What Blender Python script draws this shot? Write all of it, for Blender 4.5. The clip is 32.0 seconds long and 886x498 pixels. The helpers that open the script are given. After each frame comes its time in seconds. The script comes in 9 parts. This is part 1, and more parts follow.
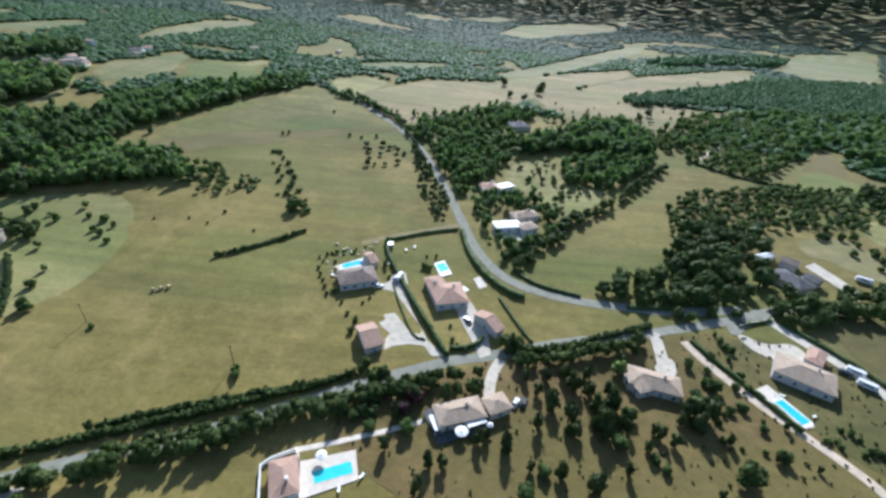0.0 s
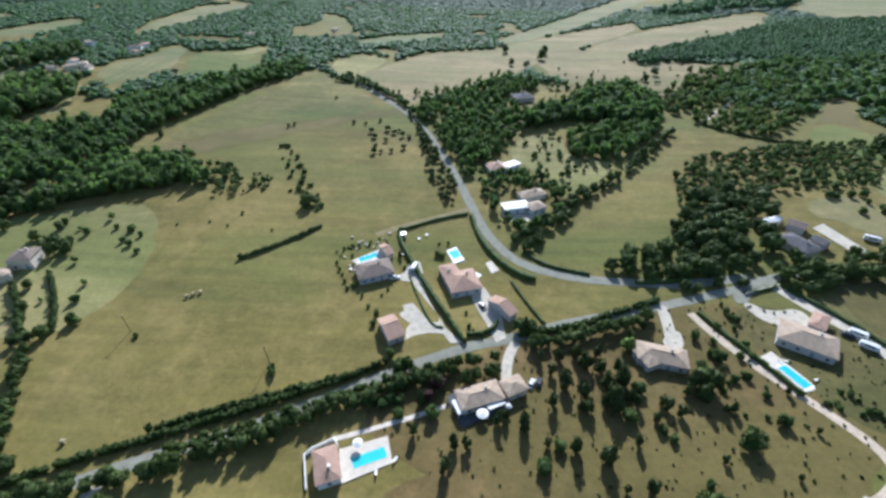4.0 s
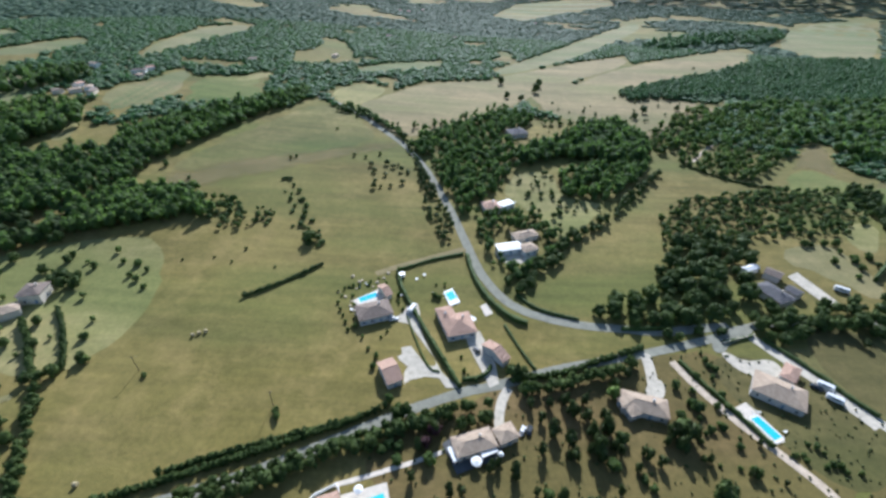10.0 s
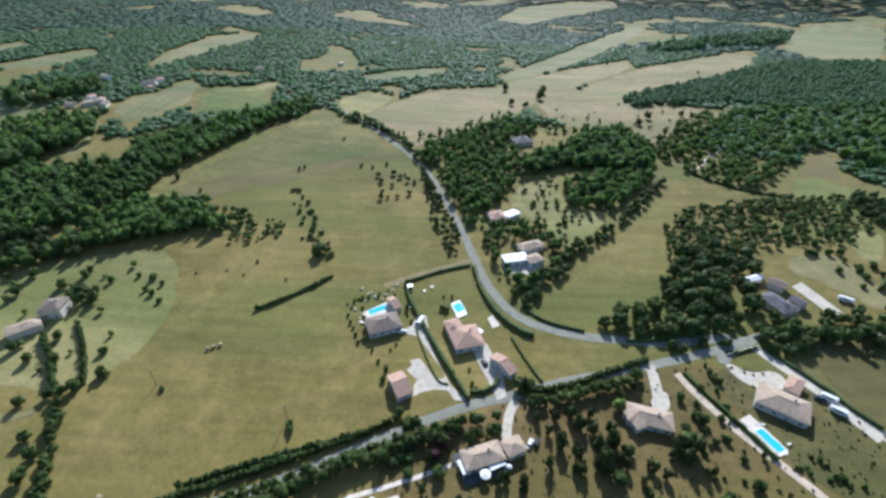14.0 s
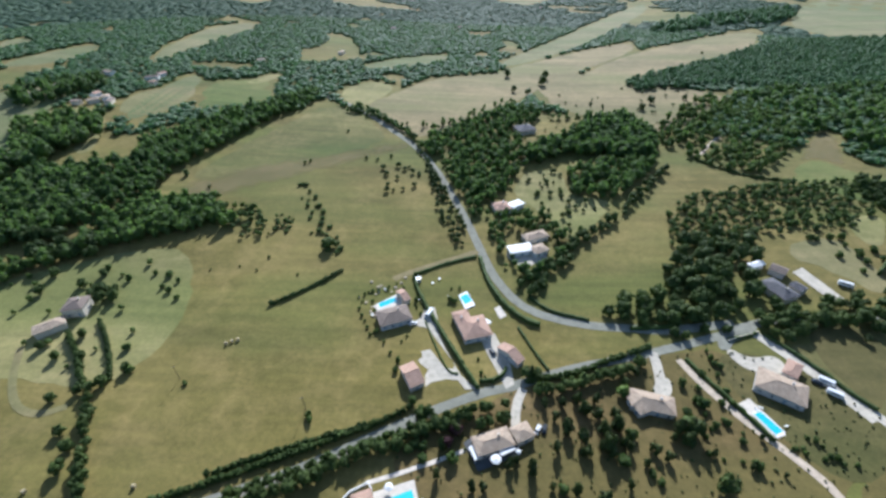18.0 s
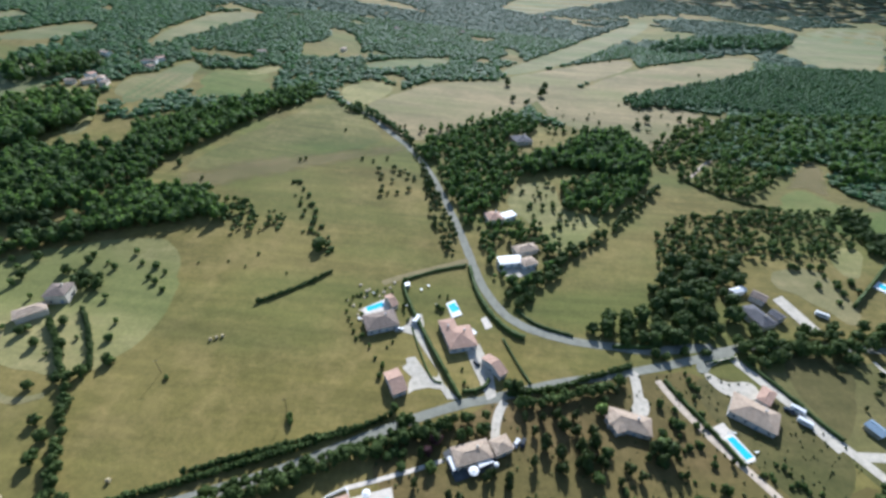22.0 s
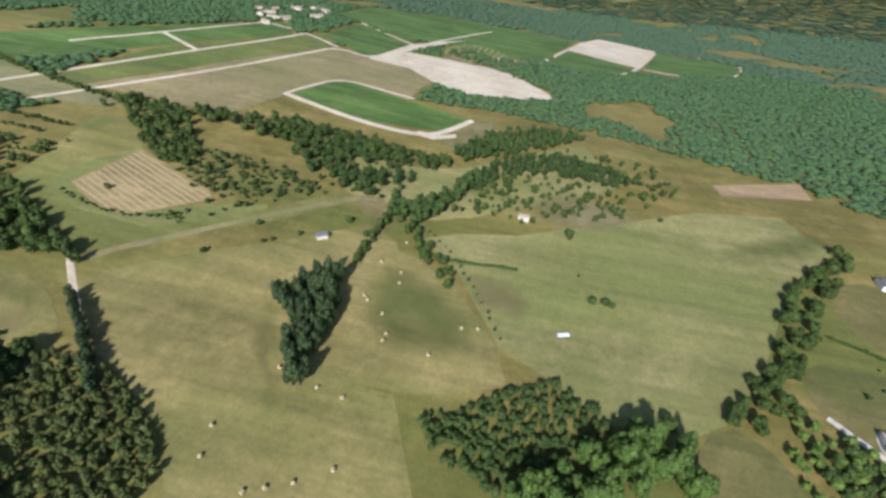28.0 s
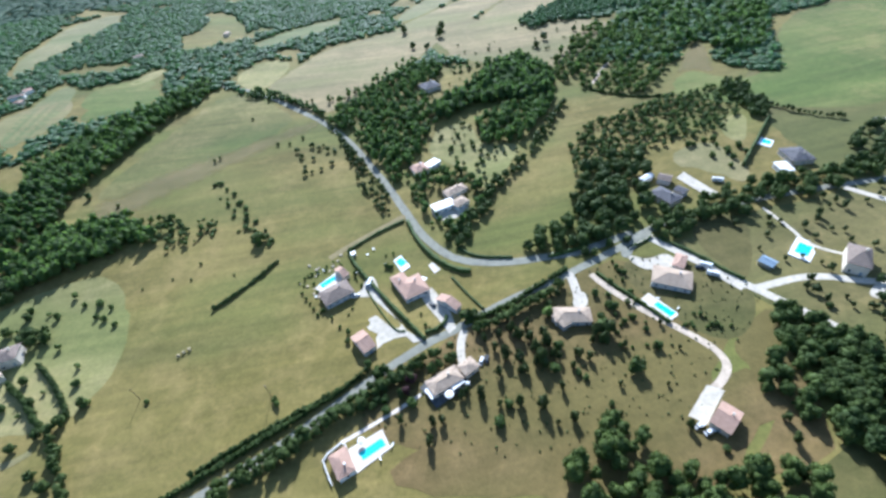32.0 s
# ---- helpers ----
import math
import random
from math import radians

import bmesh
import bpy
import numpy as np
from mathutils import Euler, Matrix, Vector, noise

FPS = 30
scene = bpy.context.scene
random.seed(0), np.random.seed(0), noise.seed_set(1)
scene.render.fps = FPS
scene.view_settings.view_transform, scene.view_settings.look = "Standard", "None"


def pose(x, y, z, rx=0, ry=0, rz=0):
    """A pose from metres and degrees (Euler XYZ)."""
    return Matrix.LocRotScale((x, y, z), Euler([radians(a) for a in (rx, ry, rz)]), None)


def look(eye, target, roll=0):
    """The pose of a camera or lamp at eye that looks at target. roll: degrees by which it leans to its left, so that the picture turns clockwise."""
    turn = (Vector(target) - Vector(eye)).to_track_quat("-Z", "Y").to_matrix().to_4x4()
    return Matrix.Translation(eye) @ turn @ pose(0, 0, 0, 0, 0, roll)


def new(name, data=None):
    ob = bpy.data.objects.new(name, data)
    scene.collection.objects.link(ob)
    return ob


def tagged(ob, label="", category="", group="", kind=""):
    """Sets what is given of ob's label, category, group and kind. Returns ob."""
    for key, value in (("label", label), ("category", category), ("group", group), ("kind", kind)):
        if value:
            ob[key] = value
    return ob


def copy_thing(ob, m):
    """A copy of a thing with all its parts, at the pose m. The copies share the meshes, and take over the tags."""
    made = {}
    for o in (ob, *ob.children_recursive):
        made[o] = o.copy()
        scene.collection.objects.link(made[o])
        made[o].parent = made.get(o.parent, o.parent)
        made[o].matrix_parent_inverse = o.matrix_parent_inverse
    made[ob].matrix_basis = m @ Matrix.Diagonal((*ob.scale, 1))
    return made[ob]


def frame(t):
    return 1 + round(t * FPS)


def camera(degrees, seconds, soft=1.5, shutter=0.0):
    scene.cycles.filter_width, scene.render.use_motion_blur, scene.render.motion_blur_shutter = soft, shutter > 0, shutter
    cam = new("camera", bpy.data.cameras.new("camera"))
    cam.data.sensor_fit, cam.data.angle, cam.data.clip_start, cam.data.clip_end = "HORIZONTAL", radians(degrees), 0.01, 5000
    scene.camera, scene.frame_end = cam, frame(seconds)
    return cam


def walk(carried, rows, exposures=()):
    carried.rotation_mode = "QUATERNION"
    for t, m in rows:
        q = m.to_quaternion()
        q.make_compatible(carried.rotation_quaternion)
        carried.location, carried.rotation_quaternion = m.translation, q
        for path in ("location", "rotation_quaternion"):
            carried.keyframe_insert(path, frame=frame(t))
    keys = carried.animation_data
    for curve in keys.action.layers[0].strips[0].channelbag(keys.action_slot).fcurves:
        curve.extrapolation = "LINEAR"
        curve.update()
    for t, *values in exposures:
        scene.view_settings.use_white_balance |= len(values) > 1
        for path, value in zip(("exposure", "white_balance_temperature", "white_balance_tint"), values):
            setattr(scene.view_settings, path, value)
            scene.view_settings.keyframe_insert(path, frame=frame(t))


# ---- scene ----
# ---------------------------------------------------------------- camera
cam = camera(91.53, 32.0, soft=2.95)
# seconds, place, turn to the left, tilt, lean
ROWS = [
    (0.0, 0.00, -0.00, 105.00, 0.12, -30.60, 4.22),
    (0.5, 0.11, 0.17, 105.23, 0.71, -31.25, 1.35),
    (1.0, 0.12, 0.14, 106.07, 2.93, -33.28, -0.89),
    (1.5, 0.15, 0.15, 107.37, 4.10, -34.05, -1.92),
    (2.0, 0.13, -0.03, 109.07, 3.53, -33.78, -1.90),
    (2.5, -0.12, -0.23, 110.52, 2.73, -33.90, -2.00),
    (3.0, -0.35, -0.56, 112.38, 2.21, -34.97, -1.85),
    (3.5, -0.16, -0.94, 114.69, 2.05, -35.09, -1.19),
    (5.5, -0.82, -0.92, 121.69, 0.38, -34.12, 1.34),
    (6.0, -1.12, -0.79, 123.22, -0.06, -33.71, 2.30),
    (6.5, -1.59, -0.39, 124.23, 0.18, -33.35, 1.91),
    (7.0, -1.89, -0.35, 125.78, 0.48, -32.93, 1.43),
    (7.5, -2.00, -0.44, 127.05, 0.47, -32.98, 1.81),
    (8.0, -2.18, -0.62, 129.03, 0.66, -33.37, 1.87),
    (8.5, -2.52, -0.64, 130.55, 1.09, -33.45, 1.15),
    (9.0, -2.78, -0.47, 131.58, 1.49, -32.52, 0.26),
    (9.5, -2.97, -0.40, 133.31, 1.38, -32.19, 0.16),
    (10.0, -3.24, -0.83, 134.22, 0.44, -33.43, 1.45),
    (10.5, -3.49, -0.95, 135.15, -0.32, -34.38, 3.16),
    (11.0, -3.72, -0.90, 135.88, 0.97, -34.10, 2.55),
    (11.5, -3.77, -0.90, 136.99, 1.73, -33.48, 1.80),
    (12.0, -3.91, -1.12, 137.73, 0.77, -33.66, 2.30),
    (12.5, -4.06, -1.25, 138.24, 0.35, -33.48, 2.15),
    (13.0, -4.17, -0.84, 139.73, 1.30, -32.89, 0.68),
    (13.5, -4.26, -1.03, 140.33, 1.37, -33.06, 0.43),
    (14.0, -4.50, -1.03, 141.40, 1.23, -33.31, 0.64),
    (14.5, -4.72, -0.83, 142.28, 1.12, -32.33, 0.60),
    (16.5, -6.00, -2.70, 144.81, 1.05, -34.65, -0.83),
    (17.0, -6.32, -2.79, 146.45, 1.13, -36.30, -0.33),
    (17.5, -6.39, -3.16, 146.54, 1.34, -36.34, -0.43),
    (18.0, -6.34, -2.96, 147.95, 1.77, -35.36, -0.76),
    (18.5, -6.27, -2.88, 148.04, 2.26, -34.08, -0.20),
    (19.0, -6.46, -2.35, 149.56, 1.81, -32.41, 0.93),
    (19.5, -6.55, -2.47, 150.06, 0.66, -32.23, 1.76),
    (20.0, -6.67, -2.69, 150.80, -0.38, -33.38, 2.58),
    (20.5, -6.77, -2.89, 151.65, -0.20, -34.39, 2.61),
    (21.0, -6.73, -2.88, 152.25, 0.70, -34.77, 2.15),
    (21.5, -7.01, -2.35, 152.05, 0.77, -34.22, 2.03),
    (22.0, -7.31, -1.96, 152.07, 0.03, -35.27, 3.79),
    (22.5, -6.74, -3.10, 153.73, 7.70, -37.38, 4.31),
    (23.0, -6.78, -2.66, 154.68, 25.82, -39.51, 2.34),
    (23.5, -8.06, -1.71, 154.84, 44.74, -38.45, 0.24),
    (24.0, -9.25, -2.93, 156.13, 62.97, -36.91, -0.73),
    (24.5, -10.19, -5.32, 155.19, 76.81, -35.86, -0.86),
    (26.5, -7.70, -15.91, 154.42, 135.09, -32.53, 2.46),
    (27.0, -6.24, -17.03, 153.15, 150.55, -32.70, 3.45),
    (27.5, -5.81, -17.23, 152.96, 169.01, -32.79, 3.57),
    (28.0, -5.54, -18.20, 155.00, 190.42, -32.68, 3.51),
    (28.5, -3.33, -21.30, 155.35, 209.54, -32.29, 3.63),
    (29.0, -0.33, -22.01, 154.09, 227.40, -33.79, 6.27),
    (29.5, 1.07, -19.92, 155.88, 245.35, -37.22, 6.95),
    (30.0, 4.47, -19.38, 155.23, 268.67, -40.05, 3.54),
    (30.5, 6.11, -18.05, 154.58, 287.63, -40.82, 1.44),
    (31.0, 4.46, -15.44, 154.96, 305.23, -41.78, -0.57),
    (31.5, 2.77, -15.05, 157.45, 326.78, -41.95, -4.46),
    (32.0, 2.90, -13.98, 157.76, 353.23, -41.15, -7.53),
]
walk(cam, [(t, pose(x, y, z, 90 + tilt, 0, turn) @ pose(0, 0, 0, 0, 0, lean)) for t, x, y, z, turn, tilt, lean in ROWS], [(0, 0.74, 5520, 10.5), (3, 0.70, 5540, 10.5), (22, 0.69, 5540, 10.5), (24, 0.52, 5700, 11.5), (25.5, 0.62, 5700, 12), (27, 0.74, 5700, 12), (28, 0.45, 5850, 12.5), (29, 0.36, 5850, 13), (30, 0.46, 5780, 12.5), (31, 0.94, 5450, 11.5), (32, 1.12, 5250, 10.5)])

# ---------------------------------------------------------------- light
SUN_EL, SUN_AZ = radians(33.2), radians(5.3)
world = bpy.data.worlds.new("sky")
scene.world = world
world.use_nodes = True
wn = world.node_tree
sky = wn.nodes.new("ShaderNodeTexSky")
sky.sky_type, sky.sun_disc = "NISHITA", False
sky.sun_elevation, sky.sun_rotation = SUN_EL, SUN_AZ
sky.air_density, sky.dust_density = 1.2, 0.8
wn.links.new(sky.outputs[0], wn.nodes["Background"].inputs["Color"])
wn.nodes["Background"].inputs["Strength"].default_value = 0.085
sun_data = bpy.data.lights.new("sun", "SUN")
sun_data.energy, sun_data.angle, sun_data.color = 4.5, radians(0.55), (1.0, 0.96, 0.90)
sun = new("sun", sun_data)
sun.matrix_world = look((math.sin(SUN_AZ) * math.cos(SUN_EL) * 900, math.cos(SUN_AZ) * math.cos(SUN_EL) * 900, math.sin(SUN_EL) * 900), (0, 0, 0))


# ---------------------------------------------------------------- materials
def noise_node(nt, scale, detail=4.0, rough=0.55, coords=None, stretch=None):
    tex = nt.nodes.new("ShaderNodeTexNoise")
    tex.inputs["Scale"].default_value, tex.inputs["Detail"].default_value = scale, detail
    tex.inputs["Roughness"].default_value = rough
    if coords is not None:
        if stretch:
            mp = nt.nodes.new("ShaderNodeMapping")
            mp.inputs["Rotation"].default_value = (0, 0, radians(stretch[0]))
            mp.inputs["Scale"].default_value = (stretch[1], stretch[2], 1)
            nt.links.new(coords, mp.inputs[0])
            coords = mp.outputs[0]
        nt.links.new(coords, tex.inputs["Vector"])
    return tex.outputs["Fac"]


def ramp_node(nt, fac, stops):
    ramp = nt.nodes.new("ShaderNodeValToRGB")
    el = ramp.color_ramp.elements
    while len(el) < len(stops):
        el.new(0.5)
    for e, (pos, col) in zip(el, stops):
        e.position, e.color = pos, (*col, 1)
    nt.links.new(fac, ramp.inputs[0])
    return ramp.outputs[0]


def mix_node(nt, a, b, fac, mode="MIX"):
    mix = nt.nodes.new("ShaderNodeMix")
    mix.data_type, mix.blend_type = "RGBA", mode
    for value, slot in ((fac, 0), (a, 6), (b, 7)):
        if isinstance(value, float):
            mix.inputs[slot].default_value = value
        elif isinstance(value, tuple):
            mix.inputs[slot].default_value = (*value, 1)
        else:
            nt.links.new(value, mix.inputs[slot])
    return mix.outputs[2]


def blank(name, rough=0.9, metal=0.0):
    m = bpy.data.materials.new(name)
    m.use_nodes = True
    nt = m.node_tree
    bsdf = nt.nodes["Principled BSDF"]
    bsdf.inputs["Roughness"].default_value, bsdf.inputs["Metallic"].default_value = rough, metal
    bsdf.inputs["Specular IOR Level"].default_value = 0.25
    return m, nt, bsdf, nt.nodes.new("ShaderNodeTexCoord").outputs["Object"]


def bump_node(nt, bsdf, height, strength, distance):
    bump = nt.nodes.new("ShaderNodeBump")
    bump.inputs["Strength"].default_value, bump.inputs["Distance"].default_value = strength, distance
    nt.links.new(height, bump.inputs["Height"])
    nt.links.new(bump.outputs[0], bsdf.inputs["Normal"])


def grass(name, dark, light, straw, heading=0.0, stripe=0.35, green=None, feather=False):
    """Mown or grazed grass: broad patches, mowing lines along heading, tufts and bare straw."""
    m, nt, bsdf, co = blank(name, 0.95)
    broad = noise_node(nt, 0.014, 5, 0.62, co)
    patch = noise_node(nt, 0.05, 6, 0.65, co)
    lines = noise_node(nt, 0.05, 5, 0.7, co, (heading, 0.1, 0.85))
    rows = noise_node(nt, 0.05, 3, 0.6, co, (heading + 9, 0.25, 4.0))
    tuft = noise_node(nt, 0.2, 6, 0.7, co)
    fine = noise_node(nt, 0.6, 6, 0.75, co)
    col = ramp_node(nt, broad, [(0.40, dark), (0.60, light)])
    col = mix_node(nt, col, straw, ramp_node(nt, patch, [(0.46, (0, 0, 0)), (0.72, (0.65, 0.65, 0.65))]))
    if green:
        wet = noise_node(nt, 0.008, 3, 0.5, co, (heading + 25, 0.6, 1.8))
        col = mix_node(nt, col, green, ramp_node(nt, wet, [(0.46, (0, 0, 0)), (0.62, (0.9, 0.9, 0.9))]))
    col = mix_node(nt, col, ramp_node(nt, lines, [(0.36, (0.62, 0.62, 0.55)), (0.64, (1.25, 1.2, 1.1))]), stripe, "MULTIPLY")
    col = mix_node(nt, col, ramp_node(nt, rows, [(0.32, (0.66, 0.68, 0.62)), (0.68, (1.22, 1.19, 1.12))]), stripe * 0.75, "MULTIPLY")
    col = mix_node(nt, col, ramp_node(nt, tuft, [(0.34, (0.78, 0.82, 0.72)), (0.66, (1.18, 1.14, 1.1))]), 0.45, "MULTIPLY")
    col = mix_node(nt, col, ramp_node(nt, fine, [(0.25, (0.55, 0.58, 0.5)), (0.75, (1.35, 1.3, 1.2))]), 0.55, "MULTIPLY")
    nt.links.new(col, bsdf.inputs["Base Color"])
    bump_node(nt, bsdf, fine, 0.6, 0.3)
    if feather:
        rim = nt.nodes.new("ShaderNodeAttribute")
        rim.attribute_name = "rim"
        edge = mix_node(nt, rim.outputs["Fac"], patch, 0.45, "LINEAR_LIGHT")
        gone, both = nt.nodes.new("ShaderNodeBsdfTransparent"), nt.nodes.new("ShaderNodeMixShader")
        nt.links.new(ramp_node(nt, edge, [(0.15, (0, 0, 0)), (0.8, (0.5, 0.5, 0.5))]), both.inputs[0])
        nt.links.new(gone.outputs[0], both.inputs[1])
        nt.links.new(bsdf.outputs[0], both.inputs[2])
        nt.links.new(both.outputs[0], nt.nodes["Material Output"].inputs["Surface"])
    return m


def foliage(name, dark, light, warm=None, rough=0.62, thinness=0.14, mottle=0.5, gloss=0.35, haze_sheen=0.0, glow=(1.25, 1.3, 0.7)):
    """Leaves: each clump a little different; the bluish sheen stands in for haze on distant woods."""
    m, nt, bsdf, co = blank(name, rough)
    bsdf.inputs["Specular IOR Level"].default_value = gloss
    bsdf.inputs["Sheen Weight"].default_value, bsdf.inputs["Sheen Roughness"].default_value = haze_sheen, 0.45
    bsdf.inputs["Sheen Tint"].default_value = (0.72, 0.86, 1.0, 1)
    geo = nt.nodes.new("ShaderNodeNewGeometry")
    info = nt.nodes.new("ShaderNodeObjectInfo")
    col = ramp_node(nt, geo.outputs["Random Per Island"], [(0.0, dark), (1.0, light)])
    broad = noise_node(nt, 0.03, 3, 0.6, co)
    col = mix_node(nt, col, warm or light, ramp_node(nt, broad, [(0.5, (0, 0, 0)), (0.8, (0.6, 0.6, 0.6))]))
    fine = noise_node(nt, 1.3, 5, 0.7, co)
    col = mix_node(nt, col, ramp_node(nt, fine, [(0.3, (0.45, 0.48, 0.42)), (0.72, (1.4, 1.35, 1.2))]), mottle, "MULTIPLY")
    tone = ramp_node(nt, info.outputs["Random"], [(0.0, (0.8, 0.82, 0.8)), (1.0, (1.2, 1.15, 1.05))])
    col = mix_node(nt, col, tone, 1.0, "MULTIPLY")
    nt.links.new(col, bsdf.inputs["Base Color"])
    bump_node(nt, bsdf, fine, 0.9, 0.5)
    thin, both = nt.nodes.new("ShaderNodeBsdfTranslucent"), nt.nodes.new("ShaderNodeMixShader")
    nt.links.new(mix_node(nt, col, glow, 1.0, "MULTIPLY"), thin.inputs["Color"])
    both.inputs[0].default_value = thinness
    nt.links.new(bsdf.outputs[0], both.inputs[1])
    nt.links.new(thin.outputs[0], both.inputs[2])
    nt.links.new(both.outputs[0], nt.nodes["Material Output"].inputs["Surface"])
    return m


def plain(name, colour, rough=0.8, spread=0.25, scale=0.8, bump=0.2, metal=0.0, stain=None):
    """A worn surface: the colour with large stains and fine grain."""
    m, nt, bsdf, co = blank(name, rough, metal)
    a, b = noise_node(nt, scale, 5, 0.6, co), noise_node(nt, scale * 9, 4, 0.6, co)
    low = tuple(c * (1 - spread) for c in (stain or colour))
    high = tuple(min(1, c * (1 + spread * 0.6)) for c in colour)
    col = ramp_node(nt, a, [(0.3, low), (0.65, high)])
    col = mix_node(nt, col, ramp_node(nt, b, [(0.3, (0.8, 0.8, 0.8)), (0.7, (1.12, 1.12, 1.12))]), 0.7, "MULTIPLY")
    nt.links.new(col, bsdf.inputs["Base Color"])
    bump_node(nt, bsdf, b, bump, 0.03)
    return m


def tiles(name, colour, dark):
    """Roman tiles: courses across the slope, each tile a little different."""
    m, nt, bsdf, co = blank(name, 0.85)
    wave = nt.nodes.new("ShaderNodeTexWave")
    wave.inputs["Scale"].default_value, wave.inputs["Distortion"].default_value = 3.2, 0.4
    nt.links.new(co, wave.inputs["Vector"])
    a, b = noise_node(nt, 0.7, 5, 0.65, co), noise_node(nt, 5.0, 4, 0.7, co)
    col = ramp_node(nt, a, [(0.3, dark), (0.68, colour)])
    col = mix_node(nt, col, ramp_node(nt, b, [(0.3, (0.7, 0.68, 0.66)), (0.72, (1.2, 1.15, 1.1))]), 0.8, "MULTIPLY")
    col = mix_node(nt, col, ramp_node(nt, wave.outputs["Fac"], [(0.0, (0.72, 0.7, 0.7)), (0.5, (1.05, 1.05, 1.05))]), 0.6, "MULTIPLY")
    nt.links.new(col, bsdf.inputs["Base Color"])
    bump_node(nt, bsdf, wave.outputs["Fac"], 0.5, 0.06)
    return m


def water_mat(name, colour):
    m, nt, bsdf, co = blank(name, 0.06)
    bsdf.inputs["Specular IOR Level"].default_value = 0.5
    ripple = noise_node(nt, 2.5, 3, 0.5, co)
    col = ramp_node(nt, noise_node(nt, 0.35, 3, 0.5, co), [(0.3, tuple(c * 0.85 for c in colour)), (0.7, colour)])
    nt.links.new(col, bsdf.inputs["Base Color"])
    bump_node(nt, bsdf, ripple, 0.15, 0.03)
    return m


GRASS = grass("dry_meadow_grass", (0.150, 0.128, 0.040), (0.208, 0.174, 0.061), (0.280, 0.215, 0.092), 72, 0.5, (0.124, 0.136, 0.038))
GRASS_PALE = grass("pale_meadow_grass", (0.190, 0.184, 0.074), (0.268, 0.246, 0.110), (0.345, 0.290, 0.155), 40, 0.42, (0.170, 0.184, 0.064))
GRASS_GREEN = grass("green_pasture_grass", (0.105, 0.136, 0.040), (0.165, 0.176, 0.060), (0.23, 0.20, 0.088), 20, 0.5, (0.10, 0.14, 0.036))
GRASS_TAN = grass("stubble_field", (0.21, 0.176, 0.096), (0.275, 0.225, 0.128), (0.33, 0.258, 0.155), 15, 0.4, (0.19, 0.185, 0.085))
GRASS_BROWN = grass("scorched_garden_grass", (0.128, 0.092, 0.038), (0.176, 0.126, 0.055), (0.250, 0.175, 0.088), 60, 0.35, (0.122, 0.103, 0.036))
GRASS_FAR = grass("far_dry_field", (0.17, 0.168, 0.084), (0.22, 0.205, 0.108), (0.26, 0.23, 0.135), 15, 0.35, (0.14, 0.165, 0.07))
GRASS_DULL = grass("dull_olive_grass", (0.080, 0.074, 0.026), (0.114, 0.101, 0.038), (0.165, 0.136, 0.060), 30, 0.4, (0.078, 0.086, 0.027))
GRASS_DEEP = grass("deep_green_grass", (0.092, 0.120, 0.034), (0.130, 0.154, 0.046), (0.185, 0.172, 0.070), 30, 0.3, feather=True)
GRASS_ROLL = grass("rolling_meadow_grass", (0.132, 0.130, 0.044), (0.192, 0.174, 0.068), (0.280, 0.226, 0.108), 60, 0.5, (0.096, 0.122, 0.034))
GRASS_HAY = grass("pale_hay_stubble", (0.180, 0.158, 0.062), (0.242, 0.206, 0.088), (0.320, 0.256, 0.122), 155, 0.55, (0.146, 0.158, 0.050))
GRASS_LAWN = grass("watered_lawn", (0.112, 0.128, 0.044), (0.148, 0.156, 0.058), (0.200, 0.180, 0.080), 25, 0.3)
GRASS_DRY = grass("dry_yellow_grass", (0.118, 0.107, 0.041), (0.160, 0.140, 0.058), (0.225, 0.182, 0.084), 55, 0.45, (0.100, 0.108, 0.036))
SWATHE = grass("mown_straw_swathes", (0.25, 0.195, 0.105), (0.31, 0.24, 0.135), (0.40, 0.31, 0.19), 100, 0.9)
VINES = grass("vineyard_rows", (0.068, 0.128, 0.034), (0.095, 0.165, 0.046), (0.14, 0.18, 0.07), 30, 0.8)
STONY = grass("stony_scrub_ground", (0.22, 0.205, 0.10), (0.28, 0.245, 0.14), (0.46, 0.41, 0.31), 10, 0.3, feather=True)
GRASS_WORN = grass("worn_tan_grass", (0.21, 0.176, 0.092), (0.27, 0.222, 0.122), (0.33, 0.258, 0.15), 15, 0.4, feather=True)
CHALK = grass("bare_chalk_soil", (0.52, 0.43, 0.345), (0.62, 0.53, 0.44), (0.68, 0.60, 0.52), 30, 0.25)
SOIL = grass("ploughed_soil", (0.30, 0.21, 0.14), (0.36, 0.26, 0.17), (0.40, 0.30, 0.20), 60, 0.6)
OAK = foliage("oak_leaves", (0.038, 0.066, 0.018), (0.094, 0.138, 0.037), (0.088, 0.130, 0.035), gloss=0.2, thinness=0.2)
# Middle woods: a paler oak, some haze painted in by colour and sheen.
OAK_MID = foliage("mid_hazed_oak_leaves", (0.080, 0.134, 0.040), (0.140, 0.212, 0.066), (0.132, 0.204, 0.064), thinness=0.6, mottle=0.36, gloss=0.25, haze_sheen=0.07, glow=(1.1, 1.25, 0.95))
# Far leaves paler and bluer, with more sheen, to stand in for haze.
OAK_FAR = foliage("far_hazed_oak_leaves", (0.080, 0.154, 0.056), (0.112, 0.196, 0.072), (0.112, 0.194, 0.070), thinness=0.36, mottle=0.2, gloss=0.3, haze_sheen=0.12, glow=(1.0, 1.2, 1.1))
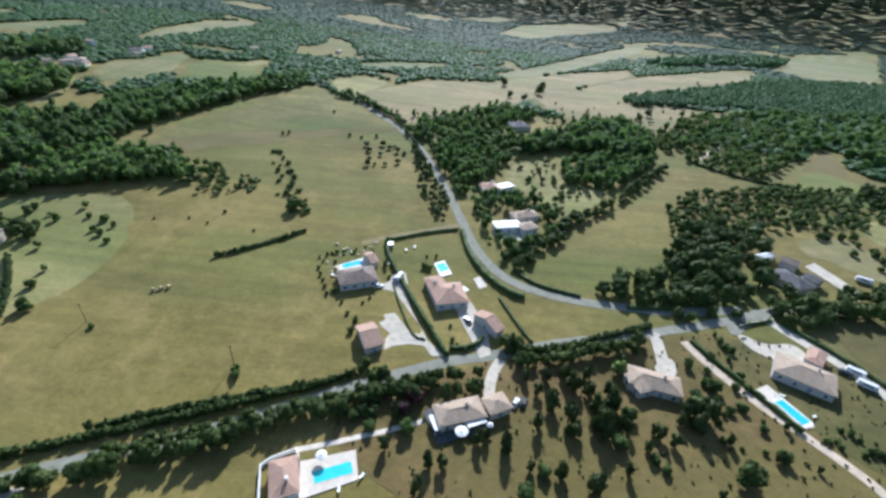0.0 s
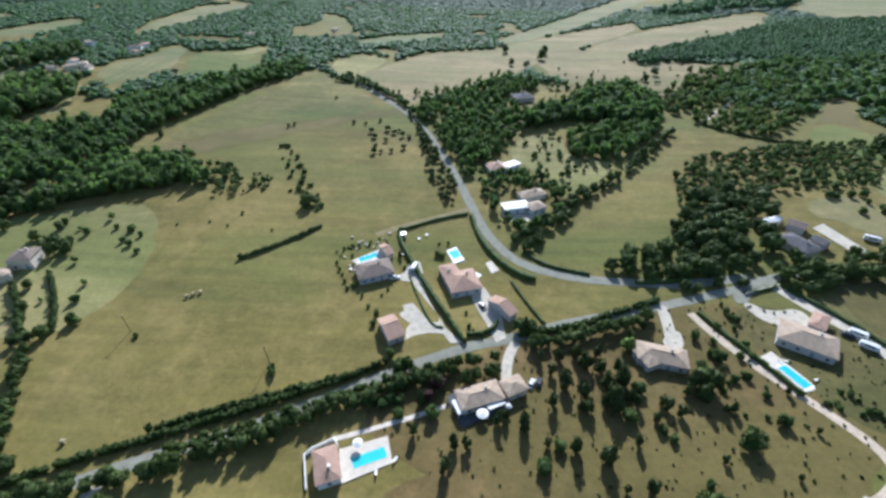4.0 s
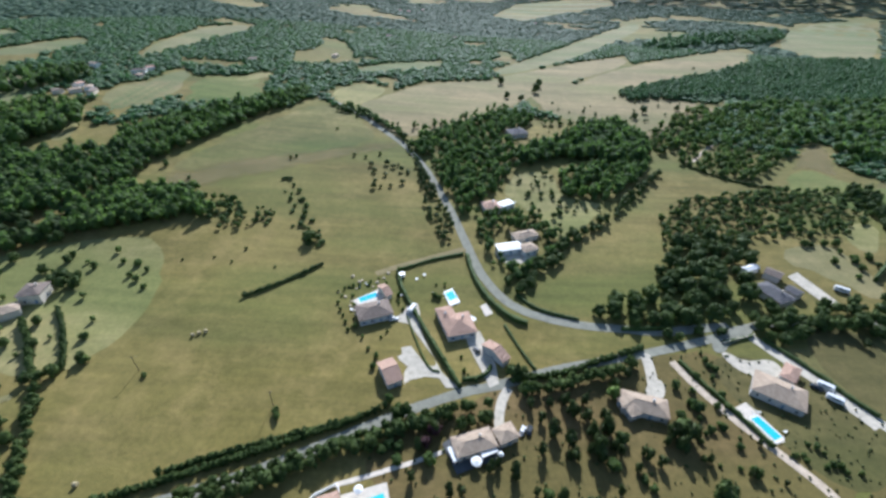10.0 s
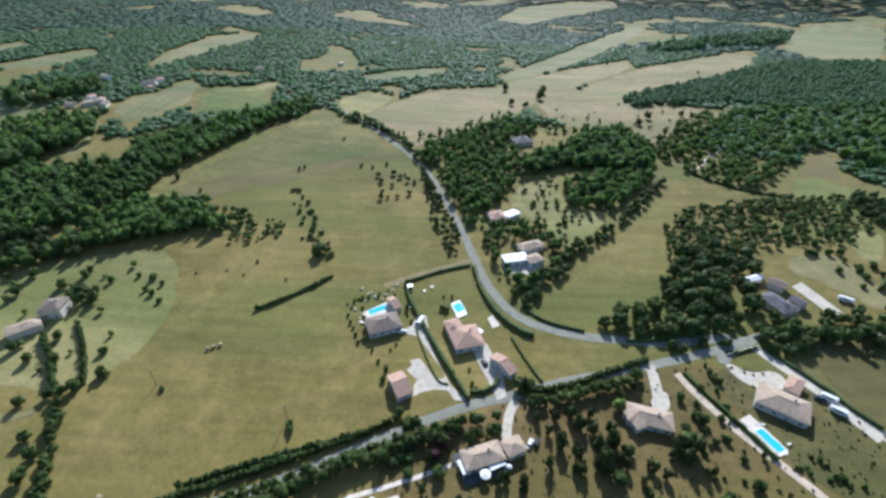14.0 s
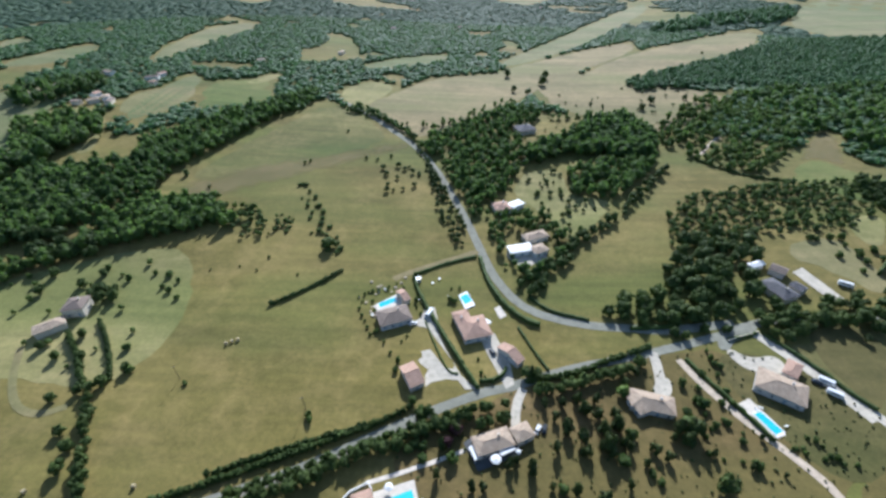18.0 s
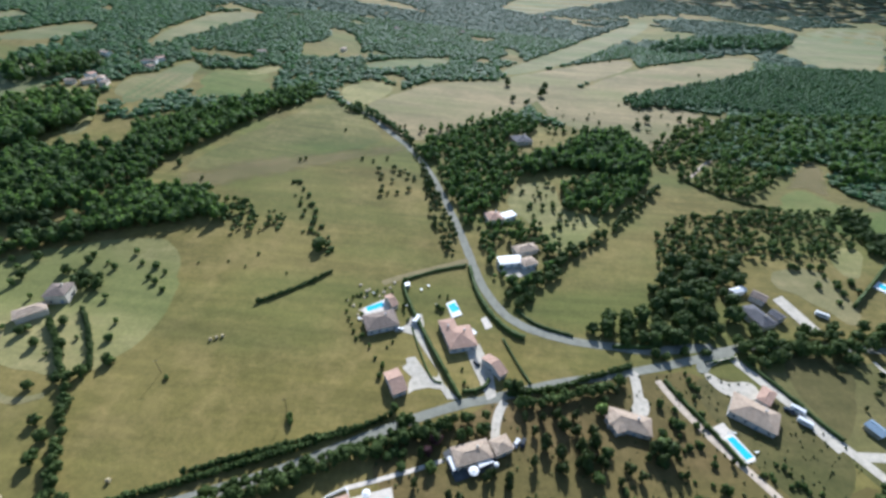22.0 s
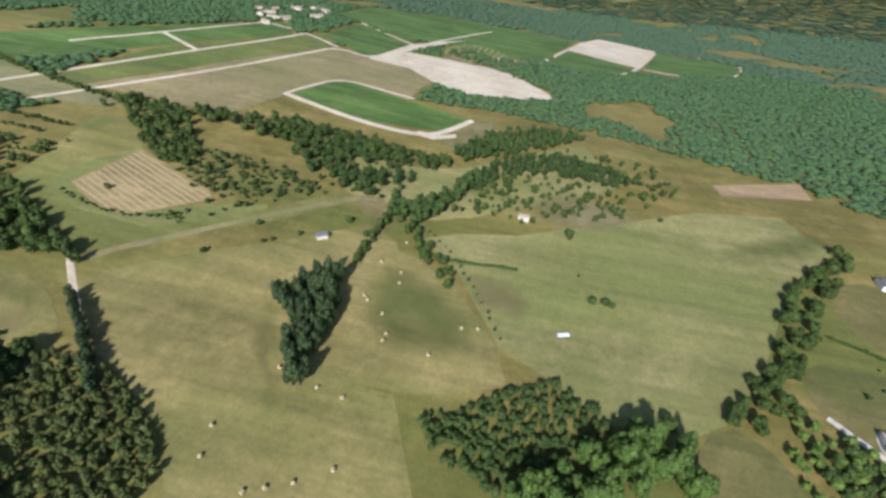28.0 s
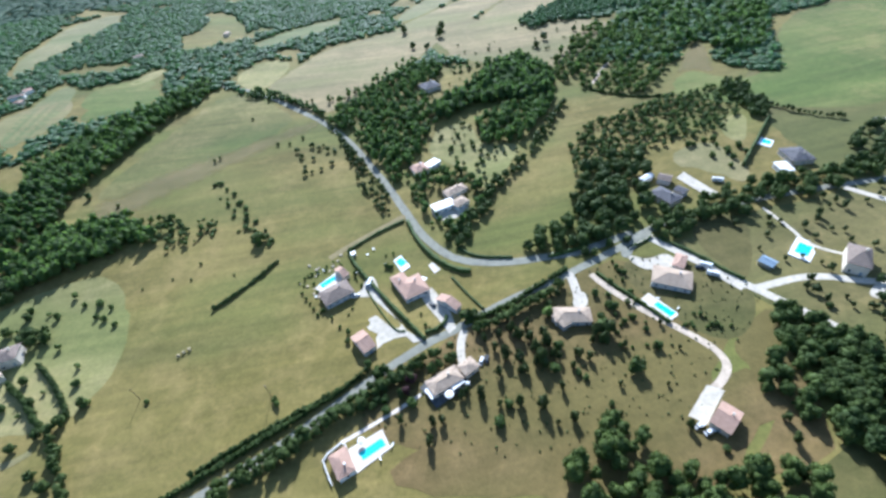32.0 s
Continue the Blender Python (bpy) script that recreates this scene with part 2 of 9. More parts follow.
# Skyline leaves bluer still: distance haze put into their colour.
OAK_RIM = foliage("skyline_hazed_leaves", (0.092, 0.160, 0.086), (0.120, 0.196, 0.106), (0.120, 0.196, 0.104), thinness=0.45, mottle=0.1, gloss=0.15, haze_sheen=0.10, glow=(1.0, 1.2, 1.25))
SCRUB = foliage("scrub_leaves", (0.076, 0.126, 0.044), (0.132, 0.196, 0.068), (0.134, 0.190, 0.064), thinness=0.5, gloss=0.2)
YOUNG = foliage("young_plantation_leaves", (0.056, 0.076, 0.025), (0.122, 0.150, 0.052), thinness=0.2, gloss=0.2)
HOLM = foliage("holm_oak_leaves", (0.030, 0.050, 0.016), (0.076, 0.106, 0.031), gloss=0.2, thinness=0.12)
HEDGE = foliage("hedge_leaves", (0.034, 0.062, 0.016), (0.080, 0.124, 0.033), gloss=0.2)
POPLAR = foliage("poplar_leaves", (0.030, 0.056, 0.022), (0.070, 0.110, 0.040), thinness=0.14)
LIME = foliage("pale_green_leaves", (0.095, 0.16, 0.028), (0.17, 0.25, 0.055))
LIME_WOOD = foliage("ash_leaves", (0.062, 0.118, 0.022), (0.126, 0.200, 0.046), thinness=0.2)
PLUM = foliage("purple_plum_leaves", (0.035, 0.014, 0.018), (0.07, 0.022, 0.03))
BARK = plain("grey_brown_bark", (0.11, 0.085, 0.06), 0.95)
ASPHALT = plain("worn_asphalt", (0.235, 0.232, 0.185), 0.95, 0.2, 0.3)
GRAVEL = plain("pale_gravel", (0.50, 0.45, 0.365), 0.95, 0.22, 0.4)
DIRT = plain("pale_dirt_track", (0.50, 0.41, 0.31), 0.95, 0.25, 0.3)
PAVING = plain("cream_paving", (0.62, 0.55, 0.46), 0.85, 0.15, 0.5)
RENDER_ = plain("cream_rendered_wall", (0.62, 0.55, 0.45), 0.9, 0.12, 0.4)
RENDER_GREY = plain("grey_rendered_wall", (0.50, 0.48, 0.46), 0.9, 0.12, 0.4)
WHITE = plain("white_paint", (0.80, 0.79, 0.76), 0.6, 0.06, 0.6)
TILE_PINK = tiles("pink_clay_tiles", (0.52, 0.355, 0.275), (0.40, 0.265, 0.20))
TILE_BUFF = tiles("buff_clay_tiles", (0.52, 0.42, 0.32), (0.36, 0.28, 0.21))
TILE_BROWN = tiles("brown_clay_tiles", (0.27, 0.22, 0.185), (0.19, 0.155, 0.13))
TILE_SLATE = tiles("grey_slate_tiles", (0.16, 0.16, 0.17), (0.09, 0.09, 0.10))
GLASS = plain("dark_window_glass", (0.05, 0.07, 0.09), 0.08, 0.1)
BLUE_SHUTTER = plain("blue_grey_painted_wood", (0.20, 0.27, 0.34), 0.7, 0.1)
WATER = water_mat("pool_water", (0.06, 0.52, 0.68))
WATER_TEAL = water_mat("teal_pool_water", (0.08, 0.60, 0.60))
DECK = plain("dark_timber_deck", (0.09, 0.095, 0.10), 0.8, 0.2)
STRAW = plain("straw_bale", (0.46, 0.38, 0.22), 0.95, 0.25, 2.0, 0.6)
RAKED = plain("raked_straw", (0.37, 0.29, 0.165), 0.95, 0.25, 1.0, 0.6)
RUBBER = plain("black_rubber", (0.03, 0.03, 0.03), 0.8, 0.1)
CAR_DARK = plain("dark_car_paint", (0.05, 0.055, 0.06), 0.25, 0.05)
CAR_WHITE = plain("white_car_paint", (0.75, 0.75, 0.74), 0.3, 0.04)
METAL = plain("galvanised_metal", (0.45, 0.46, 0.47), 0.45, 0.1, 1.0, 0.1, 0.8)

# ---------------------------------------------------------------- ground form
RISE = (0.0, 9.99, -18.71, 21.81, -29.2, 41.09)
REACH = 367.5


def gz(x, y):
    """Height of the ground."""
    a, b = np.tanh(np.asarray(x) / REACH), np.tanh(np.asarray(y) / REACH)
    q = np.clip((np.hypot(x, y) - 1300) / 2700, 0, 1)
    return 240 * q * q * (3 - 2 * q) + RISE[1] * a + RISE[2] * b + RISE[3] * a * a + RISE[4] * a * b + RISE[5] * b * b


def mesh_from(name, verts, faces, material):
    """A mesh from arrays: verts n x 3, faces n x 3 or n x 4."""
    me = bpy.data.meshes.new(name)
    verts, faces = np.asarray(verts, np.float32), np.asarray(faces, np.int32)
    k = faces.shape[1]
    me.vertices.add(len(verts))
    me.vertices.foreach_set("co", verts.ravel())
    me.loops.add(faces.size)
    me.loops.foreach_set("vertex_index", faces.ravel())
    me.polygons.add(len(faces))
    me.polygons.foreach_set("loop_start", np.arange(0, faces.size, k, dtype=np.int32))
    me.polygons.foreach_set("loop_total", np.full(len(faces), k, np.int32))
    me.update(calc_edges=True)
    me.materials.append(material)
    return me


def part(name, bm, material, parent=None, label=""):
    me = bpy.data.meshes.new(name)
    bm.normal_update()
    bm.to_mesh(me)
    bm.free()
    me.materials.append(material)
    ob = new(name, me)
    if parent:
        ob.parent = parent
    return tagged(ob, label)


def thing(name, m, label, category, group="", kind=""):
    ob = new(name)
    ob.matrix_world = m
    ob.empty_display_size = 0.5
    return tagged(ob, label, category, group, kind)


def inside(poly, x, y):
    """Which of the points x, y lie in the polygon."""
    x, y = np.asarray(x), np.asarray(y)
    out = np.zeros(x.shape, bool)
    for (x0, y0), (x1, y1) in zip(poly, poly[1:] + poly[:1]):
        out ^= ((y0 > y) != (y1 > y)) & (x < (x1 - x0) * (y - y0) / ((y1 - y0) or 1e-9) + x0)
    return out


def finer(line, step, closed=False):
    """The line with points every step metres at most, rounded at its corners."""
    pts = [Vector(p) for p in line]
    for _ in range(2):
        cut = [] if closed else [pts[0]]
        for a, b in zip(pts, pts[1:] + pts[:1] if closed else pts[1:]):
            cut += [a.lerp(b, 0.25), a.lerp(b, 0.75)]
        pts = cut if closed else cut + [pts[-1]]
    out = []
    for a, b in zip(pts, pts[1:] + pts[:1] if closed else pts[1:]):
        n = max(1, int((b - a).length / step))
        out += [a.lerp(b, i / n) for i in range(n)]
    return out if closed else out + [pts[-1]]


def sheet(name, outline, material, lift, label="", category="", ragged=0.0, step=6.0, kind="structure", sharp=False, fade=0.0):
    """A patch of ground laid over the ground's form, inside an outline."""
    from mathutils.geometry import delaunay_2d_cdt
    rim = [Vector(p) for p in outline] if sharp else finer(outline, step, True)
    if ragged:
        rim = [p + Vector((noise.noise((p.x * 0.13, p.y * 0.13, 1)), noise.noise((p.x * 0.13, p.y * 0.13, 7)))) * ragged for p in rim]
    xs, ys = [p.x for p in rim], [p.y for p in rim]
    cell = max(fade / 3 if fade else 8.0, (max(xs) - min(xs)) / 40, (max(ys) - min(ys)) / 40)
    gx, gy = np.meshgrid(np.arange(min(xs), max(xs), cell), np.arange(min(ys), max(ys), cell))
    keep = inside([tuple(p) for p in rim], gx.ravel(), gy.ravel())
    pts = rim + [Vector(p) for p in zip(gx.ravel()[keep], gy.ravel()[keep])]
    n = len(rim)
    verts, _, faces, *_ = delaunay_2d_cdt(pts, [], [list(range(n))], 1, 0.01)
    v = np.array([(p.x, p.y) for p in verts])
    verts = np.c_[v, gz(v[:, 0], v[:, 1]) + lift]
    tri = [f for f in faces if len(f) == 3]
    ob = new(name, mesh_from(name, verts, tri, material))
    if fade:
        ring = np.array([tuple(p) for p in rim])
        near = np.min(np.hypot(v[:, None, 0] - ring[None, :, 0], v[:, None, 1] - ring[None, :, 1]), axis=1)
        ob.data.attributes.new("rim", "FLOAT", "POINT").data.foreach_set("value", np.clip(near / fade, 0, 1).astype(np.float32))
    for p in ob.data.polygons:
        p.use_smooth = True
    return tagged(ob, label, category, kind=kind)


def ribbon(name, line, width, material, lift, label, category="road"):
    """A road or track along a line, with a slightly uneven edge."""
    pts = finer(line, 4.0)
    verts, faces = [], []
    for i, p in enumerate(pts):
        d = (pts[min(i + 1, len(pts) - 1)] - pts[max(i - 1, 0)]).normalized()
        n = Vector((-d.y, d.x))
        for s in (-1, -0.5, 0, 0.5, 1):
            w = width / 2 * s * (1 + 0.12 * noise.noise((p.x * 0.2, p.y * 0.2, s)))
            q = p + n * w
            verts.append((q.x, q.y, float(gz(q.x, q.y)) + lift - 0.05 * abs(s)))
        if i:
            k = 5 * i
            faces += [(k + j - 5, k + j - 4, k + j + 1, k + j) for j in range(4)]
    ob = new(name, mesh_from(name, verts, faces, material))
    return tagged(ob, label, category, kind="structure")


# ---------------------------------------------------------------- trees
def ico(level):
    bm = bmesh.new()
    bmesh.ops.create_icosphere(bm, subdivisions=level, radius=1)
    v = np.array([p.co[:] for p in bm.verts])
    f = np.array([[p.index for p in q.verts] for q in bm.faces])
    bm.free()
    return v, f


ICO = {1: ico(1), 2: ico(2)}


OPEN = []
BLOCKED = []


def free(x, y, margin=0.0):
    """Whether no house or pool stands at x, y."""
    return all((x - a) ** 2 + (y - b) ** 2 > (r + margin) ** 2 for a, b, r in BLOCKED)


def crown(rng, lobes, level, leaves, slim=1.0, leaf=0.11, spread=0.30, small=1.0):
    """Arrays of a crown about 1 high and 1 wide, standing on z = 0: lobes with a broken skin, and clumps of leaves lying on them."""
    vs, fs, count, mids = [], [], 0, []
    for i in range(lobes):
        v, f = ICO[level]
        a = rng.uniform(0, 6.283)
        if i == 0:
            c, r = np.array([0, 0, 0.50]), 0.36
        else:
            h = rng.uniform(0.22, 0.86)
            reach = (spread + 0.07 * (1 - small)) * rng.uniform(0.85, 1.12) * math.sqrt(max(0.05, 1 - abs(h - 0.42) * 1.7))
            c, r = np.array([math.cos(a) * reach, math.sin(a) * reach, h]), small * rng.uniform(0.14, 0.25)
        skin = 1 + rng.uniform(-0.24, 0.2, len(v))
        vs.append(v * skin[:, None] * r * np.array([1, 1, 0.95]) + c)
        fs.append(f + count)
        count += len(v)
        mids.append((c, r))
    for _ in range(leaves):
        c, r = mids[rng.integers(len(mids))]
        out = rng.normal(size=3)
        out[2] = abs(out[2]) if rng.uniform() < 0.75 else out[2]
        out /= np.linalg.norm(out)
        lean = out + rng.normal(size=3) * 0.55
        lean /= np.linalg.norm(lean)
        u = np.cross(lean, rng.normal(size=3))
        u /= np.linalg.norm(u)
        w = np.cross(lean, u)
        p, q = c + out * r * rng.uniform(0.98, 1.22), leaf * rng.uniform(0.5, 1.1)
        vs.append(np.array([p + u * q, p - u * q * 0.5 + w * q * 0.87, p - u * q * 0.5 - w * q * 0.87]))
        fs.append(np.array([[0, 1, 2]]) + count)
        count += 3
    v = np.concatenate(vs) * np.array([slim, slim, 1])
    v[:, 2] -= v[:, 2].min()
    return v, np.concatenate(fs)


def trunk(rng, sides=6, limbs=3):
    """A tapered trunk 1 high with a few limbs."""
    vs, fs, n = [], [], 0

    def limb(a, b, ra, rb):
        nonlocal n
        d = (b - a).normalized()
        u = d.orthogonal().normalized()
        w = d.cross(u)
        for p, r in ((a, ra), (b, rb)):
            for k in range(sides):
                t = 6.283 * k / sides
                vs.append(p + (u * math.cos(t) + w * math.sin(t)) * r)
        for k in range(sides):
            fs.append((n + k, n + (k + 1) % sides, n + sides + (k + 1) % sides, n + sides + k))
        n += 2 * sides
    top = Vector((rng.uniform(-0.05, 0.05), rng.uniform(-0.05, 0.05), 0.55))
    limb(Vector((0, 0, -0.05)), top, 0.045, 0.03)
    for i in range(limbs):
        a = 6.283 * i / limbs + rng.uniform(-0.4, 0.4)
        limb(top, top + Vector((math.cos(a) * 0.22, math.sin(a) * 0.22, 0.22)), 0.022, 0.008)
    return np.array([p[:] for p in vs]), fs


RNG = np.random.default_rng(5)
NEAR_CROWNS = [crown(RNG, 13, 1, 460, leaf=0.058, small=0.72) for _ in range(8)]
MID_CROWNS = [crown(RNG, 8, 1, 150, leaf=0.075, small=0.85) for _ in range(10)]
BAND_CROWNS = [crown(RNG, 3, 1, 34, leaf=0.12) for _ in range(12)]
LOW_CROWNS = [crown(RNG, 2, 1, 12, leaf=0.17) for _ in range(10)]
TINY_CROWNS = [crown(RNG, 1, 1, 7, leaf=0.22) for _ in range(10)]
FAR_CROWNS = [crown(RNG, 1, 1, 0) for _ in range(8)]


def stand(name, spots, sizes, crowns, material, label, category="wood", tall=1.0, seed=1, stems=True, group=""):
    """Many trees or bushes as one growth: spots n x 2, sizes the widths."""
    rng = np.random.default_rng(seed)
    V, Fc, n = [], [], 0
    for (x, y), s in zip(spots, sizes):
        if not free(x, y, s * 0.3):
            continue
        v, f = crowns[rng.integers(len(crowns))]
        a, h = rng.uniform(0, 6.283), s * tall * rng.uniform(0.86, 1.14)
        c, q = math.cos(a), math.sin(a)
        lift = 0.12 * h if stems else -0.08 * h
        w = np.c_[(v[:, 0] * c - v[:, 1] * q) * s + x, (v[:, 0] * q + v[:, 1] * c) * s + y, v[:, 2] * h + lift + float(gz(x, y))]
        V.append(w)
        Fc.append(f + n)
        n += len(v)
        if stems:
            r, z0 = 0.035 * s, float(gz(x, y)) - 0.2
            V.append(np.array([(x + r, y, z0), (x - r * 0.5, y + r * 0.87, z0), (x - r * 0.5, y - r * 0.87, z0), (x, y, z0 + 0.6 * h)]))
            Fc.append(np.array([(0, 1, 3), (1, 2, 3), (2, 0, 3)]) + n)
            n += 4
    if not V:
        return None
    ob = new(name, mesh_from(name, np.concatenate(V), np.concatenate(Fc), material))
    ob.data.polygons.foreach_set("use_smooth", np.ones(len(ob.data.polygons), bool))
    return tagged(ob, label, category, group, "stuff")


def spots_in(outline, gap, seed, holes=(), jitter=0.6):
    """Places about gap metres apart inside an outline, but for holes (x, y, radius)."""
    rng = np.random.default_rng(seed)
    xs, ys = [p[0] for p in outline], [p[1] for p in outline]
    gx, gy = np.meshgrid(np.arange(min(xs), max(xs), gap), np.arange(min(ys), max(ys), gap * 0.87))
    gx = gx + (np.arange(gx.shape[0]) % 2)[:, None] * gap / 2
    x = gx.ravel() + rng.uniform(-jitter, jitter, gx.size) * gap
    y = gy.ravel() + rng.uniform(-jitter, jitter, gx.size) * gap
    keep = inside(outline, x, y)
    for hx, hy, r in holes:
        keep &= (x - hx) ** 2 + (y - hy) ** 2 > r * r
    return np.c_[x, y][keep], rng


def wood(name, outline, label, gap=6.5, size=(6.5, 10), crowns=None, material=None, tall=0.98, holes=(), seed=3, thin=0.0, category="wood", bare=(), close=0.0):
    close = close or (1.2 if material is OAK_MID and thin < 0.2 else 1.06)
    if material is OAK_MID and crowns is None:
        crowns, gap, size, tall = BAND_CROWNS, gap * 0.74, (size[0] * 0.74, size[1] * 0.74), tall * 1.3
    spots, rng = spots_in(outline, gap, seed, holes)
    for lawn in bare:
        spots = spots[~inside(lawn, spots[:, 0], spots[:, 1]) | (rng.uniform(size=len(spots)) < 0.12)]
    if thin:
        spots = spots[rng.uniform(size=len(spots)) > thin]
    return stand(name, spots, close * rng.uniform(*size, len(spots)), crowns or MID_CROWNS, material or OAK, label, category, tall, seed)


def spots_on(line, gap, spread, seed):
    rng = np.random.default_rng(seed)
    pts = finer(line, 1.0)
    out, run = [], 0.0
    for a, b in zip(pts, pts[1:]):
        run += (b - a).length
        if run >= gap:
            run -= gap
            out.append((a.x + rng.uniform(-spread, spread), a.y + rng.uniform(-spread, spread)))
    return np.array(out).reshape(-1, 2), rng


def hedge(name, line, width, height, label, material=None, gap=None, spread=0.3, seed=4, crowns=None, group="hedges"):
    """A hedge of bushes grown into one another along a line."""
    spots, rng = spots_on(line, gap or width * 0.42, spread, seed)
    return stand(name, spots, width * rng.uniform(0.85, 1.3, len(spots)), crowns or MID_CROWNS, material or HEDGE, label, "hedge", height / width, seed, False, group)


def clipped_hedge(name, line, width, height, label, material=None, seed=4, **_):
    """A hedge cut to a box with soft shoulders, its skin broken by clumps of leaves."""
    width, height = width * 0.72, height * 0.85
    rng = np.random.default_rng(seed)
    pts = finer(line, 0.9)
    ring = np.array([(-0.5, -0.1), (-0.53, 0.45), (-0.46, 0.92), (-0.2, 1.03), (0.2, 1.03), (0.46, 0.92), (0.53, 0.45), (0.5, -0.1)])
    k, V, Fc = len(ring), [], []
    for i, p in enumerate(pts):
        d = (pts[min(i + 1, len(pts) - 1)] - pts[max(i - 1, 0)]).normalized()
        z = float(gz(p.x, p.y))
        swell = 1 + 0.3 * noise.noise((p.x * 0.4, p.y * 0.4, 2))
        for u, h in ring * (1 + rng.uniform(-0.13, 0.13, (k, 1))):
            V.append((p.x - d.y * u * width * swell, p.y + d.x * u * width * swell, z + h * height * swell))
        if i:
            for j in range(k - 1):
                a = (i - 1) * k + j
                Fc += [(a, a + k, a + k + 1), (a, a + k + 1, a + 1)]
    end = (len(pts) - 1) * k
    Fc += [(0, j, j + 1) for j in range(1, k - 1)] + [(end, end + j + 1, end + j) for j in range(1, k - 1)]
    V, n = np.array(V), len(V)
    skin = V[rng.integers(0, n, len(pts) * 9)] + rng.normal(size=(len(pts) * 9, 3)) * np.array([0.25, 0.25, 0.1])
    clump = skin[:, None] + rng.normal(size=(len(skin), 3, 3)) * 0.17
    V = np.concatenate([V, clump.reshape(-1, 3)])
    Fc = np.concatenate([np.array(Fc), n + np.arange(len(skin) * 3).reshape(-1, 3)])
    return tagged(new(name, mesh_from(name, V, Fc, material or HEDGE)), label, "hedge", "hedges", "stuff")


TREES = {}
COUNTS = {}
KIND_NAMES = {"oak": "oak_tree", "slim": "tree", "bush": "bush", "lime": "acacia_tree", "plum": "plum_tree", "poplar": "poplar_tree"}
KIND_LEAVES = {"oak": OAK, "slim": HOLM, "bush": SCRUB, "lime": LIME, "plum": PLUM, "poplar": POPLAR}


def tree_kind(key, material, slim, crown_at, seed):
    rng = np.random.default_rng(seed)
    for i in range(4):
        v, f = crown(rng, 13, 1, 620, slim, 0.058, small=0.74)
        v[:, 2] = crown_at + v[:, 2] * (1 - crown_at) * 1.02
        tv, tf = trunk(rng)
        TREES[key, i] = (mesh_from("trunk", tv, tf, BARK), mesh_from("crown", v, f, material))
        TREES[key, i][1].polygons.foreach_set("use_smooth", np.ones(len(f), bool))


tree_kind("oak", OAK, 1.0, 0.07, 11)
tree_kind("slim", HOLM, 0.56, 0.03, 12)
tree_kind("bush", SCRUB, 1.05, 0.02, 13)
tree_kind("lime", LIME, 0.9, 0.12, 14)
tree_kind("plum", PLUM, 0.95, 0.12, 15)
tree_kind("poplar", POPLAR, 0.55, 0.08, 16)
TREE_RNG = np.random.default_rng(21)


def tree(x, y, height, key="oak", label="broad dark green oak standing in dry grass", group="garden trees", width=1.0):
    i = int(TREE_RNG.integers(4))
    if not free(x, y, height * 0.2):
        return None
    name = KIND_NAMES[key]
    COUNTS[name] = COUNTS.get(name, 0) + 1
    ob = thing(name, Matrix.Translation((x, y, float(gz(x, y)) - 0.05)) @ Matrix.Rotation(TREE_RNG.uniform(0, 6.28), 4, "Z") @ Matrix.Diagonal((height * width, height * width, height, 1)), label, name.replace("_", " "), group)
    for part_name, me in zip(("trunk", "crown"), TREES[key, i]):
        new(part_name, me).parent = ob
    return ob


def grove(spots, rng, size, key, label, group, tall=1.0, seed=1):
    """Trees one by one at the given spots; past a number that one would count, the rest as one growth."""
    left = max(0, 130 - COUNTS.get(KIND_NAMES[key], 0))
    for x, y in spots[:left]:
        w = rng.uniform(*size)
        tree(float(x), float(y), w * tall, key, label, group, 1 / tall)
    rest = spots[left:]
    if len(rest):
        stand("thicket", rest, rng.uniform(*size, len(rest)), NEAR_CROWNS, KIND_LEAVES[key], label, "trees", tall, seed)


def grove_in(outline, label, gap=6.5, size=(6, 9), key="oak", seed=3, thin=0.0, tall=1.0, holes=(), group="trees of a grove"):
    spots, rng = spots_in(outline, gap, seed, holes)
    grove(spots[rng.uniform(size=len(spots)) >= thin], rng, size, key, label, group, tall, seed)


def grove_along(line, label, gap=3.5, size=(5, 7), key="oak", seed=4, spread=1.0, tall=1.0, group="trees along the lane"):
    spots, rng = spots_on(line, gap, spread, seed)
    grove(spots, rng, size, key, label, group, tall, seed)


# ---------------------------------------------------------------- the ground
axis = np.sinh(np.linspace(-5.2, 5.2, 181)) / math.sinh(5.2) * 4600
gx, gy = np.meshgrid(axis, axis)
ids = np.arange(181 * 181).reshape(181, 181)
quads = np.stack([ids[:-1, :-1], ids[:-1, 1:], ids[1:, 1:], ids[1:, :-1]], -1).reshape(-1, 4)
ground = new("ground", mesh_from("ground", np.c_[gx.ravel(), gy.ravel(), gz(gx.ravel(), gy.ravel())], quads, GRASS))
tagged(ground, "wide olive and straw coloured summer meadow land", "ground", kind="structure")
for p in ground.data.polygons:
    p.use_smooth = True



def field(name, outline, material, lift, label="", category="field", ragged=1.5, sharp=False, **more):
    """A field, on which no wood grows."""
    OPEN.append(outline)
    return sheet(name, outline, material, lift, label, category, ragged, sharp=sharp, **more)


# fields and gardens
field("field_hill", [(-259.1, 146.5), (-226.7, 173.5), (-171.6, 199.2), (-151.3, 186.1), (-138.4, 158.7), (-136.3, 122.4), (-154.6, 102.4), (-218.4, 111.7)], GRASS_PALE, 0.06, "pale dry grass round a farmhouse", "field", 3)
field("field_upper", [(-201.8, 264.6), (-171.7, 335.7), (-129.9, 428.1), (-90.8, 398.1), (-57.9, 348.0), (-109.8, 310.5), (-150.4, 281.0)], GRASS_ROLL, 0.06, "greener upper meadow below a wood", "field", 4)
